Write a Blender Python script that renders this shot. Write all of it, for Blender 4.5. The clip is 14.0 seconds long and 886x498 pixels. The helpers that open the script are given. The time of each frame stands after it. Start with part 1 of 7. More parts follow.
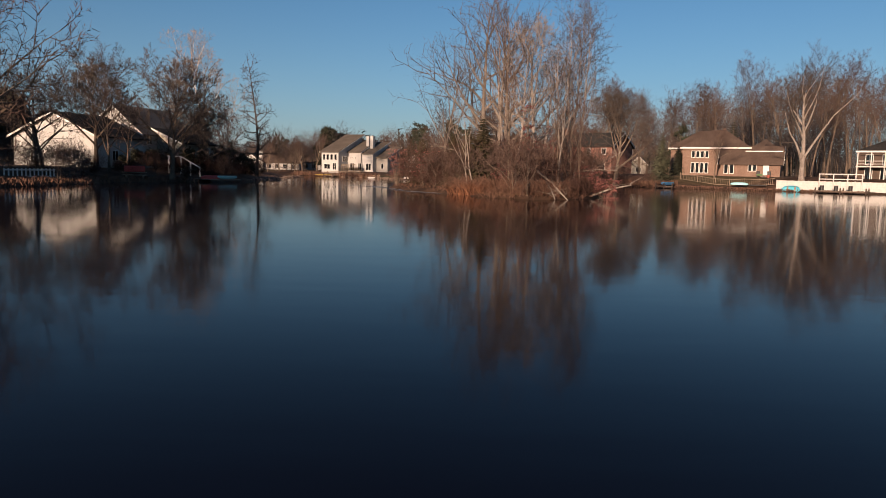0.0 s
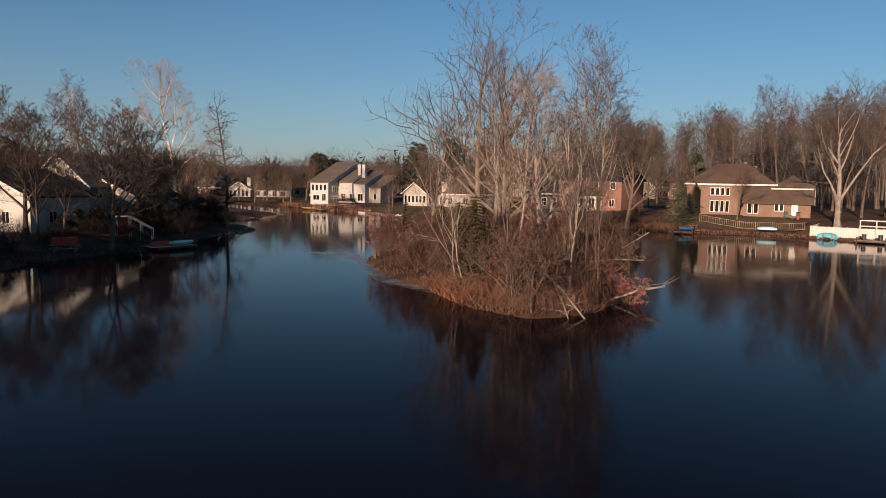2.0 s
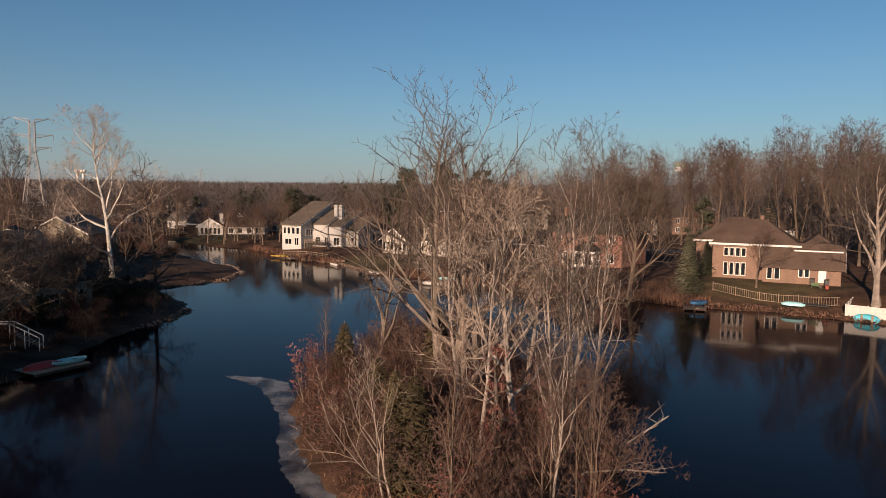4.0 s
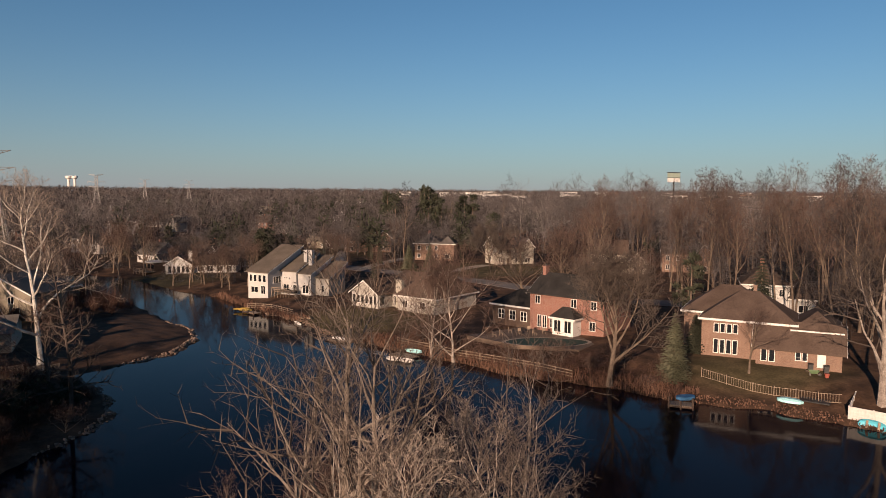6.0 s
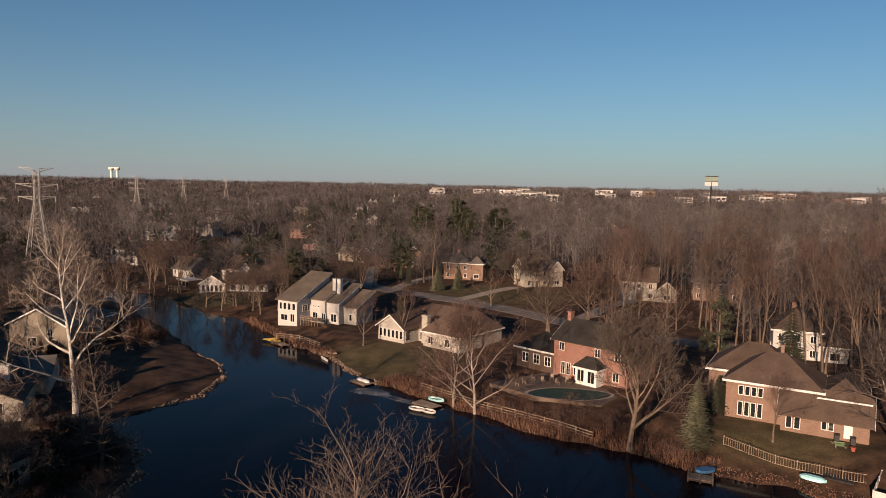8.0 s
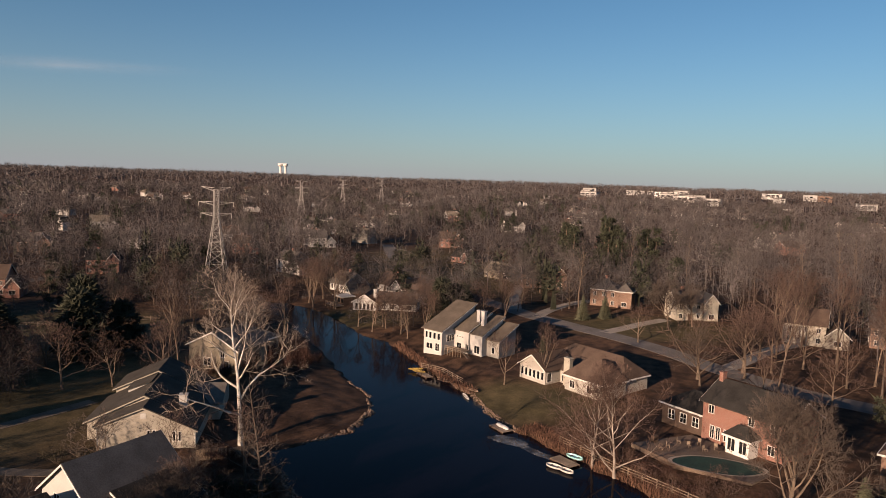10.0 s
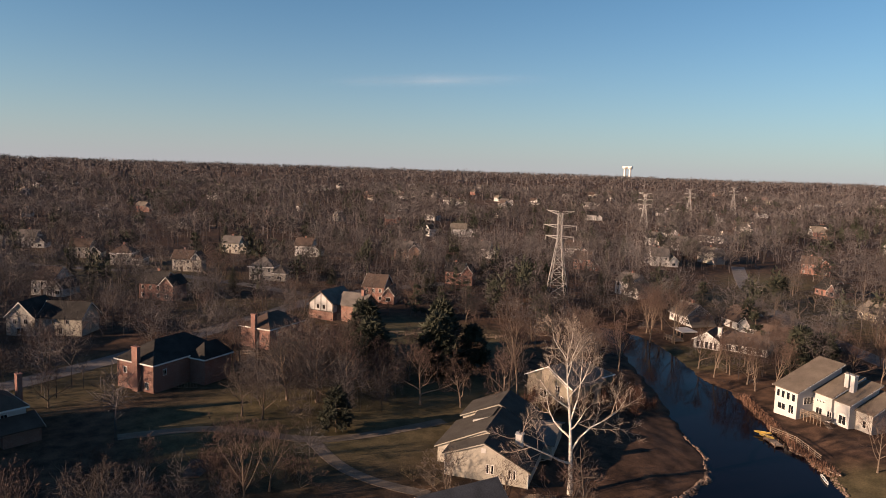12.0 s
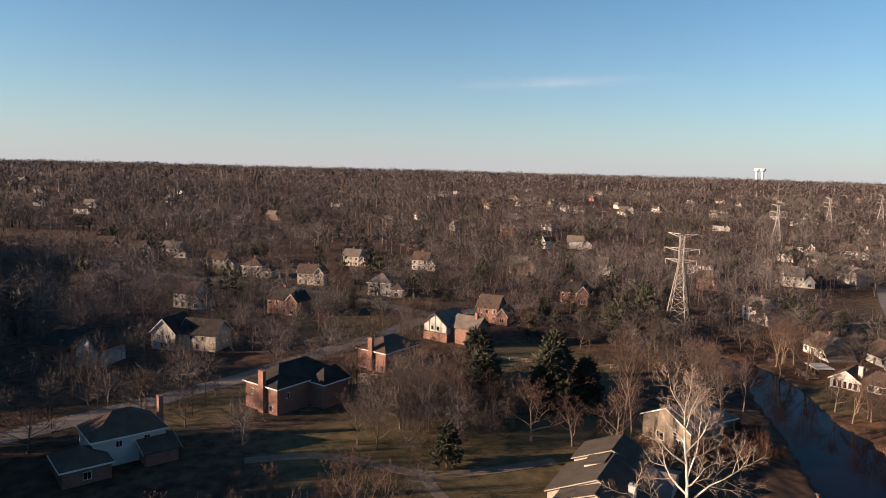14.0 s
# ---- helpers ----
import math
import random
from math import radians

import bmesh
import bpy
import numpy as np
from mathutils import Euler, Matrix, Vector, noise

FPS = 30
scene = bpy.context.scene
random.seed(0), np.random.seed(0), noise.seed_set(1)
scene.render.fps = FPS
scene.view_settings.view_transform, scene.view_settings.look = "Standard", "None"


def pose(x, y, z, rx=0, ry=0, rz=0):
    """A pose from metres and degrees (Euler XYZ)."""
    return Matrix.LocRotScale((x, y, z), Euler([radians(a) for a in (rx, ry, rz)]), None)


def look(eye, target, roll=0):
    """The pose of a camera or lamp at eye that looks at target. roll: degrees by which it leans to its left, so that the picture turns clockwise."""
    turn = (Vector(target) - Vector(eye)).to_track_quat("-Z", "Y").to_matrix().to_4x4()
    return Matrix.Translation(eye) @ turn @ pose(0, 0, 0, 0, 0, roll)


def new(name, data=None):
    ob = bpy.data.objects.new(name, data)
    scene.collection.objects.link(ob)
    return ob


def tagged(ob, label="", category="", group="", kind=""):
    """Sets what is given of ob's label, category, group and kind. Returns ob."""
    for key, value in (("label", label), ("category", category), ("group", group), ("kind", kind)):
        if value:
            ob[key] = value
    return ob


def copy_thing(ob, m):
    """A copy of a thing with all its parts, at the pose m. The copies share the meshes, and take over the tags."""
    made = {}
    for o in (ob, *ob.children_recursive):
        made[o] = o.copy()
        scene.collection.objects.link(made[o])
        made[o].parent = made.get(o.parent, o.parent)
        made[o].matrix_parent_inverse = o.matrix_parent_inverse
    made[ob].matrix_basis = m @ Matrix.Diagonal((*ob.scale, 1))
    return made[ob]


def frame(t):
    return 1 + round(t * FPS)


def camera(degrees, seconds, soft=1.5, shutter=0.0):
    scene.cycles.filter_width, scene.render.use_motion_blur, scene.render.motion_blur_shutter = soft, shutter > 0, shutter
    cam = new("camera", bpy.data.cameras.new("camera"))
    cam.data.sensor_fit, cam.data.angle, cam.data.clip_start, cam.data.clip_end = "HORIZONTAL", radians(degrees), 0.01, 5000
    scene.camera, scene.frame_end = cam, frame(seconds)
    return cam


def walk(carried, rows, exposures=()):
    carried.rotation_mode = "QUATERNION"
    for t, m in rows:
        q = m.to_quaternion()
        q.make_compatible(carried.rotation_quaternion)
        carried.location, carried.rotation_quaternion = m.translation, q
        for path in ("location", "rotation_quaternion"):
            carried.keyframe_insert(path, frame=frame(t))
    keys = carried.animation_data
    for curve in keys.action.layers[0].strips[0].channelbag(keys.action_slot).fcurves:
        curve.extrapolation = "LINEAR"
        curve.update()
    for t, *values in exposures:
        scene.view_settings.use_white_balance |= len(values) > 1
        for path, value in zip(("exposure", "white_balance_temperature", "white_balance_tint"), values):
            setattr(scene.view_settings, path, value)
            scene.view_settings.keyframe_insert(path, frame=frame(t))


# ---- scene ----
cam = camera(65.27, 14.0, soft=0.95)
# seconds, eye, yaw to the left, pitch, lean to the left
ROWS = [
    (0, -1.26, -1.27, 1.89, -0.33, -6.32, 1.32),
    (0.5, -1.11, 1.32, 2.82, -0.25, -6.18, 1.25),
    (1, -0.75, 4.32, 4.01, -0.12, -5.97, 1.18),
    (1.5, -0.34, 8.01, 5.81, -0.07, -5.79, 1.00),
    (2, 0.12, 12.02, 7.80, -0.10, -5.63, 0.81),
    (2.5, 0.96, 16.28, 9.72, -0.07, -5.39, 0.66),
    (3, 1.83, 20.32, 11.52, -0.04, -5.17, 0.57),
    (5.3, 6.64, 36.80, 21.98, -0.53, -4.58, 0.38),
    (5.5, 7.15, 37.56, 22.96, -0.51, -4.62, 0.31),
    (6, 8.16, 38.92, 25.46, -0.64, -4.52, 0.42),
    (6.5, 8.79, 39.13, 27.76, -0.82, -4.61, 0.70),
    (7, 9.49, 39.05, 29.70, -0.80, -4.63, 0.85),
    (7.5, 10.01, 38.95, 32.11, -0.78, -4.84, 0.95),
    (8, 9.44, 38.91, 34.54, 2.12, -5.10, 1.15),
    (8.2, 9.27, 38.73, 35.57, 5.39, -5.22, 1.30),
    (10.3, 9.85, 38.99, 44.93, 15.33, -5.82, 1.95),
    (10.5, 9.62, 38.98, 45.74, 16.84, -5.91, 1.93),
    (11, 8.83, 39.19, 47.72, 28.90, -6.22, 2.03),
    (11.5, 8.77, 39.94, 49.81, 37.19, -6.46, 2.04),
    (12, 8.85, 40.27, 52.19, 42.15, -6.60, 1.94),
    (12.5, 8.47, 40.22, 54.51, 46.86, -6.71, 1.90),
    (13, 8.81, 40.82, 56.70, 51.80, -6.78, 1.83),
    (13.5, 8.83, 40.90, 58.53, 51.81, -6.76, 1.68),
    (14, 8.92, 40.95, 59.09, 51.83, -6.69, 1.56),
]


def flown(x, y, z, yaw, pitch, lean):
    a, b = radians(yaw), radians(pitch)
    way = Vector((-math.sin(a) * math.cos(b), math.cos(a) * math.cos(b), math.sin(b)))
    return look((x, y, z), Vector((x, y, z)) + way, lean)


walk(cam, [(t, flown(*row)) for t, *row in ROWS], [(0, 0.55, 6290, 10), (3, 0.52, 6330, 10), (7.5, 0.49, 6450, 10), (9.3, 0.6, 6500, 10), (10.5, 0.74, 6500, 10), (12, 1.04, 6580, 10), (13.5, 1.32, 6680, 10), (14, 1.36, 6680, 10)])

# ---- daylight ----
SUN_X, SUN_Y, SUN_UP = -0.423, -0.906, 13.4
world = bpy.data.worlds.new("world")
scene.world = world
world.use_nodes = True
wn = world.node_tree.nodes
sky = wn.new("ShaderNodeTexSky")
sky.sky_type = "NISHITA"
sky.sun_disc = False
sky.sun_elevation = radians(SUN_UP + 4)
sky.sun_rotation = math.atan2(SUN_X, SUN_Y)
sky.air_density, sky.dust_density, sky.ozone_density = 1.0, 0.1, 3.5
wn["Background"].inputs["Strength"].default_value = 0.05
# pale sky low over the horizon, the same all round
_wc, _ws, _wa, _wp, _wm, _wx = (wn.new("ShaderNode" + k) for k in ("TexCoord", "SeparateXYZ", "Math", "Math", "Math", "MixRGB"))
_wl = world.node_tree.links
_wl.new(_wc.outputs["Generated"], _ws.inputs[0])
_wa.operation, _wp.operation, _wm.operation = "SUBTRACT", "POWER", "MULTIPLY"
_wa.use_clamp = True
_wa.inputs[0].default_value = 1.0
_wl.new(_ws.outputs[2], _wa.inputs[1])
_wl.new(_wa.outputs[0], _wp.inputs[0])
_wp.inputs[1].default_value = 10.0
_wl.new(_wp.outputs[0], _wm.inputs[0])
_wm.inputs[1].default_value = 0.8
_wl.new(_wm.outputs[0], _wx.inputs[0])
_wt = wn.new("ShaderNodeMixRGB")
_wt.blend_type = "MULTIPLY"
_wt.inputs[0].default_value = 1.0
_wt.inputs[2].default_value = (0.755, 1.02, 1.09, 1)
_wl.new(sky.outputs[0], _wt.inputs[1])
_wl.new(_wt.outputs[0], _wx.inputs[1])
_wx.inputs[2].default_value = (4.6, 4.4, 5.0, 1)
_wl.new(_wx.outputs[0], wn["Background"].inputs[0])
sun = new("sun", bpy.data.lights.new("sun", "SUN"))
sun.data.energy, sun.data.angle, sun.data.color = 6.4, radians(0.53), (1.0, 0.69, 0.49)
_e = radians(SUN_UP)
sun.matrix_world = look((0, 0, 0), (-SUN_X * math.cos(_e), -SUN_Y * math.cos(_e), -math.sin(_e)))


# ---- materials ----
def material(name, rough=0.8, metal=0.0):
    m = bpy.data.materials.new(name)
    m.use_nodes = True
    b = m.node_tree.nodes["Principled BSDF"]
    b.inputs["Roughness"].default_value, b.inputs["Metallic"].default_value = rough, metal
    return m, m.node_tree.nodes, m.node_tree.links, b


def mottled(name, dark, light, rough=0.8, scale=1.0, fine=12.0, bump=0.3, random_tint=0.0, spec=0.3, island=False):
    """Two scales of noise between two colours, with relief; random_tint varies it from object to object."""
    m, n, l, b = material(name, rough)
    tex = n.new("ShaderNodeTexCoord")
    big, small = n.new("ShaderNodeTexNoise"), n.new("ShaderNodeTexNoise")
    big.inputs["Scale"].default_value, small.inputs["Scale"].default_value = scale, fine
    big.inputs["Detail"].default_value = small.inputs["Detail"].default_value = 4
    for t in (big, small):
        l.new(tex.outputs["Object"], t.inputs["Vector"])
    add = n.new("ShaderNodeMath")
    add.operation = "MULTIPLY_ADD"
    add.inputs[1].default_value = 0.5
    l.new(small.outputs[0], add.inputs[0])
    half = n.new("ShaderNodeMath")
    half.operation = "MULTIPLY"
    half.inputs[1].default_value = 0.5
    l.new(big.outputs[0], half.inputs[0])
    l.new(half.outputs[0], add.inputs[2])
    ramp = n.new("ShaderNodeValToRGB")
    ramp.color_ramp.elements[0].position, ramp.color_ramp.elements[1].position = 0.35, 0.65
    ramp.color_ramp.elements[0].color, ramp.color_ramp.elements[1].color = (*dark, 1), (*light, 1)
    l.new(add.outputs[0], ramp.inputs[0])
    out = ramp.outputs[0]
    if random_tint:
        info = n.new("ShaderNodeNewGeometry" if island else "ShaderNodeObjectInfo")
        rng = n.new("ShaderNodeMapRange")
        rng.inputs[3].default_value, rng.inputs[4].default_value = 1 - random_tint, 1 + random_tint
        l.new(info.outputs["Random Per Island" if island else "Random"], rng.inputs[0])
        hsv = n.new("ShaderNodeHueSaturation")
        l.new(rng.outputs[0], hsv.inputs["Value"])
        l.new(out, hsv.inputs["Color"])
        out = hsv.outputs[0]
    l.new(out, b.inputs["Base Color"])
    b.inputs["Specular IOR Level"].default_value = spec
    if bump:
        bp = n.new("ShaderNodeBump")
        bp.inputs["Strength"].default_value, bp.inputs["Distance"].default_value = bump, 0.03
        l.new(small.outputs[0], bp.inputs["Height"])
        l.new(bp.outputs[0], b.inputs["Normal"])
    return m


def coursed(name, dark, light, pitch, axis="Z", rough=0.8, depth=0.03, speckle=6.0):
    """Siding boards or shingle courses: mottled colour with a lap line every pitch metres."""
    m = mottled(name, dark, light, rough, 0.4, speckle, 0.0, 0.06, 0.1)
    n, l, b = m.node_tree.nodes, m.node_tree.links, m.node_tree.nodes["Principled BSDF"]
    wave = n.new("ShaderNodeTexWave")
    wave.wave_profile, wave.bands_direction = "SAW", axis
    wave.inputs["Scale"].default_value = 0.314 / pitch
    wave.inputs["Distortion"].default_value = 0.0
    tex = n.new("ShaderNodeTexCoord")
    l.new(tex.outputs["Object"], wave.inputs["Vector"])
    bp = n.new("ShaderNodeBump")
    bp.inputs["Strength"].default_value, bp.inputs["Distance"].default_value = 0.6, depth
    l.new(wave.outputs["Fac"], bp.inputs["Height"])
    l.new(bp.outputs[0], b.inputs["Normal"])
    return m


def bricked(name, a, c, mortar):
    m, n, l, b = material(name, 0.85)
    tex, brick, mix = n.new("ShaderNodeTexCoord"), n.new("ShaderNodeTexBrick"), n.new("ShaderNodeTexNoise")
    comb, sep = n.new("ShaderNodeCombineXYZ"), n.new("ShaderNodeSeparateXYZ")
    s = n.new("ShaderNodeMath")
    l.new(tex.outputs["Object"], sep.inputs[0])
    l.new(sep.outputs[0], s.inputs[0])
    l.new(sep.outputs[1], s.inputs[1])
    l.new(s.outputs[0], comb.inputs[0])
    l.new(sep.outputs[2], comb.inputs[1])
    l.new(comb.outputs[0], brick.inputs["Vector"])
    brick.inputs["Scale"].default_value = 1.0
    brick.inputs["Brick Width"].default_value, brick.inputs["Row Height"].default_value, brick.inputs["Mortar Size"].default_value = 0.22, 0.075, 0.008
    brick.inputs["Color1"].default_value, brick.inputs["Color2"].default_value, brick.inputs["Mortar"].default_value = (*a, 1), (*c, 1), (*mortar, 1)
    mix.inputs["Scale"].default_value = 0.7
    l.new(tex.outputs["Object"], mix.inputs["Vector"])
    hsv, rng = n.new("ShaderNodeHueSaturation"), n.new("ShaderNodeMapRange")
    rng.inputs[3].default_value, rng.inputs[4].default_value = 0.75, 1.25
    l.new(mix.outputs[0], rng.inputs[0])
    l.new(rng.outputs[0], hsv.inputs["Value"])
    l.new(brick.outputs[0], hsv.inputs["Color"])
    l.new(hsv.outputs[0], b.inputs["Base Color"])
    return m


def wooded(name, colours):
    """Bare crowns: each tree takes its own tint from the row of colours, each twig varies a little round it."""
    m, n, l, b = material(name, 0.95)
    b.inputs["Specular IOR Level"].default_value = 0.1
    at, ramp, geo, rng, hsv = (n.new("ShaderNode" + k) for k in ("Attribute", "ValToRGB", "NewGeometry", "MapRange", "HueSaturation"))
    at.attribute_name = "tint"
    e = ramp.color_ramp.elements
    while len(e) < len(colours):
        e.new(0.5)
    for k, c in enumerate(colours):
        e[k].position, e[k].color = k / (len(colours) - 1), (*c, 1)
    l.new(at.outputs["Fac"], ramp.inputs[0])
    rng.inputs[3].default_value, rng.inputs[4].default_value = 0.72, 1.28
    l.new(geo.outputs["Random Per Island"], rng.inputs[0])
    l.new(rng.outputs[0], hsv.inputs["Value"])
    l.new(ramp.outputs[0], hsv.inputs["Color"])
    l.new(hsv.outputs[0], b.inputs["Base Color"])
    return m


FAR_WOOD = wooded("far_wood", ((0.025, 0.0225, 0.0225), (0.056, 0.050, 0.049), (0.077, 0.066, 0.063), (0.079, 0.073, 0.073), (0.152, 0.137, 0.13)))
BARK = mottled("bark", (0.0572, 0.042, 0.0318), (0.1586, 0.1212, 0.089), 0.9, 1.5, 14, 0.5, 0.25)
TWIG = mottled("twig", (0.0419, 0.0329, 0.0269), (0.0883, 0.0688, 0.0561), 0.9, 0.3, 3, 0, 0.25)
TWIG_RED = mottled("twig_red", (0.044, 0.028, 0.022), (0.088, 0.057, 0.045), 0.9, 0.3, 3, 0, 0.2)
BARK_PALE = mottled("bark_pale", (0.1232, 0.1012, 0.0836), (0.3256, 0.2816, 0.242), 0.85, 0.9, 7, 0.3, 0.1)
BARK_TAN = mottled("bark_tan", (0.0774, 0.0604, 0.048), (0.2013, 0.1665, 0.1355), 0.9, 1.2, 10, 0.4, 0.1)
TWIG_PALE = mottled("twig_pale", (0.12, 0.098, 0.08), (0.27, 0.222, 0.18), 0.9, 0.3, 3, 0, 0.15)
BARK_WHITE = mottled("bark_white", (0.22, 0.19, 0.15), (0.6, 0.575, 0.52), 0.75, 0.7, 5, 0.2)
NEEDLE = mottled("needle", (0.014, 0.0165, 0.01), (0.038, 0.041, 0.024), 0.85, 0.6, 6, 0, 0.25)
NEEDLE_BLUE = mottled("needle_blue", (0.036, 0.04, 0.024), (0.098, 0.098, 0.06), 0.8, 0.6, 6, 0, 0.15)
CEDAR = mottled("cedar", (0.0239, 0.0209, 0.0096), (0.0658, 0.0509, 0.0239), 0.85, 0.8, 6, 0, 0.2)
LEAF_DEAD = mottled("leaf_dead", (0.105, 0.04, 0.034), (0.215, 0.088, 0.074), 0.8, 0.5, 4, 0, 0.25, island=True)
SEDGE = mottled("sedge", (0.068, 0.036, 0.024), (0.15, 0.084, 0.056), 0.9, 0.15, 2, 0, 0.3, island=True)
SEDGE_RED = mottled("sedge_red", (0.1012, 0.044, 0.0238), (0.198, 0.0862, 0.0458), 0.9, 0.3, 2, 0, 0.3, island=True)
THICKET = mottled("thicket_twig", (0.0333, 0.018, 0.0138), (0.0745, 0.0385, 0.0277), 0.95, 0.3, 3, 0, 0.3, island=True)
ROOF_BROWN = coursed("roof_brown", (0.052, 0.037, 0.029), (0.096, 0.07, 0.056), 0.14, "Z", 0.9, 0.02)
ROOF_GREY = coursed("roof_grey", (0.0774, 0.0697, 0.062), (0.1471, 0.1316, 0.1162), 0.14, "Z", 0.9, 0.02)
ROOF_DARK = coursed("roof_dark", (0.0158, 0.015, 0.0141), (0.0387, 0.0361, 0.0334), 0.14, "Z", 0.9, 0.02)
ROOF_SLATE = coursed("roof_slate", (0.033, 0.030, 0.026), (0.062, 0.057, 0.050), 0.14, "Z", 0.9, 0.02)
ROOF_TILE = coursed("roof_tile", (0.07, 0.058, 0.046), (0.13, 0.109, 0.087), 0.14, "Z", 0.9, 0.02)
ROOF_TAN = coursed("roof_tan", (0.1053, 0.0891, 0.0691), (0.1781, 0.1549, 0.1255), 0.14, "Z", 0.9, 0.02)
SIDE_WHITE = coursed("siding_white", (0.333, 0.3252, 0.3098), (0.4182, 0.4104, 0.3911), 0.2)
SIDE_CREAM = coursed("siding_cream", (0.2788, 0.2594, 0.2284), (0.3485, 0.3291, 0.2943), 0.2)
SIDE_GREY = coursed("siding_grey", (0.26, 0.24, 0.2), (0.35, 0.325, 0.275), 0.2)
SIDE_BEIGE = coursed("siding_beige", (0.16, 0.138, 0.104), (0.215, 0.19, 0.148), 0.2)
BRICK_TAN = bricked("brick_tan", (0.165, 0.098, 0.069), (0.12, 0.069, 0.049), (0.2, 0.15, 0.112))
BRICK_RED = bricked("brick_red", (0.182, 0.0759, 0.0542), (0.1394, 0.0542, 0.0387), (0.24, 0.175, 0.14))
BRICK_DARK = bricked("brick_dark", (0.158, 0.0658, 0.0429), (0.1123, 0.0461, 0.0329), (0.212, 0.17, 0.136))
TRIM = mottled("white_paint", (0.4937, 0.4787, 0.4488), (0.6134, 0.5984, 0.5685), 0.55, 0.6, 5, 0.05)
TIMBER = mottled("dark_timber", (0.04, 0.028, 0.02), (0.09, 0.06, 0.045), 0.8, 1, 10, 0.2)
PLANK = mottled("weathered_plank", (0.1408, 0.1056, 0.0792), (0.2904, 0.2288, 0.1672), 0.85, 1, 9, 0.3, 0.15)
STEEL = mottled("galvanised_steel", (0.2, 0.19, 0.18), (0.36, 0.345, 0.32), 0.6, 0.4, 3, 0)
ASPHALT = mottled("asphalt", (0.085, 0.076, 0.07), (0.155, 0.14, 0.128), 0.9, 0.25, 5, 0.2)
CONCRETE = mottled("concrete", (0.2024, 0.1725, 0.1426), (0.3142, 0.2772, 0.2323), 0.85, 0.4, 6, 0.2)
GRAVEL = mottled("gravel", (0.0748, 0.0598, 0.044), (0.1496, 0.1214, 0.0924), 0.95, 0.5, 7, 0.3)
COVER = mottled("pool_cover", (0.006, 0.022, 0.018), (0.014, 0.042, 0.034), 0.85, 0.4, 3, 0.1)
CYAN = mottled("cyan_plastic", (0.07, 0.36, 0.47), (0.12, 0.48, 0.6), 0.45, 0.7, 6, 0.05)
PALE_CYAN = mottled("pale_cyan_plastic", (0.26, 0.52, 0.55), (0.36, 0.66, 0.68), 0.45, 0.7, 6, 0.05)
BLUE = mottled("blue_tarp", (0.03, 0.10, 0.22), (0.07, 0.2, 0.36), 0.6, 1.5, 8, 0.3)
REDP = mottled("red_paint", (0.35, 0.03, 0.025), (0.5, 0.07, 0.05), 0.5, 1, 6, 0.05)
YELLOW = mottled("yellow_plastic", (0.3, 0.2, 0.04), (0.42, 0.29, 0.07), 0.5, 1, 6, 0.05)
BLACK = mottled("black_plastic", (0.012, 0.012, 0.012), (0.03, 0.03, 0.03), 0.5, 1, 6, 0.05)
VINYL = mottled("white_vinyl", (0.378, 0.357, 0.336), (0.532, 0.511, 0.476), 0.6, 0.5, 4, 0.05)
PATIO = mottled("patio_stone", (0.07, 0.052, 0.04), (0.14, 0.105, 0.08), 0.9, 0.5, 6, 0.2)
SIGN_GREEN = mottled("pale_green_panel", (0.20, 0.25, 0.20), (0.27, 0.32, 0.27), 0.6, 0.2, 2, 0)
GLASS, _n, _l, _b = material("window_glass", 0.04)
_b.inputs["Base Color"].default_value = (0.012, 0.014, 0.016, 1)
ICE, _n, _l, _b = material("thin_ice", 0.45)
_t, _r = _n.new("ShaderNodeTexNoise"), _n.new("ShaderNodeValToRGB")
_t.inputs["Scale"].default_value, _t.inputs["Detail"].default_value = 0.5, 6
_l.new(_n.new("ShaderNodeTexCoord").outputs["Object"], _t.inputs["Vector"])
_r.color_ramp.elements[0].color, _r.color_ramp.elements[1].color = (0.12, 0.13, 0.14, 1), (0.34, 0.35, 0.36, 1)
_l.new(_t.outputs[0], _r.inputs[0])
_l.new(_r.outputs[0], _b.inputs["Base Color"])
_a = _n.new("ShaderNodeMapRange")
_a.inputs[1].default_value, _a.inputs[2].default_value, _a.inputs[3].default_value, _a.inputs[4].default_value = 0.38, 0.66, 0.12, 0.7
_l.new(_t.outputs[0], _a.inputs[0])
_l.new(_a.outputs[0], _b.inputs["Alpha"])

WATER, _n, _l, _b = material("pond_water", 0.07)
_b.inputs["Base Color"].default_value = (0.003, 0.0024, 0.0055, 1)
_b.inputs["IOR"].default_value = 1.12
_tc, _mp, _w1, _w2, _ma, _bp = (_n.new("ShaderNode" + k) for k in ("TexCoord", "Mapping", "TexNoise", "TexNoise", "Math", "Bump"))
_mp.inputs["Scale"].default_value = (0.25, 1.0, 1.0)
_w1.inputs["Scale"].default_value, _w1.inputs["Detail"].default_value = 1.3, 3
_w2.inputs["Scale"].default_value = 0.02
_l.new(_tc.outputs["Object"], _mp.inputs[0])
_l.new(_mp.outputs[0], _w1.inputs["Vector"])
_l.new(_tc.outputs["Object"], _w2.inputs["Vector"])
_ma.operation = "MULTIPLY"
_l.new(_w1.outputs[0], _ma.inputs[0])
_l.new(_w2.outputs[0], _ma.inputs[1])
_bp.inputs["Strength"].default_value, _bp.inputs["Distance"].default_value = 0.12, 0.06
_l.new(_ma.outputs[0], _bp.inputs["Height"])
_l.new(_bp.outputs[0], _b.inputs["Normal"])

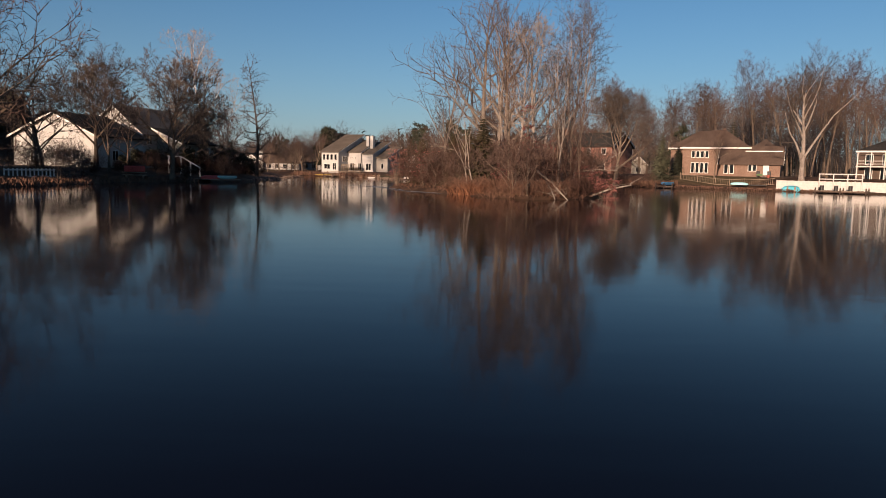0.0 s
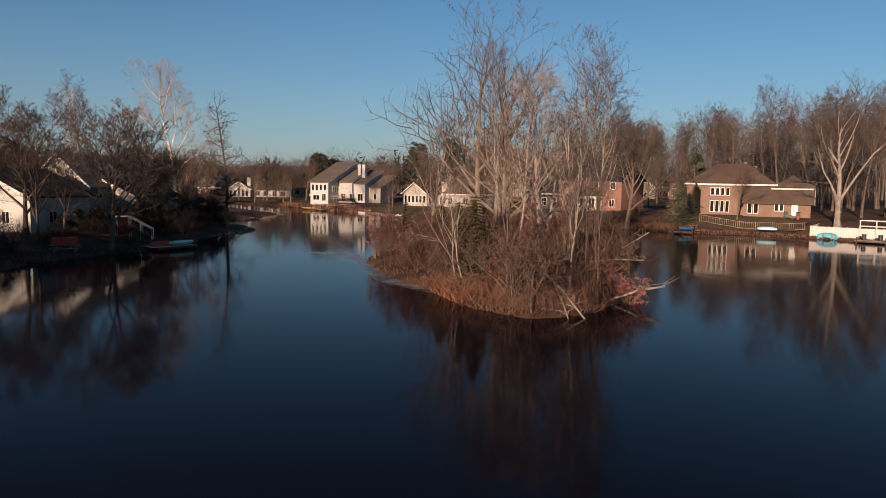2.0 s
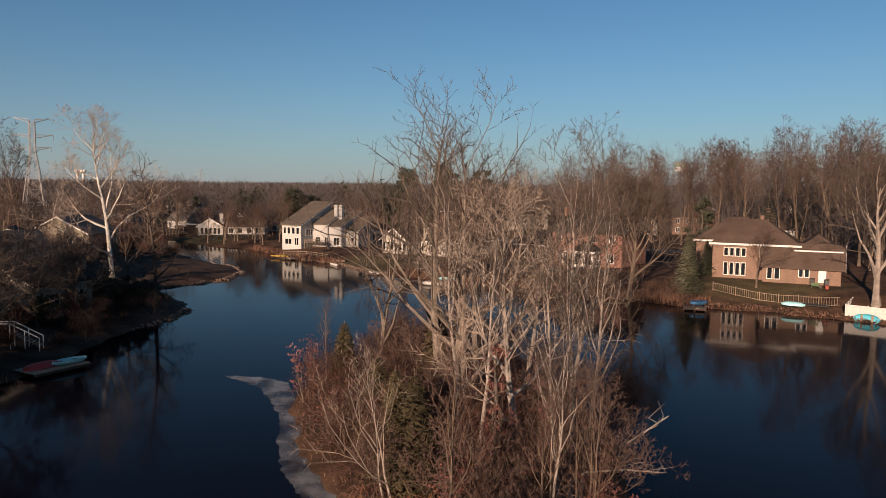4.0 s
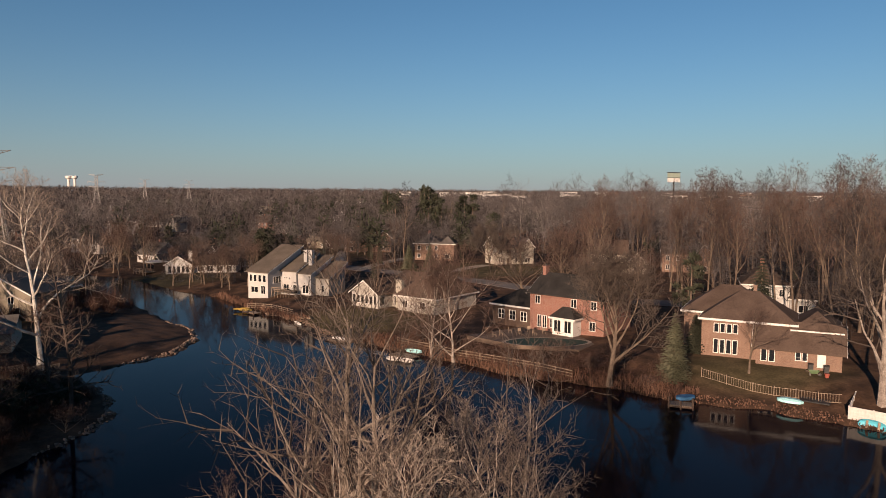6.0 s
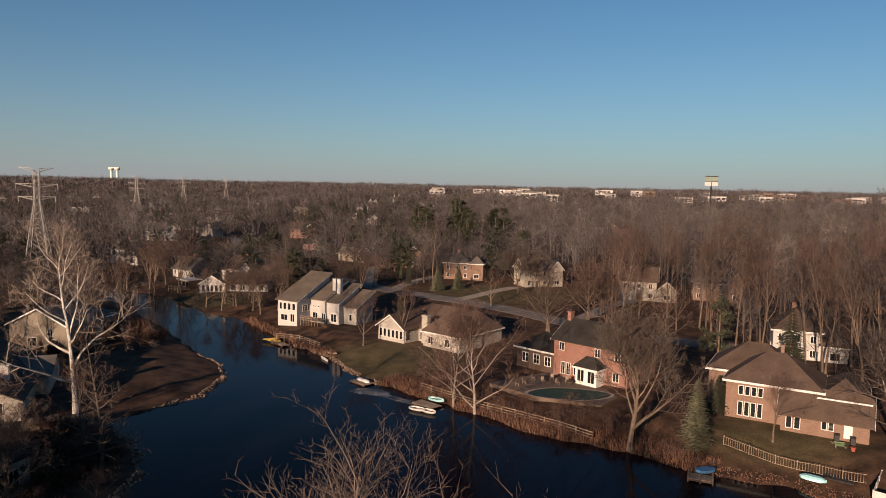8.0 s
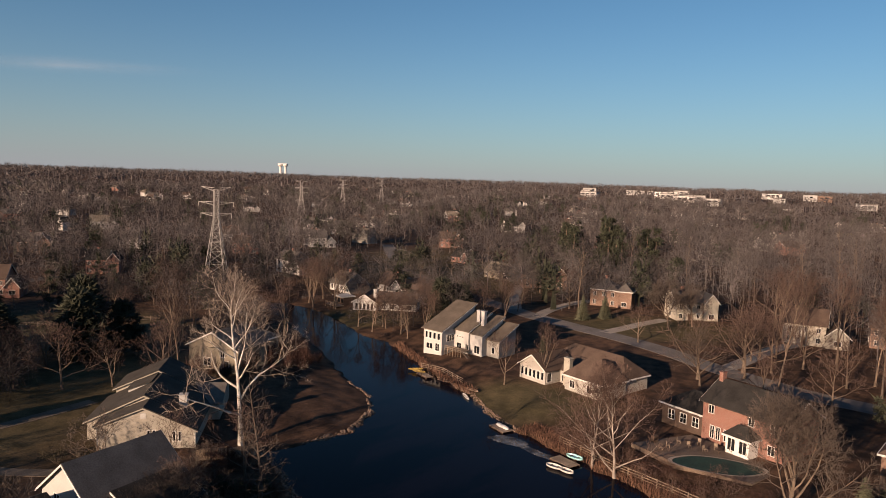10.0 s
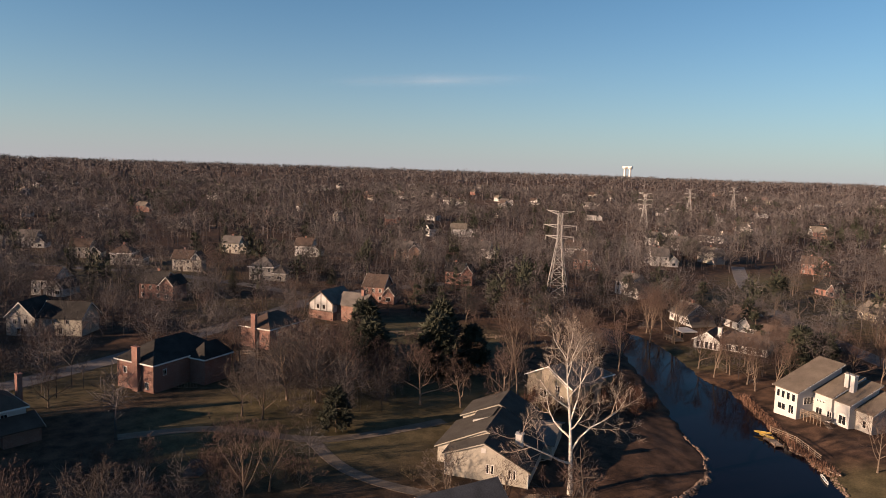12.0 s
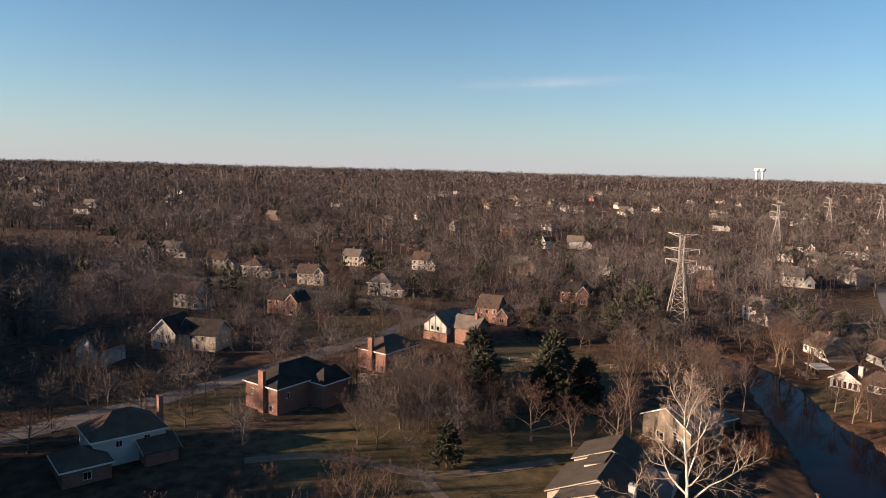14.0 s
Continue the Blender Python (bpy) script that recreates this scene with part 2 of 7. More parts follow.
GROUND, _n, _l, _b = material("winter_ground", 0.95)
_b.inputs["Specular IOR Level"].default_value = 0.15
_tc, _a, _c, _d = (_n.new("ShaderNode" + k) for k in ("TexCoord", "TexNoise", "TexNoise", "TexNoise"))
_a.inputs["Scale"].default_value, _c.inputs["Scale"].default_value, _d.inputs["Scale"].default_value = 0.035, 0.35, 3.0
for _t in (_a, _c, _d):
    _t.inputs["Detail"].default_value = 5
    _l.new(_tc.outputs["Object"], _t.inputs["Vector"])
_r1, _r2, _mx, _at, _m2, _ov = (_n.new("ShaderNode" + k) for k in ("ValToRGB", "ValToRGB", "MixRGB", "Attribute", "MixRGB", "MixRGB"))
_r1.color_ramp.elements[0].position, _r1.color_ramp.elements[1].position = 0.35, 0.65
_r1.color_ramp.elements[0].color, _r1.color_ramp.elements[1].color = (0.027, 0.0165, 0.011, 1), (0.086, 0.050, 0.031, 1)
_r2.color_ramp.elements[0].position, _r2.color_ramp.elements[1].position = 0.3, 0.7
_r2.color_ramp.elements[0].color, _r2.color_ramp.elements[1].color = (0.046, 0.04, 0.018, 1), (0.095, 0.078, 0.04, 1)
_l.new(_c.outputs[0], _r1.inputs[0])
_l.new(_c.outputs[0], _r2.inputs[0])
_at.attribute_name = "lawn"
_l.new(_at.outputs["Fac"], _mx.inputs[0])
_l.new(_r1.outputs[0], _mx.inputs[1])
_l.new(_r2.outputs[0], _mx.inputs[2])
_ov.blend_type = "OVERLAY"
_ov.inputs[0].default_value = 0.6
_l.new(_mx.outputs[0], _ov.inputs[1])
_l.new(_d.outputs[0], _ov.inputs[2])
_m2.blend_type = "OVERLAY"
_m2.inputs[0].default_value = 0.5
_l.new(_ov.outputs[0], _m2.inputs[1])
_l.new(_a.outputs[0], _m2.inputs[2])
_l.new(_m2.outputs[0], _b.inputs["Base Color"])
_bp = _n.new("ShaderNodeBump")
_bp.inputs["Strength"].default_value, _bp.inputs["Distance"].default_value = 0.5, 0.1
_l.new(_d.outputs[0], _bp.inputs["Height"])
_l.new(_bp.outputs[0], _b.inputs["Normal"])


# ---- the lie of the land ----
LAKE = np.array([(125, 40), (88, 84), (64, 105), (54, 113.5), (48, 119), (39, 121.5), (33, 127), (28, 130), (20, 133.5), (14, 140), (8, 144.5), (2, 150),
                 (-6, 156.5), (-12, 164), (-18, 174), (-28, 184), (-37, 196), (-49, 211), (-58, 216), (-70, 230), (-86, 245), (-99, 251), (-112, 250),
                 (-113, 242), (-100, 238), (-86, 227), (-75, 212), (-62, 198), (-52, 184), (-44, 174), (-37, 167), (-33, 158), (-33, 147), (-38, 139),
                 (-42, 134), (-37, 129), (-32, 123), (-28.5, 117), (-28, 111), (-30, 104), (-31, 97), (-30, 90), (-31, 84), (-35, 78), (-35.5, 68),
                 (-34, 58), (-36, 46)], float)
LAKE = np.vstack([LAKE, [(-52, 30), (-62, -20), (-40, -80), (60, -92), (120, -40)]])


def smooth(v):
    v = np.clip(v, 0, 1)
    return v * v * (3 - 2 * v)


ISLAND = np.array([(5.0, 50.8), (8.5, 52), (11, 55.5), (13.3, 60), (14.5, 68), (14.5, 80), (12, 92), (6, 97), (-2, 95), (-7, 87), (-7, 77), (-4.5, 68), (-1, 61), (1.5, 54.5)])


def shore_distance(x, y, outline):
    """Metres from a closed outline, negative inside it."""
    best, inside = np.full(x.shape, 1e9), np.zeros(x.shape, bool)
    for (ax, ay), (bx, by) in zip(outline, np.roll(outline, -1, 0)):
        ex, ey = bx - ax, by - ay
        s = np.clip(((x - ax) * ex + (y - ay) * ey) / (ex * ex + ey * ey), 0, 1)
        best = np.minimum(best, np.hypot(x - ax - s * ex, y - ay - s * ey))
        cross = (ay > y) != (by > y)
        inside ^= cross & (x < ex * (y - ay) / np.where(ey == 0, 1e-9, ey) + ax)
    return np.where(inside, -best, best)


def land(x, y):
    """Metres from the waterline, positive on land."""
    x, y = np.atleast_1d(np.asarray(x, float)), np.atleast_1d(np.asarray(y, float))
    d = shore_distance(x, y, LAKE)
    wob = 0.35 * np.sin(x * 0.9 + 1.3 * np.sin(y * 0.5)) + 0.25 * np.sin(y * 1.3 + x * 0.4)
    return np.maximum(d, shore_distance(x, y, ISLAND) * -1) + wob * (np.abs(d) < 30)


def height(x, y):
    d = land(x, y)
    x, y = np.atleast_1d(np.asarray(x, float)), np.atleast_1d(np.asarray(y, float))
    z = 0.3 * smooth(d / 0.8) + 1.2 * smooth((d - 0.5) / 11) + 1.3 * smooth((d - 12) / 90)
    z += 0.9 * smooth((d - 3) / 12) * smooth((x - 22) / 18) * smooth((180 - y) / 25)
    z += 0.08 * np.sin(x * 0.21) * np.sin(y * 0.17) * smooth(d / 6)
    r = np.hypot(x, y - 120)
    z += 27 * smooth((r - 600) / 2800) + 2.5 * np.sin(x * 0.004) * np.cos(y * 0.003) * smooth((r - 300) / 800)
    return np.where(d < 0, np.maximum(0.7 * d, -2.5) - 0.02, z)


def gz(x, y):
    return float(height(x, y)[0])


# ---- mesh helpers ----
def part(name, bm, mat, parent=None, label=""):
    me = bpy.data.meshes.new(name)
    bm.to_mesh(me)
    bm.free()
    me.materials.append(mat)
    ob = new(name, me)
    if parent is not None:
        ob.parent = parent
    return tagged(ob, label)


def raw(name, verts, faces, mat, parent=None, label=""):
    me = bpy.data.meshes.new(name)
    me.from_pydata(verts, [], faces)
    me.update()
    me.materials.append(mat)
    ob = new(name, me)
    if parent is not None:
        ob.parent = parent
    return tagged(ob, label)


def shared(name, me, parent, m=None, label=""):
    ob = new(name, me)
    ob.parent = parent
    if m is not None:
        ob.matrix_basis = m
    return tagged(ob, label)


def thing(name, x, y, rot=0.0, z=None, label="", category="", group="", kind=""):
    ob = new(name)
    ob.matrix_basis = pose(x, y, gz(x, y) if z is None else z, 0, 0, rot)
    return tagged(ob, label, category, group, kind)


def slab(bm, x0, x1, y0, y1, z0, z1, bevel=0.0):
    vs = [bm.verts.new(c) for c in ((x0, y0, z0), (x1, y0, z0), (x1, y1, z0), (x0, y1, z0), (x0, y0, z1), (x1, y0, z1), (x1, y1, z1), (x0, y1, z1))]
    fs = [bm.faces.new([vs[i] for i in f]) for f in ((3, 2, 1, 0), (4, 5, 6, 7), (0, 1, 5, 4), (1, 2, 6, 5), (2, 3, 7, 6), (3, 0, 4, 7))]
    if bevel:
        bmesh.ops.bevel(bm, geom=list({e for f in fs for e in f.edges}), offset=bevel, segments=1, affect="EDGES")
    return vs


def bar(bm, a, b, r, sides=6, r1=None):
    """A round bar from a to b."""
    a, b = Vector(a), Vector(b)
    w = (b - a).normalized()
    u = w.orthogonal().normalized()
    v = w.cross(u)
    rings = []
    for c, rr in ((a, r), (b, r if r1 is None else r1)):
        rings.append([bm.verts.new(c + rr * (math.cos(2 * math.pi * k / sides) * u + math.sin(2 * math.pi * k / sides) * v)) for k in range(sides)])
    for k in range(sides):
        bm.faces.new((rings[0][k], rings[0][(k + 1) % sides], rings[1][(k + 1) % sides], rings[1][k]))
    bm.faces.new(rings[0][::-1])
    bm.faces.new(rings[1])


def box_mesh(name, sx, sy, sz, mat, bevel=0.0):
    bm = bmesh.new()
    slab(bm, -sx / 2, sx / 2, -sy / 2, sy / 2, 0, sz, bevel)
    me = bpy.data.meshes.new(name)
    bm.to_mesh(me)
    bm.free()
    me.materials.append(mat)
    return me


# ---- ground, water, roads ----
def axis(lo, hi, step, far):
    mid = list(np.arange(lo, hi + 0.01, step))
    out, s, v = [], step, hi
    while v < far:
        s *= 1.16
        v += s
        out.append(min(v, far))
    left, s, v = [], step, lo
    while v > -far:
        s *= 1.16
        v -= s
        left.append(max(v, -far))
    return np.array(left[::-1] + mid + out)


def build_ground():
    xs, ys = axis(-115, 80, 1.2, 4800), axis(42, 260, 1.2, 4800)
    gx, gy = np.meshgrid(xs, ys)
    z = height(gx.ravel(), gy.ravel())
    nx, ny = len(xs), len(ys)
    i = np.arange(nx * ny).reshape(ny, nx)
    quads = np.stack([i[:-1, :-1], i[:-1, 1:], i[1:, 1:], i[1:, :-1]], -1).reshape(-1, 4)
    ob = raw("ground", np.stack([gx.ravel(), gy.ravel(), z], 1).tolist(), quads.tolist(), GROUND)
    x, y = gx.ravel(), gy.ravel()
    lawn = np.zeros(x.shape)
    for cx, cy, rx, ry, k in ((52, 131, 12, 8, 0.8), (-128, 190, 30, 22, 1.0), (-100, 105, 26, 16, 0.9), (-7, 171, 15, 13, 0.9), (20, 248, 28, 18, 0.9), (-66, 234, 18, 12, 0.95), (-95, 395, 26, 30, 0.9), (-320, 160, 60, 16, 0.9),
                              (-150, 95, 20, 30, 0.8), (-190, 165, 30, 25, 0.7), (-290, 170, 60, 40, 0.8), (-120, 150, 30, 20, 0.5), (-60, 330, 60, 60, 0.7), (-100, 126, 36, 26, 0.9), (-86, 152, 24, 26, 0.85)):
        lawn = np.maximum(lawn, k * smooth(1.6 - 1.2 * np.hypot((x - cx) / rx, (y - cy) / ry)))
    at = ob.data.attributes.new("lawn", "FLOAT", "POINT")
    at.data.foreach_set("value", lawn)
    for p in ob.data.polygons:
        p.use_smooth = True
    tagged(ob, "brown winter ground with leaf litter and dull olive lawns", "ground", kind="structure")


build_ground()
_bm = bmesh.new()
slab(_bm, -160, 160, -140, 290, -2.6, 0.0)
tagged(part("water", _bm, WATER), "still dark blue pond water reflecting trees and sky", "water", kind="structure")


def ribbon(name, pts, width, mat, label, lift=0.06):
    pts = [Vector(p) for p in pts]
    line = []
    for a, b in zip(pts, pts[1:]):
        n = max(1, int((b - a).length / 3))
        line += [a.lerp(b, k / n) for k in range(n)]
    line.append(pts[-1])
    for _ in range(6):
        line = [line[0]] + [(line[k - 1] + 2 * line[k] + line[k + 1]) / 4 for k in range(1, len(line) - 1)] + [line[-1]]
    v, f = [], []
    for k, p in enumerate(line):
        d = (line[min(k + 1, len(line) - 1)] - line[max(k - 1, 0)]).normalized()
        s = Vector((-d.y, d.x))
        for j, o in enumerate((-0.5, -0.5, -0.17, 0.17, 0.5, 0.5)):
            q = p + s * (o * width)
            v.append((q.x, q.y, gz(q.x, q.y) + (lift if 0 < j < 5 else -0.1)))
        if k:
            b = 6 * k
            f += [(b - 6 + j, b - 5 + j, b + 1 + j, b + j) for j in range(5)]
    return tagged(raw(name, v, f, mat), label, "road", kind="structure")


ribbon("road", [(-120, -20), (-146, 40), (-152, 65), (-156, 85), (-162, 110), (-173, 138), (-182, 165), (-194, 193), (-197, 225), (-190, 262)], 7, ASPHALT, "worn grey suburban asphalt road among bare trees")
ribbon("road", [(-420, 120), (-330, 148), (-288, 178), (-240, 192), (-197, 200)], 6, ASPHALT, "worn grey suburban asphalt side road")
ribbon("road", [(-128, 440), (-109, 392), (-82, 330), (-52, 292), (-35, 274), (-14, 252), (6, 236), (20, 224), (32, 208), (48, 192), (72, 180)], 7, ASPHALT, "grey asphalt street between lawns and houses")
ribbon("driveway", [(-113, 90), (-107, 106), (-94, 112), (-88, 115), (-84, 126), (-82, 135), (-80.5, 141)], 2.7, GRAVEL, "pale gravel driveway curving past a lawn")
ribbon("driveway", [(-89, 115), (-80, 112), (-73, 111), (-66, 113), (-61, 116)], 2.4, GRAVEL, "pale gravel driveway beside the grey house")
ribbon("driveway", [(-14, 252), (-12, 264), (-5, 280), (6, 293)], 4, CONCRETE, "pale concrete driveway to a brick house")
ribbon("driveway", [(7, 237), (12, 244), (17, 252), (25, 262)], 4, CONCRETE, "pale concrete driveway across a lawn")
ribbon("driveway", [(34, 206), (42, 218), (52, 236), (66, 246)], 4, CONCRETE, "pale concrete driveway across a lawn")
ribbon("driveway", [(-22, 262), (-26, 285), (-28, 312)], 4, CONCRETE, "pale concrete driveway to a brick house")


# ---- trees ----
def tube(verts, faces, pts, radii, sides):
    base = len(verts)
    n = len(pts)
    for k, (p, r) in enumerate(zip(pts, radii)):
        w = (pts[min(k + 1, n - 1)] - pts[max(k - 1, 0)]).normalized()
        u = w.cross(Vector((0.31, 0.17, 0.93))).normalized()
        v = w.cross(u)
        for j in range(sides):
            a = 2 * math.pi * j / sides
            q = p + (math.cos(a) * u + math.sin(a) * v) * r
            verts.append((q.x, q.y, q.z))
    for k in range(n - 1):
        for j in range(sides):
            a, b = base + k * sides + j, base + k * sides + (j + 1) % sides
            faces.append((a, b, b + sides, a + sides))


def blade(verts, faces, p, q, r):
    """A tapering three-sided twig."""
    w = (q - p).normalized()
    u = w.cross(Vector((0.31, 0.17, 0.93))).normalized() * r
    v = w.cross(u)
    b = len(verts)
    for c in (p + u, p - 0.5 * u + 0.87 * v, p - 0.5 * u - 0.87 * v, q):
        verts.append((c.x, c.y, c.z))
    faces += [(b, b + 1, b + 3), (b + 1, b + 2, b + 3), (b + 2, b, b + 3)]


def sliver(verts, faces, p, q, r, turn):
    """The finest twigs, a hair's breadth thick."""
    w = (q - p).normalized()
    u = w.orthogonal().normalized()
    u = (u * math.cos(turn) + w.cross(u) * math.sin(turn)) * r
    b = len(verts)
    for c in (p + u, p - u, q):
        verts.append((c.x, c.y, c.z))
    faces.append((b, b + 1, b + 2))


STYLES = {
    # first limb, limb angle, limbs, ratio of limbs, rise of limbs, trunk length, twig counts
    "spread": dict(first=0.2, angle=50, limbs=11, ratio=0.6, rise=0.25, trunk=0.72, sub=(7, 6, 6)),
    "vase": dict(first=0.2, angle=30, limbs=10, ratio=0.68, rise=0.3, trunk=0.78, sub=(7, 6, 6)),
    "forest": dict(first=0.4, angle=28, limbs=13, ratio=0.36, rise=0.5, trunk=0.9, sub=(6, 6, 6)),
    "sycamore": dict(first=0.2, angle=54, limbs=11, ratio=0.47, rise=0.3, trunk=0.93, sub=(7, 7, 7)),
    "cypress": dict(first=0.18, angle=78, limbs=34, ratio=0.2, rise=0.15, trunk=0.98, sub=(5, 5, 0)),
    "shrub": dict(first=0.05, angle=38, limbs=11, ratio=0.8, rise=0.2, trunk=0.55, sub=(4, 5, 5)),
    "fan": dict(first=0.22, angle=46, limbs=10, ratio=0.56, rise=0.45, trunk=0.84, sub=(6, 4, 3)),
    "clump": dict(first=0.07, angle=44, limbs=15, ratio=0.64, rise=0.28, trunk=0.86, sub=(7, 7, 6)),
}


def bare_tree(seed, style, tall, girth, thick=1.0, lean=(0, 0), density=1.0, light=False):
    """Two meshes' data: the trunk with its limbs, and the crown of branches and twigs."""
    rng, s = random.Random(seed), STYLES[style]
    tv, tf, cv, cf = [], [], [], []

    def bent(p, d, length, n, wander, rise):
        pts, step = [p.copy()], length / n
        for _ in range(n):
            d = (d + Vector((rng.gauss(0, wander), rng.gauss(0, wander), rng.gauss(0, wander) + rise / n))).normalized()
            p = p + d * step
            pts.append(p.copy())
        return pts

    def along(pts, t):
        f = t * (len(pts) - 1)
        k = min(int(f), len(pts) - 2)
        return pts[k].lerp(pts[k + 1], f - k), (pts[k + 1] - pts[k]).normalized()

    def aside(d, angle, turn):
        u = d.orthogonal().normalized()
        v = d.cross(u)
        a = radians(angle)
        return (d * math.cos(a) + (u * math.cos(turn) + v * math.sin(turn)) * math.sin(a)).normalized()

    def sprout(pts, length, r, level):
        count = max(1, round(s["sub"][level] * density)) if s["sub"][level] else 0
        turn = rng.random() * 6.28
        for k in range(count):
            t = 0.3 + 0.7 * (k + rng.random()) / count
            p, d = along(pts, min(t, 0.99))
            turn += 2.4 + rng.gauss(0, 0.4)
            q = aside(d, rng.uniform(30, 66), turn)
            ln = length * rng.uniform(0.38, 0.62) * (1.15 - 0.5 * t)
            if level == 0:
                rr = r * 0.6
                if light:
                    sub = [p, p + q * ln * 0.5, p + q * ln]
                    blade(cv, cf, p, p + q * ln, rr)
                else:
                    sub = bent(p, q, ln, 3, 0.14, s["rise"])
                    tube(cv, cf, sub, [rr, rr * 0.75, rr * 0.5, rr * 0.22], 3)
                sprout(sub, ln, rr, 1)
            elif level == 1:
                q = (q + Vector((0, 0, 0.3))).normalized()
                sliver(cv, cf, p, p + q * ln, max(r * 0.55, 0.013 * thick), turn)
                sprout([p, p + q * ln * 0.6, p + q * ln], ln, r * 0.5, 2)
            else:
                q = (q + Vector((0, 0, 0.3))).normalized()
                sliver(cv, cf, p, p + q * ln * 1.1, 0.011 * thick, turn)

    d0 = Vector((lean[0], lean[1], 1)).normalized()
    trunk = bent(Vector((0, 0, -0.3)), d0, tall * s["trunk"], 9, 0.05, 0.15)
    n = len(trunk)
    rad = [girth * (1.35 if k == 0 else 1) * (1 - 0.86 * (k / (n - 1)) ** 0.9) for k in range(n)]
    tube(tv, tf, trunk, rad, 7)
    turn = rng.random() * 6.28
    m = max(3, round(s["limbs"] * (density ** 0.5)))
    for k in range(m):
        t = s["first"] + (1 - s["first"]) * (k + rng.random() * 0.8) / m
        p, d = along(trunk, min(t, 0.985))
        turn += 2.4 + rng.gauss(0, 0.5)
        q = aside(d, s["angle"] * rng.uniform(0.7, 1.25) * (1.35 - 0.75 * t if style != "cypress" else 1.0), turn)
        shape = 1.15 - 0.75 * t if style != "forest" else 1.1 - 0.5 * t
        ln = tall * s["ratio"] * shape * rng.uniform(0.75, 1.2)
        r = girth * (1 - 0.8 * t) * 0.62
        limb = bent(p, q, ln, 5, 0.13, s["rise"])
        tube(tv, tf, limb, [r * (1 - 0.85 * j / 5) for j in range(6)], 4)
        sprout(limb, ln, r * 0.62, 0)
    sprout(trunk[-4:], tall * 0.4, girth * 0.3, 0)
    return tv, tf, cv, cf


MODELS = {}


def tree_model(key, seed, style, tall, girth, bark, twig, thick=1.0, lean=(0, 0), density=1.0, light=False):
    tv, tf, cv, cf = bare_tree(seed, style, tall, girth, thick, lean, density, light)
    out = []
    for nm, v, f, m in (("trunk", tv, tf, bark), ("crown", cv, cf, twig)):
        me = bpy.data.meshes.new(nm)
        me.from_pydata(v, [], f)
        me.update()
        me.materials.append(m)
        out.append(me)
    MODELS[key] = out


def plant(key, x, y, label, size=1.0, rot=None, name="tree", category="tree", group="", z=None):
    rot = random.random() * 360 if rot is None else rot
    ob = thing(name, x, y, rot, None if z is None else z, label, category, group)
    ob.scale = (size, size, size)
    shared("trunk", MODELS[key][0], ob)
    shared("crown", MODELS[key][1], ob)
    return ob


def leaf_cloud(rng, centres, count, size, flat=0.5):
    """Many small bent leaves round some centres (x, y, z, radius)."""
    v, f = [], []
    for _ in range(count):
        cx, cy, cz, cr = rng.choice(centres)
        d = Vector((rng.gauss(0, 1), rng.gauss(0, 1), rng.gauss(0, flat)))
        p = Vector((cx, cy, cz)) + d.normalized() * cr * rng.random() ** 0.4
        a = Vector((rng.gauss(0, 1), rng.gauss(0, 1), rng.gauss(0, 1))).normalized() * size * rng.uniform(0.6, 1.4)
        b = a.orthogonal().normalized() * size * 0.45
        k = len(v)
        for q in (p - a, p + b, p + a, p - b + Vector((0, 0, size * 0.3))):
            v.append((q.x, q.y, q.z))
        f += [(k, k + 1, k + 2), (k, k + 2, k + 3)]
    return v, f


def conifer(seed, tall, wide, needle, bark, label, x, y, pine=False, name="conifer", count=1.0):
    """A spruce of drooping whorls, or a pine of rounded needle clumps."""
    rng = random.Random(seed)
    ob = thing(name, x, y, rng.random() * 360, None, label, "conifer")
    tv, tf, v, f = [], [], [], []
    tube(tv, tf, [Vector((0, 0, -0.3)), Vector((0.05, 0, tall * 0.5)), Vector((0, 0.03, tall))], [tall * 0.018, tall * 0.011, 0.02], 7)
    if pine:
        for i in range(int(46 * count)):
            t = rng.uniform(0.14, 0.98)
            reach = wide * min(1.0, (1.02 - t) ** 0.6 * 1.15) * rng.uniform(0.35, 1.0)
            a = rng.random() * 6.283
            c = Vector((math.cos(a) * reach, math.sin(a) * reach, tall * t))
            blade(tv, tf, Vector((0, 0, tall * t * 0.94)), c, 0.05)
            size = wide * rng.uniform(0.22, 0.4)
            for _ in range(26):
                d = Vector((rng.gauss(0, 1), rng.gauss(0, 1), rng.gauss(0.25, 0.6))).normalized()
                p = c + d * size * rng.uniform(0.1, 0.5)
                blade(v, f, p, c + d * size * rng.uniform(0.8, 1.25), size * 0.16)
    else:
        levels = int(34 * count)
        for i in range(levels):
            t = 0.03 + 0.94 * i / levels
            z, reach = tall * t, wide * (1 - t) ** 0.85
            n = rng.randint(8, 11)
            for k in range(n):
                a = 6.283 * (k + rng.random()) / n
                ln = reach * rng.uniform(0.72, 1.1) + 0.1
                out, side = Vector((math.cos(a), math.sin(a), 0)), Vector((-math.sin(a), math.cos(a), 0))
                root, tip = Vector((0, 0, z)), out * ln + Vector((0, 0, z - 0.3 * ln))
                blade(v, f, root, tip, 0.05 + 0.05 * ln)
                for j in range(5):
                    s = rng.uniform(0.3, 1.0)
                    c = root.lerp(tip, s)
                    w = (0.2 + 0.22 * (1 - s)) * ln + 0.1
                    blade(v, f, c, c + side * rng.choice((-1, 1)) * w + out * w * 0.6 + Vector((0, 0, rng.uniform(-0.25, 0.1) * w)), 0.04 + 0.07 * w)
    raw("trunk", tv, tf, bark, ob)
    raw("crown", v, f, needle, ob)
    return ob


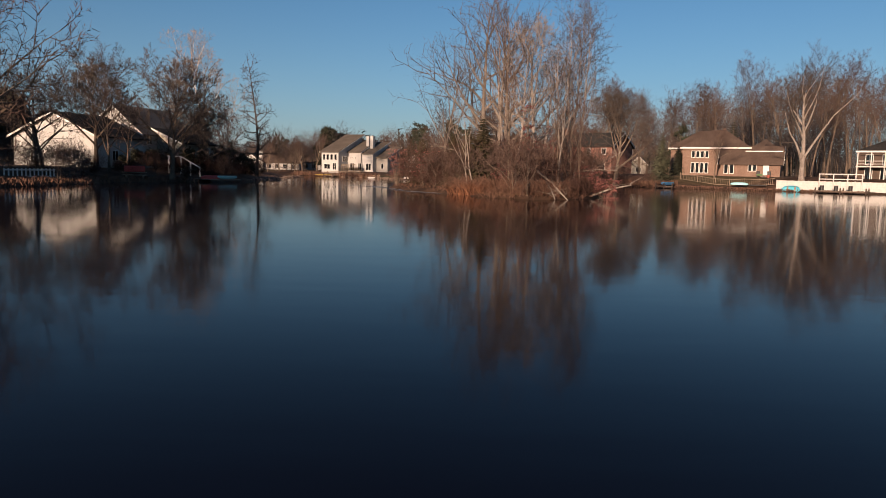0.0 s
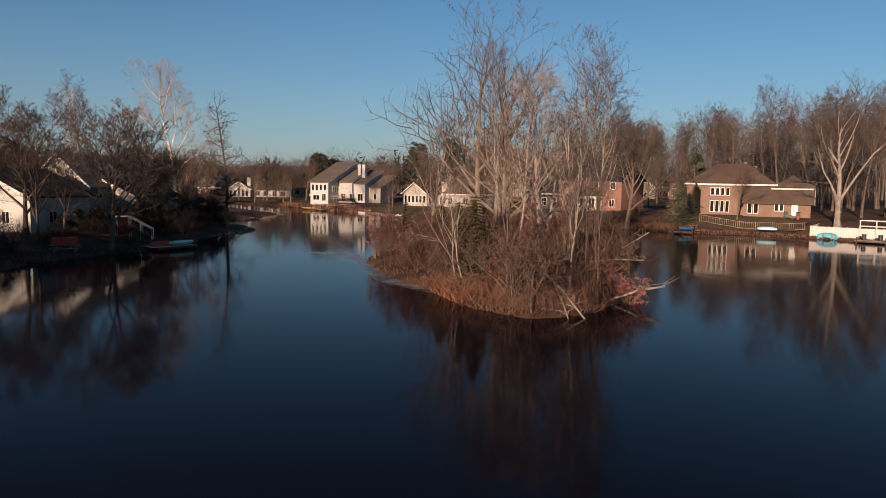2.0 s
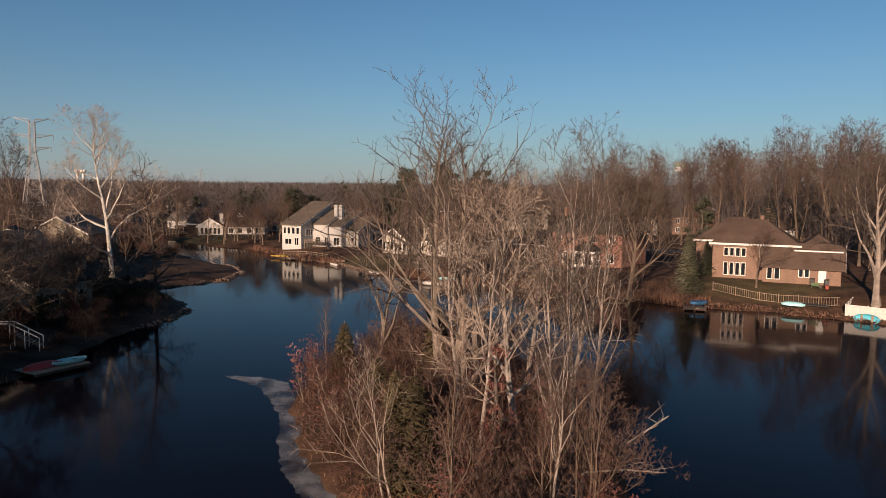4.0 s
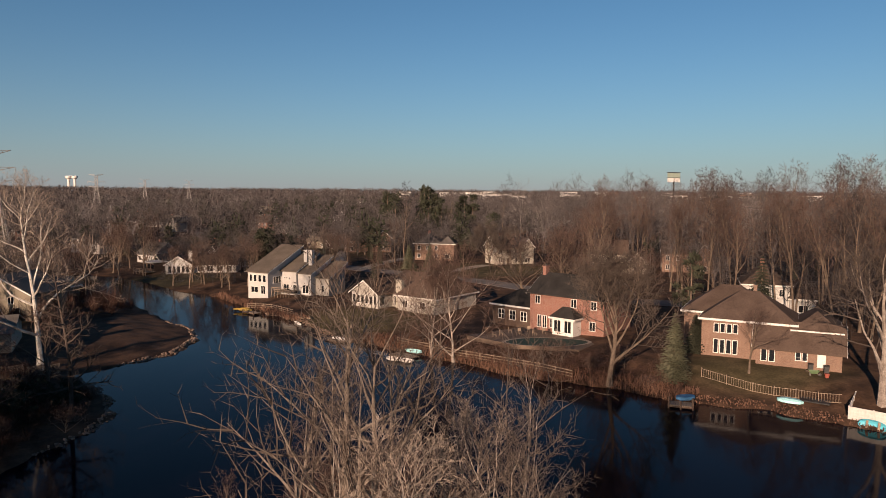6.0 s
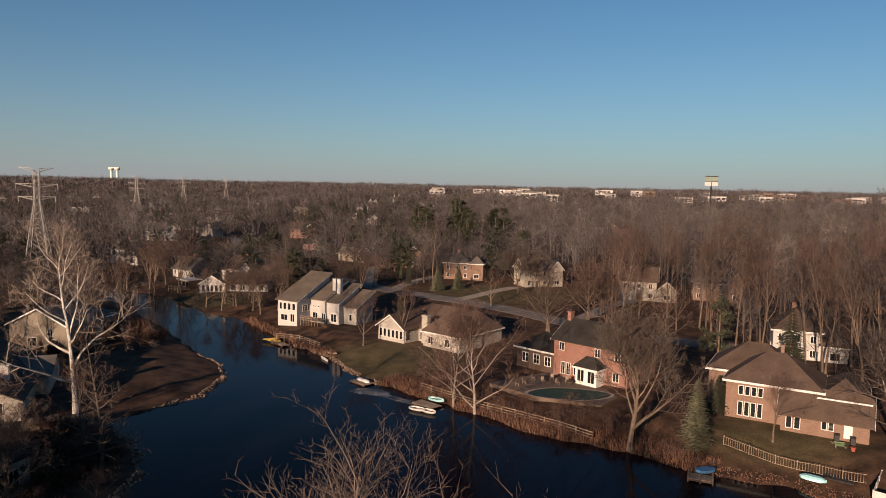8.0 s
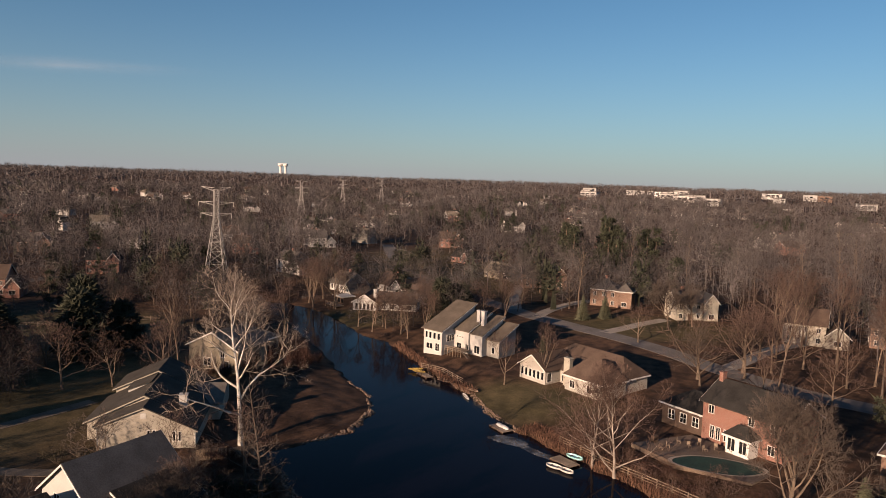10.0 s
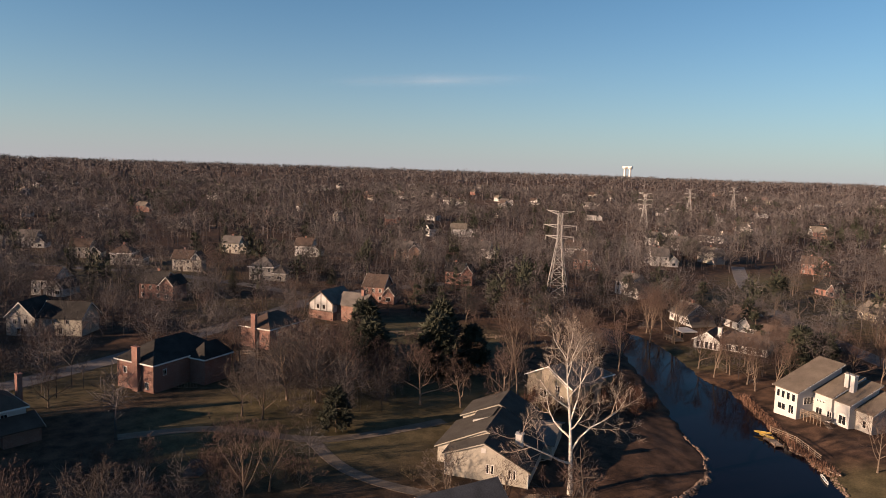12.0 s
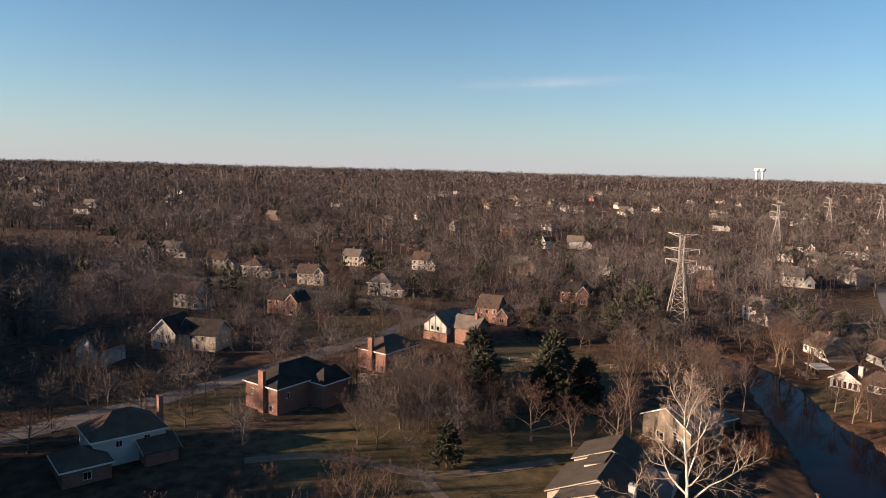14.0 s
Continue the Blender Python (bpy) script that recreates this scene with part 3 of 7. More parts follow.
def woodland(name, places, twig, label):
    """Many trees of the small models, joined: places are (model, x, y, size, turn)."""
    cols = {}
    for key, x, y, s, turn in places:
        cols.setdefault(key, []).append((x, y, s, turn))
    vs, fs, ms, tints, base = [], [], [], [], 0
    for key, rows in cols.items():
        rows = np.array(rows)
        zs = height(rows[:, 0], rows[:, 1])
        for slot, me in enumerate(MODELS[key]):
            v = np.empty(len(me.vertices) * 3)
            me.vertices.foreach_get("co", v)
            v = v.reshape(-1, 3)
            t = np.array([[q.vertices[0], q.vertices[i], q.vertices[i + 1]] for q in me.polygons for i in range(1, len(q.vertices) - 1)])
            for (x, y, s, turn), z in zip(rows, zs):
                c, n = math.cos(turn), math.sin(turn)
                w = np.stack([(v[:, 0] * c - v[:, 1] * n) * s + x, (v[:, 0] * n + v[:, 1] * c) * s + y, v[:, 2] * s + z], 1)
                vs.append(w)
                fs.append(t + base)
                ms.append(np.full(len(t), slot, dtype=np.int32))
                base += len(w)
            tints += [np.full(len(v), q) for q in np.random.RandomState(len(rows)).beta(1.6, 1.6, len(rows))]
    return soup(name, np.concatenate(vs), np.concatenate(fs), (BARK, twig), np.concatenate(ms), label, np.concatenate(tints))


def soup(name, v, f, mats, slots, label, tint=None):
    me = bpy.data.meshes.new(name)
    me.vertices.add(len(v))
    me.vertices.foreach_set("co", v.ravel())
    me.loops.add(len(f) * 3)
    me.loops.foreach_set("vertex_index", f.ravel().astype(np.int32))
    me.polygons.add(len(f))
    me.polygons.foreach_set("loop_start", np.arange(0, len(f) * 3, 3, dtype=np.int32))
    for m in mats:
        me.materials.append(m)
    if slots is not None:
        me.polygons.foreach_set("material_index", slots)
    me.update(calc_edges=True)
    if tint is not None:
        me.attributes.new("tint", "FLOAT", "POINT").data.foreach_set("value", tint)
    return tagged(new(name, me), label, "woods", kind="stuff")


def crowns(rs, x, y, h, spread, blades, wide, base=0.42):
    """Bare crowns as bundles of thin twigs round stems: vertices and triangles."""
    n, m = len(x), len(x) * blades
    spread, hh = np.repeat(spread, blades), np.repeat(h, blades)
    p = np.repeat(np.stack([x, y, height(x, y)], 1), blades, 0)
    d = rs.normal(0, 1, (m, 3))
    d[:, 2] = np.abs(d[:, 2]) * 0.9 - 0.12
    d /= np.linalg.norm(d, axis=1)[:, None]
    q = rs.uniform(0.6, 1.05, m)
    tip = p + np.stack([d[:, 0] * spread * q, d[:, 1] * spread * q, hh * (base + (1 - base) * d[:, 2] * q)], 1)
    root = p + np.stack([d[:, 0] * spread * 0.2 * q, d[:, 1] * spread * 0.2 * q, hh * rs.uniform(base * 0.5, base * 1.25, m)], 1)
    stem = np.arange(m) % blades == 0
    root[stem], tip[stem] = p[stem], p[stem] + np.stack([0 * hh[stem], 0 * hh[stem], hh[stem] * 0.9], 1)
    t = rs.uniform(0, 6.283, m)
    side = np.stack([np.cos(t), np.sin(t), np.zeros(m)], 1) * (wide * rs.uniform(0.5, 1.3, m) * np.where(stem, 1.6, 1.0))[:, None]
    mid = root * 0.6 + tip * 0.4
    v = np.stack([root - side * 0.5, root + side * 0.5, tip, mid + np.stack([-side[:, 1], side[:, 0], side[:, 2]], 1)], 1).reshape(-1, 3)
    i = np.arange(m)[:, None] * 4
    return v, np.concatenate([i + np.array([[0, 1, 2]]), i + np.array([[0, 3, 2]])], 0)


def domes(rs, x, y, h, spread, chips, wide, base=0.3):
    """Fuzzy rounded crowns of short crossing twigs over a stem: vertices and triangles."""
    m = len(x) * chips
    spread, hh = np.repeat(spread, chips), np.repeat(h, chips)
    p = np.repeat(np.stack([x, y, height(x, y)], 1), chips, 0)
    d = rs.normal(0, 1, (m, 3))
    d[:, 2] = np.abs(d[:, 2]) - 0.35
    d /= np.linalg.norm(d, axis=1)[:, None]
    q = rs.uniform(0.35, 1.0, m) ** 0.6
    rise = hh * (1 - base) * 0.62
    mid = p + np.stack([d[:, 0] * spread * q, d[:, 1] * spread * q, hh * (1 - (1 - base) * 0.62) + rise * d[:, 2] * q], 1)
    w = d * np.array([1, 1, 1.2]) + rs.normal(0, 0.55, (m, 3))
    w *= (0.34 * np.minimum(spread, hh * 0.4) / np.linalg.norm(w, axis=1))[:, None]
    root, tip = mid - w, mid + w
    order = np.arange(m) % chips
    limb, stem = order < max(2, chips // 9), order == 0
    up = rs.uniform(0.28, 0.6, m)
    root[limb] = (p + np.stack([0 * hh, 0 * hh, hh * up], 1))[limb]
    tip[limb] = (mid + w)[limb]
    root[stem], tip[stem] = p[stem], p[stem] + np.stack([0 * hh[stem], 0 * hh[stem], hh[stem] * 0.8], 1)
    side = np.cross(tip - root, rs.normal(0, 1, (m, 3)))
    side *= (wide * rs.uniform(0.5, 1.3, m) * np.where(stem, 2.2, np.where(limb, 1.3, 1.0)) / (np.linalg.norm(side, axis=1) + 1e-9))[:, None]
    v = np.stack([root - side * 0.5, root + side * 0.5, tip], 1).reshape(-1, 3)
    return v, np.arange(m * 3).reshape(-1, 3)


for _k in range(4):
    tree_model(("spread", _k), 10 + _k, "spread", 14, 0.27, BARK, TWIG, 1.7)
    tree_model(("vase", _k), 20 + _k, "vase", 15, 0.26, BARK, TWIG_RED, 1.8, density=0.9)
    tree_model(("forest", _k), 30 + _k, "forest", 24, 0.26, BARK, TWIG_RED, 2.6, density=0.85)
    tree_model(("mid", _k), 40 + _k, "spread", 14, 0.28, BARK, TWIG_RED, 2.6, density=0.85)
    tree_model(("shrub", _k), 50 + _k, "shrub", 4.0, 0.05, BARK, TWIG_RED, 1.6, light=True)
    tree_model(("lod_round", _k), 80 + _k, "spread", 14, 0.26, BARK, TWIG_RED, 4.0, density=0.75, light=True)
    tree_model(("lod_tall", _k), 84 + _k, "forest", 24, 0.27, BARK, TWIG_RED, 4.0, density=0.75, light=True)


# ---- houses ----
WINDOWS = {}


def window_meshes(w, h, bars, frame_mat):
    key = (round(w, 2), round(h, 2), bars, frame_mat.name)
    if key not in WINDOWS:
        bm, t = bmesh.new(), 0.09
        slab(bm, -w / 2, w / 2, -0.07, 0.03, 0, t)
        slab(bm, -w / 2, w / 2, -0.07, 0.03, h - t, h)
        slab(bm, -w / 2, -w / 2 + t, -0.068, 0.03, t, h - t)
        slab(bm, w / 2 - t, w / 2, -0.068, 0.03, t, h - t)
        for k in range(1, bars[0]):
            c = -w / 2 + w * k / bars[0]
            slab(bm, c - 0.035, c + 0.035, -0.06, 0.02, t, h - t)
        for k in range(1, bars[1]):
            c = h * k / bars[1]
            slab(bm, -w / 2 + t, w / 2 - t, -0.056, 0.02, c - 0.03, c + 0.03)
        fm = bpy.data.meshes.new("window_frame")
        bm.to_mesh(fm)
        bm.free()
        fm.materials.append(frame_mat)
        bm = bmesh.new()
        slab(bm, -w / 2 + 0.04, w / 2 - 0.04, -0.03, 0.01, 0.04, h - 0.04)
        pm = bpy.data.meshes.new("pane")
        bm.to_mesh(pm)
        bm.free()
        pm.materials.append(GLASS)
        WINDOWS[key] = (fm, pm)
    return WINDOWS[key]


def roof_part(parent, mat, x0, x1, y0, y1, eave, rise, kind, over=0.5, trim=TRIM):
    """A roof over a rectangle: gable_x / gable_y (ridge along that axis), hip, shed_n / shed_s / shed_e / shed_w (high side)."""
    bm = bmesh.new()
    X0, X1, Y0, Y1, th = x0 - over, x1 + over, y0 - over, y1 + over, 0.2
    if kind == "hip":
        w, d = X1 - X0, Y1 - Y0
        i = min(w, d) / 2 * 0.96
        if w >= d:
            top = [(X0 + i, (Y0 + Y1) / 2), (X1 - i, (Y0 + Y1) / 2)]
        else:
            top = [((X0 + X1) / 2, Y0 + i), ((X0 + X1) / 2, Y1 - i)]
        c = [bm.verts.new(p) for p in ((X0, Y0, eave), (X1, Y0, eave), (X1, Y1, eave), (X0, Y1, eave))]
        r = [bm.verts.new((*p, eave + rise)) for p in top]
        for f in (((c[0], c[1], r[1], r[0]), (c[1], c[2], r[1]), (c[2], c[3], r[0], r[1]), (c[3], c[0], r[0])) if w >= d else
                  ((c[0], c[1], r[0]), (c[1], c[2], r[1], r[0]), (c[2], c[3], r[1]), (c[3], c[0], r[0], r[1]))):
            bm.faces.new(f)
        bm.faces.new(c[::-1])
    else:
        if kind[:5] == "gable":
            a, b = (Y0, Y1) if kind == "gable_x" else (X0, X1)
            ia = (y0 if kind == "gable_x" else x0)
            slope = rise / ((a + b) / 2 - ia)
            prof = [(a, eave - slope * over), ((a + b) / 2, eave + rise), (b, eave - slope * over)]
            ext = (X0, X1) if kind == "gable_x" else (Y0, Y1)
            along_x = kind == "gable_x"
        else:
            along_x = kind in ("shed_n", "shed_s")
            a, b = (Y0, Y1) if along_x else (X0, X1)
            slope = rise / (b - a - 2 * over)
            lo, hi = eave - slope * over, eave + rise + slope * over
            prof = [(a, lo), (b, hi)] if kind in ("shed_n", "shed_e") else [(a, hi), (b, lo)]
            ext = (X0, X1) if along_x else (Y0, Y1)
        rows = []
        for e in ext:
            ring = [(p, q + th) for p, q in prof] + [(p, q) for p, q in prof[::-1]]
            rows.append([bm.verts.new((e, p, q) if along_x else (p, e, q)) for p, q in ring])
        n = len(rows[0])
        for k in range(n):
            bm.faces.new((rows[0][k], rows[0][(k + 1) % n], rows[1][(k + 1) % n], rows[1][k]))
        bm.faces.new(rows[0][::-1])
        bm.faces.new(rows[1])
        bmesh.ops.recalc_face_normals(bm, faces=bm.faces[:])
    ob = part("roof", bm, mat, parent)
    if kind == "hip" and trim:
        for q in ((X0, X1, Y0 - 0.03, Y0 + 0.05), (X0, X1, Y1 - 0.05, Y1 + 0.03), (X0 - 0.03, X0 + 0.05, Y0 + 0.05, Y1 - 0.05), (X1 - 0.05, X1 + 0.03, Y0 + 0.05, Y1 - 0.05)):
            bm = bmesh.new()
            slab(bm, *q, eave - 0.26, eave + 0.03)
            part("fascia", bm, trim, ob)
    elif trim:
        for e in ext:
            s = 0.035 if e == ext[1] else -0.035
            for (p, q), (p2, q2) in zip(prof, prof[1:]):
                vs, bm = [], bmesh.new()
                for ee in (e - abs(s) + max(s, 0), e + abs(s) + min(s, 0) + (0.0)):
                    ee = ee + s
                    for pp, qq in ((p, q - 0.12), (p2, q2 - 0.12), (p2, q2 + 0.14), (p, q + 0.14)):
                        vs.append(bm.verts.new((ee, pp, qq) if along_x else (pp, ee, qq)))
                for f in ((0, 1, 2, 3), (7, 6, 5, 4), (0, 4, 5, 1), (1, 5, 6, 2), (2, 6, 7, 3), (3, 7, 4, 0)):
                    bm.faces.new([vs[i] for i in f])
                bmesh.ops.recalc_face_normals(bm, faces=bm.faces[:])
                part("rake_board", bm, trim, ob)
    return ob


def wall_part(parent, mat, x0, x1, y0, y1, eave, rise, kind, z0=-1.2):
    """The walls under such a roof, gable ends included, one closed body."""
    if kind == "gable_x":
        ring = [(y0, z0), (y1, z0), (y1, eave), ((y0 + y1) / 2, eave + rise), (y0, eave)]
        ext, ax = (x0, x1), True
    elif kind == "gable_y":
        ring = [(x0, z0), (x1, z0), (x1, eave), ((x0 + x1) / 2, eave + rise), (x0, eave)]
        ext, ax = (y0, y1), False
    elif kind in ("shed_n", "shed_s"):
        hi = (eave + rise, eave) if kind == "shed_n" else (eave, eave + rise)
        ring = [(y0, z0), (y1, z0), (y1, hi[0]), (y0, hi[1])]
        ext, ax = (x0, x1), True
    elif kind in ("shed_e", "shed_w"):
        hi = (eave + rise, eave) if kind == "shed_e" else (eave, eave + rise)
        ring = [(x0, z0), (x1, z0), (x1, hi[0]), (x0, hi[1])]
        ext, ax = (y0, y1), False
    else:
        ring = [(y0, z0), (y1, z0), (y1, eave), (y0, eave)]
        ext, ax = (x0, x1), True
    bm = bmesh.new()
    rows = [[bm.verts.new((e, p, q - 0.02) if ax else (p, e, q - 0.02)) for p, q in ring] for e in ext]
    n = len(ring)
    for k in range(n):
        bm.faces.new((rows[0][k], rows[0][(k + 1) % n], rows[1][(k + 1) % n], rows[1][k]))
    bm.faces.new(rows[0][::-1])
    bm.faces.new(rows[1])
    bmesh.ops.recalc_face_normals(bm, faces=bm.faces[:])
    return part("wall", bm, mat, parent)


def face_pose(b, face, u, z):
    x0, x1, y0, y1 = b[:4]
    if face == "S":
        return pose(x0 + u, y0, z)
    if face == "N":
        return pose(x1 - u, y1, z, 0, 0, 180)
    if face == "E":
        return pose(x1, y0 + u, z, 0, 0, 90)
    return pose(x0, y1 - u, z, 0, 0, -90)


def house(x, y, rot, label, blocks, wins=(), doors=(), chimneys=(), z=None, wall=SIDE_WHITE, roof=ROOF_BROWN, trim=TRIM, name="house"):
    """blocks: (x0, x1, y0, y1, eave, rise, roof kind[, wall, roof material]); wins: (block, face, along, sill, width, height, (bars across, up));
    doors: (block, face, along, width, height, material); chimneys: (x, y, width, depth, top, material)."""
    h = thing(name, x, y, rot, z, label, "house")
    for b in blocks:
        wm, rm = (b[7] if len(b) > 7 else wall), (b[8] if len(b) > 8 else roof)
        wall_part(h, wm, *b[:7])
        if b[6] != "none":
            roof_part(h, rm, *b[:7], trim=trim)
    for k, face, u, sill, w, hh, bars in wins:
        fm, pm = window_meshes(w, hh, bars, trim or TRIM)
        f = shared("window", pm, h, face_pose(blocks[k], face, u, sill))
        shared("frame", fm, f)
    for k, face, u, w, hh, dm in doors:
        bm = bmesh.new()
        slab(bm, -w / 2, w / 2, -0.06, 0.02, 0.05, hh, 0.02)
        d = part("door", bm, dm, h)
        d.matrix_basis = face_pose(blocks[k], face, u, 0)
        bm = bmesh.new()
        slab(bm, w * 0.32, w * 0.38, -0.12, -0.06, hh * 0.45, hh * 0.45 + 0.06)
        part("door_handle", bm, STEEL, d)
    for cx, cy, w, d, top, cm in chimneys:
        bm = bmesh.new()
        slab(bm, cx - w / 2, cx + w / 2, cy - d / 2, cy + d / 2, -1.0, top, 0.02)
        slab(bm, cx - w / 2 - 0.08, cx + w / 2 + 0.08, cy - d / 2 - 0.08, cy + d / 2 + 0.08, top, top + 0.14)
        c = part("chimney", bm, cm, h)
        bm = bmesh.new()
        bar(bm, (cx, cy, top + 0.1), (cx, cy, top + 0.5), 0.13, 8)
        part("flue", bm, BLACK, c)
    return h


# brick house with a hipped roof on the near bank
house(47, 138, -28, "tan brick two-storey house with brown hipped roof by the pond",
      [(0, 12, 0, 10, 5.25, 3.7, "hip"), (-3.2, 9.0, 5.2, 15.0, 5.35, 3.7, "hip"), (12.05, 17.5, 0.0, 9.5, 4.6, 2.4, "hip"), (10, 17.5, 10.05, 14, 3.4, 1.6, "hip"), (7.4, 17.8, -2.0, -0.05, 2.5, 2.3, "shed_n")],
      [(0, "S", 2.0, 3.2, 0.72, 1.4, (1, 1)), (0, "S", 2.85, 3.2, 0.72, 1.4, (1, 1)), (0, "S", 3.7, 3.2, 0.72, 1.4, (1, 1)), (0, "S", 4.55, 3.2, 0.72, 1.4, (1, 1)),
       (0, "S", 2.0, 0.2, 0.72, 2.1, (1, 1)), (0, "S", 2.85, 0.2, 0.72, 2.1, (1, 1)), (0, "S", 3.7, 0.2, 0.72, 2.1, (1, 1)), (0, "S", 4.55, 0.2, 0.72, 2.1, (1, 1)),
       (4, "S", 1.0, 0.2, 0.8, 1.9, (1, 1)), (4, "S", 2.0, 0.2, 0.8, 1.9, (1, 1)), (4, "S", 5.2, 0.7, 0.7, 1.3, (1, 1)), (4, "S", 6.0, 0.7, 0.7, 1.3, (1, 1)), (0, "W", 2.5, 3.2, 0.9, 1.4, (1, 2))],
      [(4, "S", 8.0, 1.0, 2.05, TRIM)], [(6.5, 8.5, 0.5, 0.5, 9.3, BRICK_TAN)], wall=BRICK_TAN, roof=ROOF_BROWN, z=2.7)
# red brick house with a pool
house(25, 160, -42, "red brick two-storey house with dark roof and white porch",
      [(0, 14.5, 0, 9.5, 6.3, 2.9, "gable_x"), (-9, -0.1, 1.0, 8.5, 3.2, 2.6, "hip", TIMBER, ROOF_DARK), (6.3, 10.3, -2.6, -0.05, 2.9, 1.7, "hip", TRIM, ROOF_DARK)],
      [(0, "S", 1.6, 4.3, 1.1, 1.5, (2, 1)), (0, "S", 8.8, 4.3, 1.1, 1.5, (2, 1)), (0, "S", 12.6, 4.3, 1.1, 1.5, (2, 1)), (2, "S", 1.0, 0.4, 1.4, 2.1, (2, 1)), (2, "S", 3.0, 0.4, 1.4, 2.1, (2, 1)), (2, "W", 1.3, 0.4, 1.6, 2.1, (2, 1)), (0, "S", 2.0, 0.2, 0.9, 2.2, (2, 1)), (0, "S", 3.1, 0.2, 0.9, 2.2, (2, 1)),
       (0, "S", 4.6, 0.4, 0.9, 2.0, (2, 1)), (0, "S", 12.4, 0.8, 1.2, 1.6, (2, 1)), (1, "S", 2.0, 0.5, 1.4, 1.8, (2, 2)), (1, "S", 4.5, 0.5, 1.4, 1.8, (2, 2)), (1, "S", 7.0, 0.5, 1.4, 1.8, (2, 2))],
      [], [(0.3, 4.5, 0.7, 1.1, 10.4, BRICK_RED)], wall=BRICK_RED, roof=ROOF_DARK, z=2.2)
# cream house with stepped roofs by the channel
house(-36.0, 201.8, -28, "cream house with stepped grey-brown roofs beside the channel",
      [(0, 6.0, 0, 12, 5.5, 5.2, "shed_n", SIDE_WHITE, ROOF_TILE), (6.05, 10.6, 4.6, 12.5, 5.6, 3.4, "shed_n", SIDE_WHITE, ROOF_TILE), (10.65, 14.4, 5.2, 13, 5.2, 3.3, "shed_n", SIDE_WHITE, ROOF_TILE), (14.45, 18.2, 7, 13.5, 4.2, 2.9, "shed_n", SIDE_CREAM, ROOF_TILE)],
      [(0, "S", 0.9, 3.1, 0.9, 1.7, (1, 1)), (0, "S", 2.2, 3.1, 1.0, 1.7, (1, 1)), (0, "S", 3.6, 3.1, 1.0, 1.7, (1, 1)), (0, "S", 5.0, 3.1, 1.0, 1.7, (1, 1)), (0, "S", 2.0, 0.5, 2.2, 1.5, (2, 1)), (0, "S", 4.6, 0.3, 1.4, 2.0, (2, 1)), (0, "E", 3.6, 2.6, 3.6, 1.7, (4, 1)),
       (1, "S", 1.0, 3.6, 0.5, 0.5, (1, 1)), (1, "S", 1.8, 3.6, 0.5, 0.5, (1, 1)), (1, "S", 2.6, 3.6, 0.5, 0.5, (1, 1)), (1, "S", 1.6, 0.3, 1.6, 2.1, (2, 1)), (1, "S", 4.2, 0.3, 1.2, 2.1, (2, 1)), (2, "S", 2.2, 0.4, 1.8, 2.0, (2, 1)), (3, "S", 2.0, 0.8, 0.9, 1.6, (1, 1))],
      [], [(10.4, 8.8, 1.0, 1.0, 10.2, SIDE_WHITE), (11.8, 8.8, 1.0, 1.0, 10.2, SIDE_WHITE)], wall=SIDE_CREAM, z=1.6)
DECK = thing("deck", -36.0, 201.8, -28, 1.6, "raised wooden deck with rails on the cream house", "deck")
for _k in range(16):
    _bm = bmesh.new()
    slab(_bm, 6.1 + 0.34 * _k, 6.42 + 0.34 * _k, 1.0, 4.5, 1.0, 1.06)
    part("plank", _bm, PLANK, DECK)
for _k in range(7):
    _bm = bmesh.new()
    slab(_bm, 6.4 + 0.85 * _k - 0.05, 6.4 + 0.85 * _k + 0.05, 0.8, 0.9, -1.2, 2.0)
    part("post", _bm, PLANK, DECK)
for _z in (1.5, 1.9):
    _bm = bmesh.new()
    slab(_bm, 6.3, 11.6, 0.9, 0.96, _z, _z + 0.1)
    part("rail", _bm, PLANK, DECK)
for _k in range(6):
    _bm = bmesh.new()
    slab(_bm, 11.55 + 0.3 * _k, 11.86 + 0.3 * _k, 1.2, 2.4, 0.85 - 0.18 * _k, 0.92 - 0.18 * _k)
    part("tread", _bm, PLANK, DECK)
# cottage with a glazed gable
house(-9.7, 186.5, -38, "low cream cottage with brown roof and glazed gable end",
      [(0, 7.6, 0, 9.0, 3.2, 2.5, "gable_y"), (0.4, 21, 9.05, 16.5, 3.2, 3.6, "hip"), (11.5, 21.3, 1.8, 9.0, 3.2, 3.9, "hip"), (7.65, 11.45, 4.5, 9.0, 3.0, 1.8, "shed_n")],
      [(0, "S", 0.8 + 1.2 * k, 0.8, 0.9, 1.8, (1, 1)) for k in range(6)] + [(0, "W", 1.0 + 1.6 * k, 0.8, 1.3, 1.8, (1, 1)) for k in range(3)] + [(0, "E", 1.2, 0.5, 1.4, 2.0, (1, 1)), (3, "S", 1.2, 0.4, 1.4, 2.0, (2, 1)), (2, "S", 2.0, 0.7, 1.4, 1.6, (2, 1)), (2, "S", 6.5, 0.7, 1.4, 1.6, (2, 1))],
      [], [(10.3, 3.9, 1.6, 1.0, 5.9, SIDE_GREY)], wall=SIDE_CREAM, z=1.5)
# grey houses on the west bank
GREY = thing("house", -58.2, 126.0, 24, 1.7, "pale grey house with stepped dark roof and wide gable", "house")


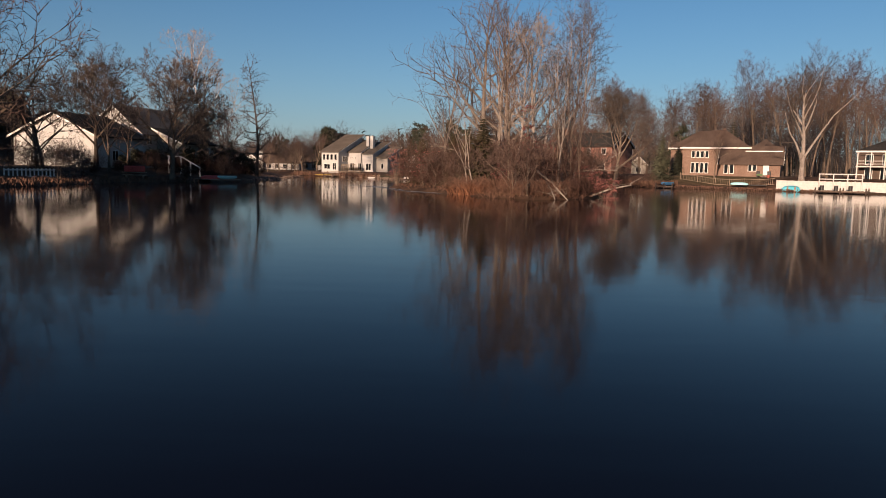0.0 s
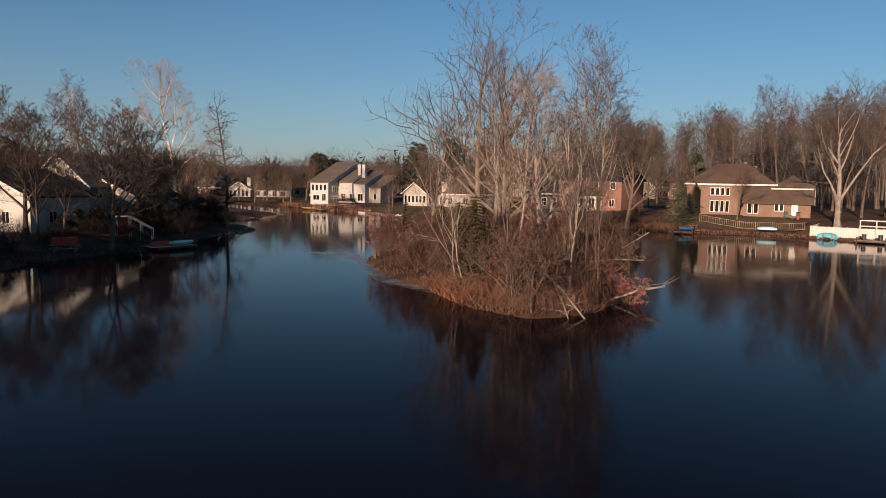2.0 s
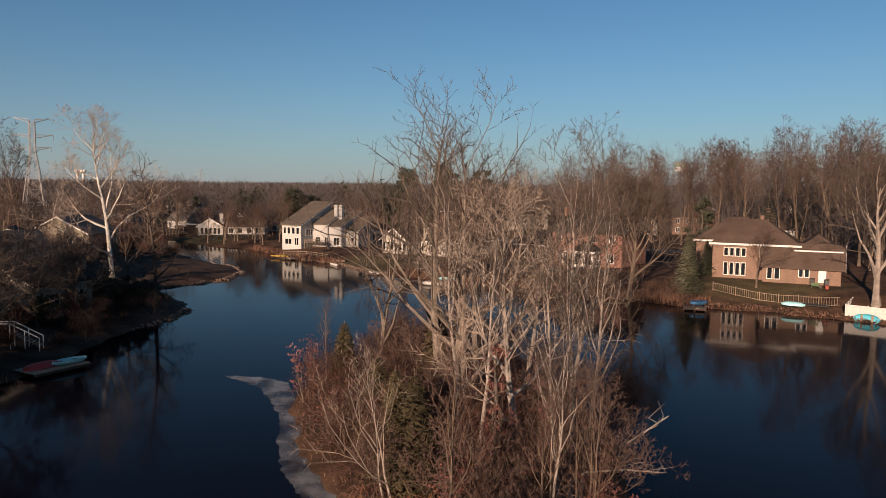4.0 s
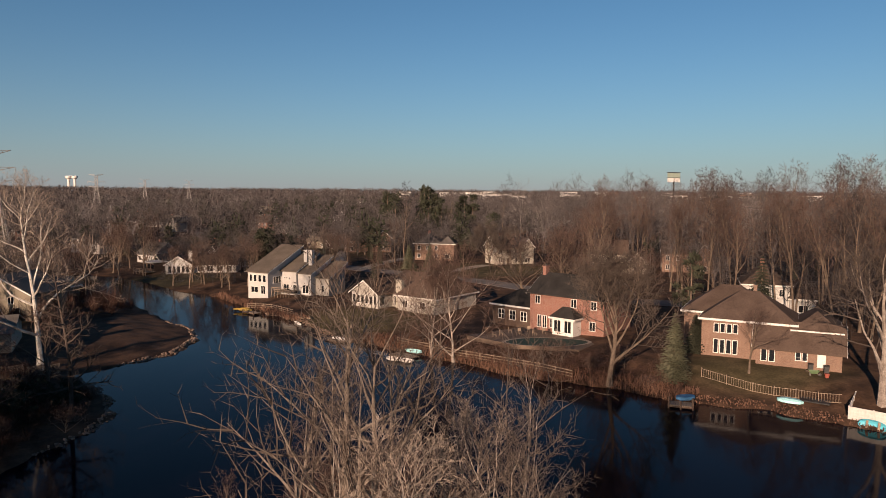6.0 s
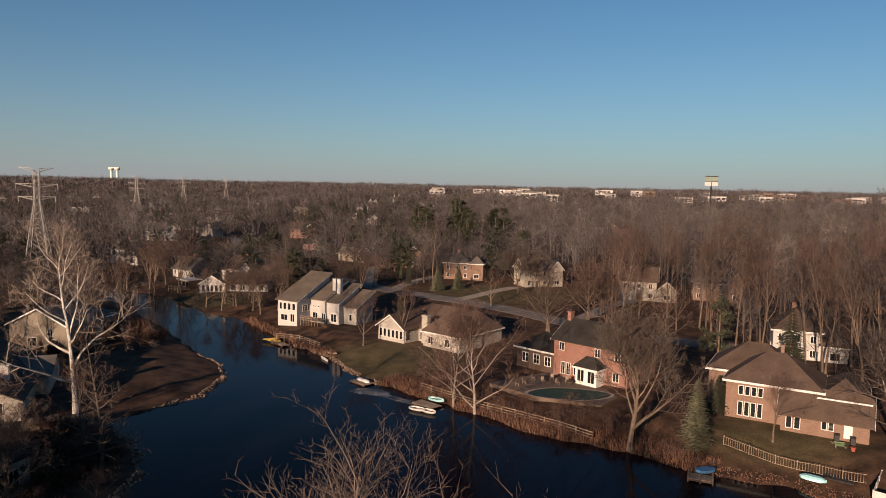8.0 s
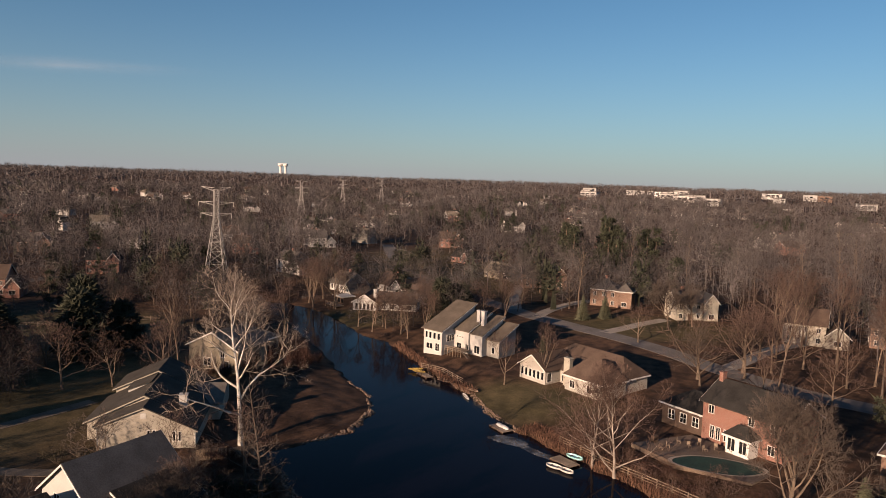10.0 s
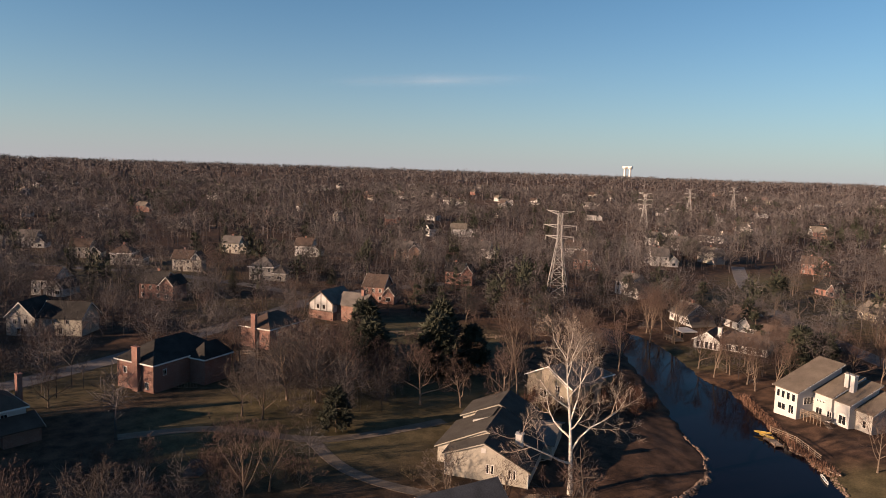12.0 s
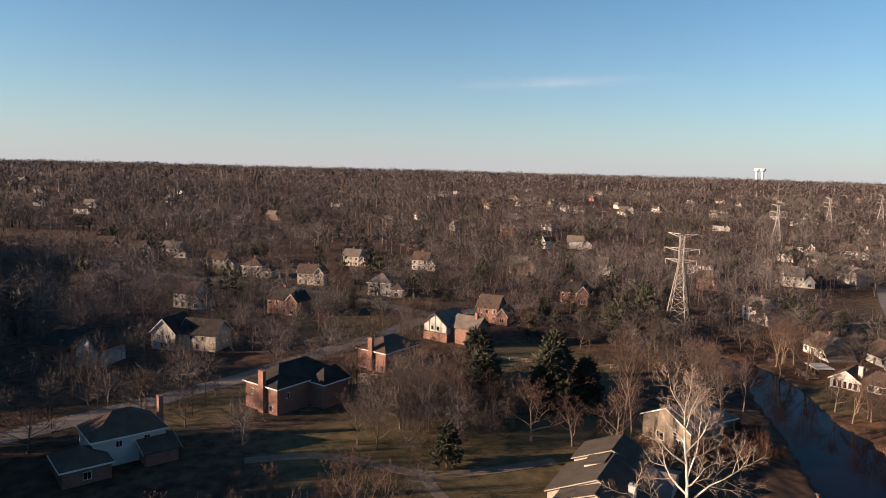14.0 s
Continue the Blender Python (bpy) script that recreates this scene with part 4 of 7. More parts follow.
def lopsided(parent, x0, xr, x1, y0, y1, west, ridge, east, wall, roof, trim=None):
    """One bay of the house: walls and a roof whose ridge stands off the middle."""
    bm = bmesh.new()
    ring = [(x0, -1.2), (x1, -1.2), (x1, east), (xr, ridge), (x0, west)]
    rows = [[bm.verts.new((p, y, q)) for p, q in ring] for y in (y0, y1)]
    for k in range(5):
        bm.faces.new((rows[0][k], rows[0][(k + 1) % 5], rows[1][(k + 1) % 5], rows[1][k]))
    bm.faces.new(rows[0][::-1])
    bm.faces.new(rows[1])
    bmesh.ops.recalc_face_normals(bm, faces=bm.faces[:])
    part("wall", bm, wall, parent)
    sw, se = (ridge - west) / (xr - x0), (ridge - east) / (x1 - xr)
    prof = [(x0 - 0.5, west - 0.5 * sw), (xr, ridge), (x1 + 0.5, east - 0.5 * se)]
    for lift, mat, name, ya, yb in ((0.2, roof, "roof", y0 - 0.35, y1 + 0.02), (0.05, SIDE_GREY, "rake_board", y0 - 0.4, y0 - 0.36)):
        bm = bmesh.new()
        ring = [(p, q + lift) for p, q in prof] + [(p, q - (0.02 if name == "roof" else 0.14)) for p, q in prof[::-1]]
        rows = [[bm.verts.new((p, y, q)) for p, q in ring] for y in (ya, yb)]
        for k in range(6):
            bm.faces.new((rows[0][k], rows[0][(k + 1) % 6], rows[1][(k + 1) % 6], rows[1][k]))
        bm.faces.new(rows[0][::-1])
        bm.faces.new(rows[1])
        bmesh.ops.recalc_face_normals(bm, faces=bm.faces[:])
        part(name, bm, mat, parent)


lopsided(GREY, -6.6, 0, 7.4, 0, 4.3, 3.65, 6.25, 2.7, SIDE_GREY, ROOF_SLATE)
lopsided(GREY, -9.4, -0.9, 7.36, 4.35, 16.7, 2.9, 6.8, 2.72, SIDE_GREY, ROOF_SLATE)
lopsided(GREY, -8.6, -1.6, 7.32, 16.75, 25.3, 4.3, 7.3, 2.74, SIDE_GREY, ROOF_SLATE)
_b = (-6.6, 7.4, 0, 4.3)
for _u, _s, _w, _h in ((7.3, 1.2, 0.5, 1.6), (8.1, 1.2, 0.5, 1.6), (11.0, 0.9, 0.5, 1.6), (11.8, 0.9, 0.5, 1.6)):
    _fm, _pm = window_meshes(_w, _h, (1, 1), TRIM)
    shared("frame", _fm, shared("window", _pm, GREY, face_pose(_b, "S", _u, _s)))
_bm = bmesh.new()
slab(_bm, -0.45, 0.35, -0.06, 0.02, 4.6, 5.4, 0.015)
part("louvre", _bm, SIDE_WHITE, GREY)
for _x in (-6.62, 7.42):
    _bm = bmesh.new()
    slab(_bm, _x - 0.08, _x + 0.08, -0.05, 0.1, -1.0, 3.6 if _x < 0 else 2.5)
    part("corner_board", _bm, SIDE_WHITE, GREY)
# shed dormer in the west slope
_bm = bmesh.new()
_q = [[_bm.verts.new((x, y, z)) for x, z in ((-5.3, 4.6), (-1.9, 6.1), (-1.9, 6.7), (-5.3, 5.55))] for y in (11.9, 16.74)]
for _k in range(4):
    _bm.faces.new((_q[0][_k], _q[0][(_k + 1) % 4], _q[1][(_k + 1) % 4], _q[1][_k]))
_bm.faces.new(_q[0][::-1])
_bm.faces.new(_q[1])
bmesh.ops.recalc_face_normals(_bm, faces=_bm.faces[:])
_d = part("dormer", _bm, SIDE_WHITE, GREY)
_bm = bmesh.new()
_q = [[_bm.verts.new((x, y, z)) for x, z in ((-5.6, 5.46), (-1.6, 6.82), (-1.6, 6.95), (-5.6, 5.59))] for y in (11.6, 16.74)]
for _k in range(4):
    _bm.faces.new((_q[0][_k], _q[0][(_k + 1) % 4], _q[1][(_k + 1) % 4], _q[1][_k]))
_bm.faces.new(_q[0][::-1])
_bm.faces.new(_q[1])
bmesh.ops.recalc_face_normals(_bm, faces=_bm.faces[:])
part("dormer_roof", _bm, ROOF_SLATE, _d)
_bm = bmesh.new()
slab(_bm, 3.9, 5.1, 6.0, 7.2, 2.5, 6.1, 0.02)
slab(_bm, 3.8, 5.2, 5.9, 7.3, 6.1, 6.25)
_c = part("chimney", _bm, SIDE_WHITE, GREY)
_bm = bmesh.new()
bar(_bm, (4.5, 6.6, 6.2), (4.5, 6.6, 6.8), 0.15, 8)
part("flue", _bm, BLACK, _c)
wall_part(GREY, SIDE_GREY, 3.5, 9.2, 12.6, 24.0, 2.7, 1.7, "gable_x")
roof_part(GREY, ROOF_GREY, 3.5, 9.2, 12.6, 24.0, 2.7, 1.7, "gable_x", trim=None)
house(-53.6, 102.4, -16, "white two-storey house with grey roof behind shore trees",
      [(0, 9.6, 0, 12, 4.9, 3.9, "gable_y", SIDE_WHITE, ROOF_GREY), (9.65, 14, 3, 11, 3.6, 1.8, "shed_w", SIDE_GREY, ROOF_DARK)],
      [(0, "S", 3, 3.4, 1.2, 1.5, (2, 1)), (0, "S", 6.6, 3.4, 1.2, 1.5, (2, 1)), (1, "E", 2.5, 0.6, 1.4, 1.9, (2, 1)), (1, "E", 6, 0.6, 1.4, 1.9, (2, 1)), (0, "E", 1.4, 0.6, 1.2, 1.9, (2, 1)), (0, "E", 1.4, 3.2, 1.2, 1.4, (2, 1))],
      [], [], wall=SIDE_WHITE, roof=ROOF_GREY, z=1.7)
house(-57.7, 91.2, -16, "white gabled house with dark roof on the west bank",
      [(0, 13.4, 0, 8.6, 3.9, 2.9, "gable_y", SIDE_WHITE, ROOF_DARK)], [(0, "S", 10, 0.8, 1.2, 1.4, (2, 1)), (0, "E", 3, 0.8, 1.2, 1.4, (2, 1)), (0, "E", 6.5, 0.8, 1.6, 1.6, (2, 1))], [], [], wall=SIDE_WHITE, roof=ROOF_DARK, z=1.6)
house(-79, 167.5, -8, "beige house with hipped grey roof behind a sycamore",
      [(0, 13, 0, 10, 5.0, 3.2, "gable_y", SIDE_BEIGE, ROOF_GREY), (2, 10, 10.1, 18, 4.4, 2.4, "hip", SIDE_BEIGE, ROOF_GREY)],
      [(0, "S", 5, 0.8, 2.0, 1.8, (2, 1)), (0, "S", 9, 3.0, 1.2, 1.4, (2, 1)), (0, "S", 10, 0.6, 1.5, 1.8, (2, 1))], [], [], wall=SIDE_BEIGE, roof=ROOF_GREY)
# houses along the western streets
house(-131, 105, 106, "red brick house with tall chimney and dark roof",
      [(0, 19, 0, 11, 6.2, 3.8, "hip"), (10, 18, -4.5, -0.05, 5.8, 3.2, "hip")], [(0, "S", 3, 3.3, 1, 1.4, (2, 1)), (0, "S", 13, 3.3, 1, 1.4, (2, 1)), (0, "W", 2.5, 3.3, 1, 1.4, (2, 1)), (0, "W", 9, 0.6, 1, 1.5, (2, 1))],
      [], [(-0.45, 4.6, 0.9, 1.7, 9.6, BRICK_RED)], wall=BRICK_RED, roof=ROOF_DARK)
house(-124, 66, 92, "white and brick house with brown hipped roof",
      [(0, 13, 0, 10, 5.4, 3.6, "hip", SIDE_WHITE, ROOF_BROWN), (-6, 2, -4.5, 4, 3.0, 2.2, "hip", BRICK_DARK, ROOF_BROWN), (8, 14, -4, -0.05, 2.6, 1.3, "shed_n", BRICK_DARK, ROOF_BROWN)],
      [(0, "S", 4.5, 3.4, 1.2, 1.3, (2, 1)), (0, "S", 9.5, 3.4, 1.2, 1.3, (2, 1)), (1, "S", 4, 0.6, 1.4, 1.5, (2, 1))], [], [(14.2, 7, 0.9, 1.3, 9.4, BRICK_RED)], wall=SIDE_WHITE)
house(-145, 143, 106, "orange brick house with end chimney and rail fence",
      [(0, 14, 0, 10, 5.6, 3.2, "hip")], [(0, "S", 3, 3.3, 1, 1.4, (2, 1)), (0, "S", 10, 3.3, 1, 1.4, (2, 1))], [], [(-0.45, 5, 0.9, 1.5, 9.2, BRICK_RED)], wall=BRICK_RED, roof=ROOF_BROWN)
TUDOR = house(-171.5, 175.5, 16, "white half-timbered house with grey gabled roof",
              [(0, 9.5, 0, 12, 5.6, 3.6, "gable_y", SIDE_WHITE, ROOF_GREY), (9.55, 19, 2, 11, 5.4, 3.2, "gable_x", BRICK_DARK, ROOF_GREY)],
              [(0, "S", 3.6, 3.6, 0.9, 1.3, (2, 1)), (0, "S", 5.9, 3.6, 0.9, 1.3, (2, 1))], [], [(17, 6, 1, 1, 10, BRICK_RED)], wall=SIDE_WHITE, roof=ROOF_GREY, trim=TIMBER)
_bm = bmesh.new()
slab(_bm, -0.06, 9.56, -0.06, 12.06, -1.2, 2.72)
part("lower_wall", _bm, BRICK_DARK, TUDOR, "tan brick ground-floor wall")
for _u in (0.15, 2.4, 4.75, 7.1, 9.3):
    _bm = bmesh.new()
    slab(_bm, _u - 0.13, _u + 0.13, -0.05, 0.02, 2.9, 5.5 + max(0, 3.2 - abs(_u - 4.75) * 0.75))
    part("timber", _bm, TIMBER, TUDOR)
_bm = bmesh.new()
slab(_bm, 0.3, 9.2, -0.055, 0.02, 2.75, 3.0)
part("timber", _bm, TIMBER, TUDOR)
# the second block's grey siding is shade put into the colour of white walls
house(-204, 98, 40, "white house with twin gables, one greyed to look shaded", [(0, 8, 0, 11, 5.4, 4.0, "gable_y", SIDE_CREAM, ROOF_DARK), (8.05, 20, 2, 11, 5.2, 3.6, "gable_x", SIDE_GREY, ROOF_DARK)],
      [(0, "S", 2.5, 3.3, 1.1, 1.4, (2, 1)), (0, "S", 5.5, 3.3, 1.1, 1.4, (2, 1)), (0, "S", 4, 0.5, 2.0, 1.8, (2, 1)), (1, "S", 4, 3.2, 1.1, 1.4, (2, 1)), (1, "S", 8, 3.2, 1.1, 1.4, (2, 1)), (1, "S", 6, 0.5, 1.1, 1.8, (2, 1))],
      [], [], wall=SIDE_WHITE, roof=ROOF_GREY)
house(-206, 70, 40, "half-timbered house with dark roof in shade", [(0, 12, 0, 11, 5.2, 3.6, "gable_x", BRICK_DARK, ROOF_DARK), (12.05, 19, -2, 9, 5.2, 3.8, "gable_y", SIDE_WHITE, ROOF_DARK)],
      [(1, "S", 3.5, 3.2, 1.2, 1.5, (2, 1)), (0, "S", 3, 0.6, 1.3, 1.6, (2, 1)), (0, "S", 8, 3.2, 1.3, 1.5, (2, 1))], [], [], trim=TIMBER)

FACADES = ((SIDE_WHITE, "white sided"), (SIDE_CREAM, "cream sided"), (BRICK_RED, "red brick"), (SIDE_GREY, "grey sided"), (BRICK_TAN, "tan brick"), (SIDE_BEIGE, "beige sided"))
ROOFS = (ROOF_BROWN, ROOF_GREY, ROOF_DARK, ROOF_TAN)


def suburban(x, y, rot, k, r, wide=14.0, storeys=2, hip=False, simple=False):
    rng = random.Random(int(x * 7 + y * 13))
    mat, word = FACADES[k]
    e, d = 2.8 * storeys + 0.2, rng.uniform(8.5, 10.5)
    kind = "hip" if hip else "gable_x"
    blocks = [(0, wide * 0.65, 0, d, e, d * 0.36, kind), (wide * 0.65 + 0.05, wide, -1.0, d - 2, e - (0 if rng.random() < 0.4 else 2.4), 2.6, "gable_y" if not hip else "hip")]
    wins = []
    if not simple:
        for s in range(storeys):
            wins += [(0, "S", wide * 0.65 * (j + 0.5) / 3, 0.7 + 2.8 * s, 1.1, 1.5, (2, 1)) for j in range(3) if not (s == 0 and j == 1)]
        wins += [(1, "S", wide * 0.175, 0.7, 1.8, 1.5, (2, 1)), (0, "W", d * 0.5, 0.8, 1.1, 1.5, (2, 1))]
    return house(x, y, rot, f"{word} house with pitched roof among bare trees", blocks, wins, [(0, "S", wide * 0.325, 1.0, 2.1, TIMBER)] if not simple else [],
                 [(wide * 0.3, d * 0.62, 0.8, 0.8, e + d * 0.36 + 0.8, BRICK_RED)] if rng.random() < 0.75 else [], wall=mat, roof=ROOFS[r])


# houses on the east side of the channel and along its street
suburban(-46, 330, -35, 5, 3, 16, 1)
suburban(-26, 306, 15, 4, 2, 17, 2)
suburban(1, 279, -10, 4, 1, 14, 2, True)
suburban(-72, 376, -30, 2, 2, 12, 1)
suburban(28, 262, 20, 3, 1, 13, 2)
suburban(70, 176, -20, 0, 0, 13, 2, True)
suburban(54, 242, -15, 3, 0, 16, 2)
suburban(76, 244, -15, 4, 0, 14, 2)
suburban(-94, 276, -30, 0, 1, 14, 1)
suburban(-78, 282, -36, 0, 0, 18, 1)
suburban(-132, 306, -20, 0, 1, 15, 2)
suburban(-189, 490, 30, 0, 1, 15, 2)
suburban(-202, 566, 20, 0, 0, 18, 2)
suburban(-160, 399, 35, 0, 1, 14, 2)
suburban(-96, 443, 10, 2, 0, 14, 2)
suburban(110, 150, -30, 0, 0, 14, 2)
suburban(112, 108, -50, 3, 1, 16, 2)
# low white houses with brown roofs close to the channel
house(-71.5, 243, 6, "long low white house with brown roof and glazed gable", [(0, 7.5, 0, 9, 2.9, 2.4, "gable_y"), (7.55, 20, 2, 11, 2.8, 2.6, "gable_x")],
      [(0, "S", 1.2 + 1.28 * k, 0.4, 1.0, 2.1, (1, 1)) for k in range(5)] + [(1, "S", 2.0 + 2.8 * k, 0.6, 1.6, 1.7, (2, 1)) for k in range(4)], [], [(6.6, 3.0, 1.1, 0.9, 6.6, SIDE_WHITE)], wall=SIDE_WHITE, roof=ROOF_BROWN)
house(-60, 262, -14, "long low white house with brown roof behind bare trees", [(0, 14, 0, 9, 2.9, 2.7, "gable_x"), (14.05, 21, -2, 8, 2.8, 2.4, "hip")],
      [(0, "S", 2.0 + 3.2 * k, 0.6, 1.6, 1.6, (2, 1)) for k in range(4)] + [(1, "S", 3.4, 0.6, 2.0, 1.6, (2, 1))], [], [(9, 6, 0.9, 0.9, 6.6, BRICK_RED)], wall=SIDE_WHITE, roof=ROOF_BROWN)
# houses along the western streets
for _x, _y, _r, _k, _rf, _w, _h in ((-420, 145, 55, 0, 0, 12, False), (-408, 160, 50, 0, 1, 14, False), (-452, 134, 55, 2, 0, 14, False), (-352, 166, 50, 3, 0, 15, False), (-318, 172, 48, 1, 0, 15, True),
                                    (-286, 186, 45, 1, 0, 13, False), (-246, 200, 40, 1, 1, 16, True), (-234, 148, 30, 2, 2, 14, False), (-262, 122, 35, 0, 0, 13, False), (-190, 262, 30, 2, 2, 12, False),
                                    (-182, 208, 30, 2, 0, 12, False), (-300, 92, 50, 2, 0, 14, False), (-480, 60, 60, 2, 1, 14, False), (-330, 236, 40, 3, 1, 14, False), (-300, 262, 35, 0, 0, 14, False),
                                    (-262, 300, 30, 4, 1, 14, False), (-240, 340, 30, 0, 1, 15, False), (-180, 350, 20, 2, 0, 13, False), (-212, 392, 25, 0, 0, 14, False), (-170, 410, 15, 0, 1, 14, False)):
    suburban(_x, _y, _r, _k, _rf, _w, 2, _h)


# ---- power line, towers on the skyline ----
def pylon(x, y, rot, tall, label):
    ob = thing("pylon", x, y, rot, None, label, "pylon")
    h, b, t = tall, tall * 0.115, tall * 0.022
    for sx in (-1, 1):
        for sy in (-1, 1):
            bm = bmesh.new()
            bar(bm, (sx * b, sy * b, -0.5), (sx * t, sy * t, h * 0.7), 0.13, 4)
            bar(bm, (sx * t, sy * t, h * 0.7), (sx * t, sy * t, h * 0.97), 0.11, 4)
            part("leg", bm, STEEL, ob)
    bm = bmesh.new()
    zs = [h * k for k in (0.0, 0.13, 0.25, 0.36, 0.46, 0.55, 0.63, 0.7, 0.77, 0.84, 0.91, 0.97)]
    half = [b + (t - b) * min(1, z / (0.7 * h)) for z in zs]
    for (z0, w0), (z1, w1) in zip(zip(zs, half), zip(zs[1:], half[1:])):
        for c, s in ((1, 0), (0, 1), (-1, 0), (0, -1)):
            def at(w, z, q):
                return (c * w - s * q * w, s * w + c * q * w, z)
            bar(bm, at(w0, z0, -1), at(w1, z1, 1), 0.06, 3)
            bar(bm, at(w0, z0, 1), at(w1, z1, -1), 0.06, 3)
            bar(bm, at(w1, z1, -1), at(w1, z1, 1), 0.06, 3)
    part("lattice", bm, STEEL, ob)
    for zz, reach in ((0.74, 0.145), (0.85, 0.165), (0.985, 0.14)):
        for s in (-1, 1):
            tip = Vector((s * reach * h, 0, zz * h + (0.0 if zz < 0.9 else 0.01 * h)))
            bm = bmesh.new()
            bar(bm, (s * t, 0, zz * h), tip, 0.1, 4, 0.07)
            arm = part("cross_arm", bm, STEEL, ob)
            for q in (-1, 1):
                for drop in (0.03, 0.0):
                    bm = bmesh.new()
                    bar(bm, (s * t, q * t, (zz - drop) * h), tip, 0.085, 3)
                    part("brace", bm, STEEL, arm)
            for k in (0.3, 0.55, 0.78):
                bm = bmesh.new()
                bar(bm, (s * reach * h * k, 0, zz * h), (s * reach * h * k, 0, zz * h - 0.03 * h * (1 - k)), 0.07, 3)
                part("hanger", bm, STEEL, arm)
    for zz, reach in ((0.74, 0.145), (0.85, 0.165)):
        for s in (-1, 1):
            bm = bmesh.new()
            bar(bm, (s * reach * h, 0, zz * h), (s * reach * h, 0, zz * h - 1.8), 0.1, 6)
            part("insulator", bm, STEEL, ob)
    return ob


pylon(-131, 259, 20, 37, "tall lattice steel power pylon with three cross arms")
pylon(-246, 562, 15, 36, "distant lattice steel power pylon")
pylon(-305, 790, 15, 36, "distant lattice steel power pylon")
pylon(-318, 960, 15, 36, "distant lattice steel power pylon")

# water tank on legs, far off
TANK = thing("water_tower", -1560, 3050, 0, None, "distant white water tower with a wide tank", "water tower")
for _x in (-22, 22):
    _bm = bmesh.new()
    bar(_bm, (_x, 0, 0), (_x, 0, 62), 9, 12)
    bar(_bm, (_x, 0, 56), (_x, 0, 64), 10, 16, 20)
    bar(_bm, (_x, 0, 64), (_x, 0, 76), 20, 16, 20)
    part("tank", _bm, TRIM, TANK)
_bm = bmesh.new()
slab(_bm, -40, 40, -10, 10, 76, 79)
part("cap", _bm, TRIM, TANK)
TANK.scale = (0.6, 0.6, 0.6)
TANK.location.z += 16
# sign on a mast
SIGN = thing("billboard", 304, 900, 19, None, "tall roadside sign with a pale panel on one mast", "sign")
_bm = bmesh.new()
bar(_bm, (0, 0, 0), (0, 0, 46), 0.9, 10)
part("mast", _bm, ROOF_DARK, SIGN)
_bm = bmesh.new()
slab(_bm, -9, 9, -0.8, 0.8, 46.5, 52, 0.1)
part("panel", _bm, SIGN_GREEN, SIGN)
_bm = bmesh.new()
slab(_bm, -9.3, 9.3, -0.7, 0.7, 52.1, 53)
part("hood", _bm, ROOF_DARK, SIGN)
_bm = bmesh.new()
slab(_bm, -9, 9, -0.7, 0.7, 40.8, 45.9, 0.1)
part("panel", _bm, TRIM, SIGN, "white lower panel")
_bm = bmesh.new()
slab(_bm, -9, 9, -0.5, 0.5, 45.9, 46.5)
part("crosspiece", _bm, ROOF_DARK, SIGN)


# low pale commercial buildings on the skyline
def hall(x, y, rot, w, h, mat, tone):
    ob = thing("commercial_building", x, y, rot, gz(x, y) + 4, f"distant low {tone} commercial building", "building", "skyline buildings")
    bm = bmesh.new()
    slab(bm, -w / 2, w / 2, -15, 15, -12, h)
    part("wall", bm, mat, ob)
    bm = bmesh.new()
    slab(bm, -w / 2 - 0.6, w / 2 + 0.6, -15.6, 15.6, h, h + 1.2)
    part("roof", bm, ROOF_GREY, ob)
    for k in range(int(w / 12)):
        c = -w / 2 + 7 + k * 12
        bm = bmesh.new()
        slab(bm, c - 4, c + 4, -15.2, -14.9, h * 0.4, h * 0.7)
        part("window", bm, GLASS, ob)


_r = random.Random(5)
for _k in range(44):
    _a = radians(_r.uniform(-36, 4))
    _d = _r.uniform(1500, 2400)
    hall(-_d * math.sin(_a), 40 + _d * math.cos(_a), _r.uniform(-20, 20), _r.uniform(14, 46), _r.uniform(7, 13), *_r.choice(((TRIM, "white"), (SIDE_WHITE, "pale grey"), (SIDE_WHITE, "pale grey"), (BRICK_TAN, "tan brick"))))

# small far houses showing through the woods
_r = random.Random(41)
for _k in range(150):
    _a, _d = radians(_r.uniform(-30, 84)), _r.uniform(430, 1700)
    suburban(-_d * math.sin(_a), 40 + _d * math.cos(_a), _r.uniform(-30, 60), _r.choice((0, 0, 0, 1, 3, 2)), _r.randrange(4), _r.uniform(13, 18), 2, False, True)

# a faint streak of high cloud
CLOUD, _n, _l, _b = material("thin_cloud", 1.0)
_b.inputs["Base Color"].default_value = (0.9, 0.9, 0.9, 1)
_tc, _mp, _t, _g, _m = (_n.new("ShaderNode" + k) for k in ("TexCoord", "Mapping", "TexNoise", "TexGradient", "Math"))
_g.gradient_type = "QUADRATIC_SPHERE"
_mp.inputs["Scale"].default_value = (1 / 900, 1 / 60, 0.001)
_t.inputs["Scale"].default_value, _t.inputs["Detail"].default_value = 2.5, 5
_l.new(_tc.outputs["Object"], _mp.inputs[0])
_l.new(_mp.outputs[0], _t.inputs["Vector"])
_l.new(_mp.outputs[0], _g.inputs["Vector"])
_m.operation = "MULTIPLY"
_l.new(_t.outputs[0], _m.inputs[0])
_l.new(_g.outputs["Fac"], _m.inputs[1])
_m2 = _n.new("ShaderNodeMath")
_m2.operation = "MULTIPLY"
_m2.inputs[1].default_value = 0.2
_l.new(_m.outputs[0], _m2.inputs[0])
_l.new(_m2.outputs[0], _b.inputs["Alpha"])
_v, _f = [], []
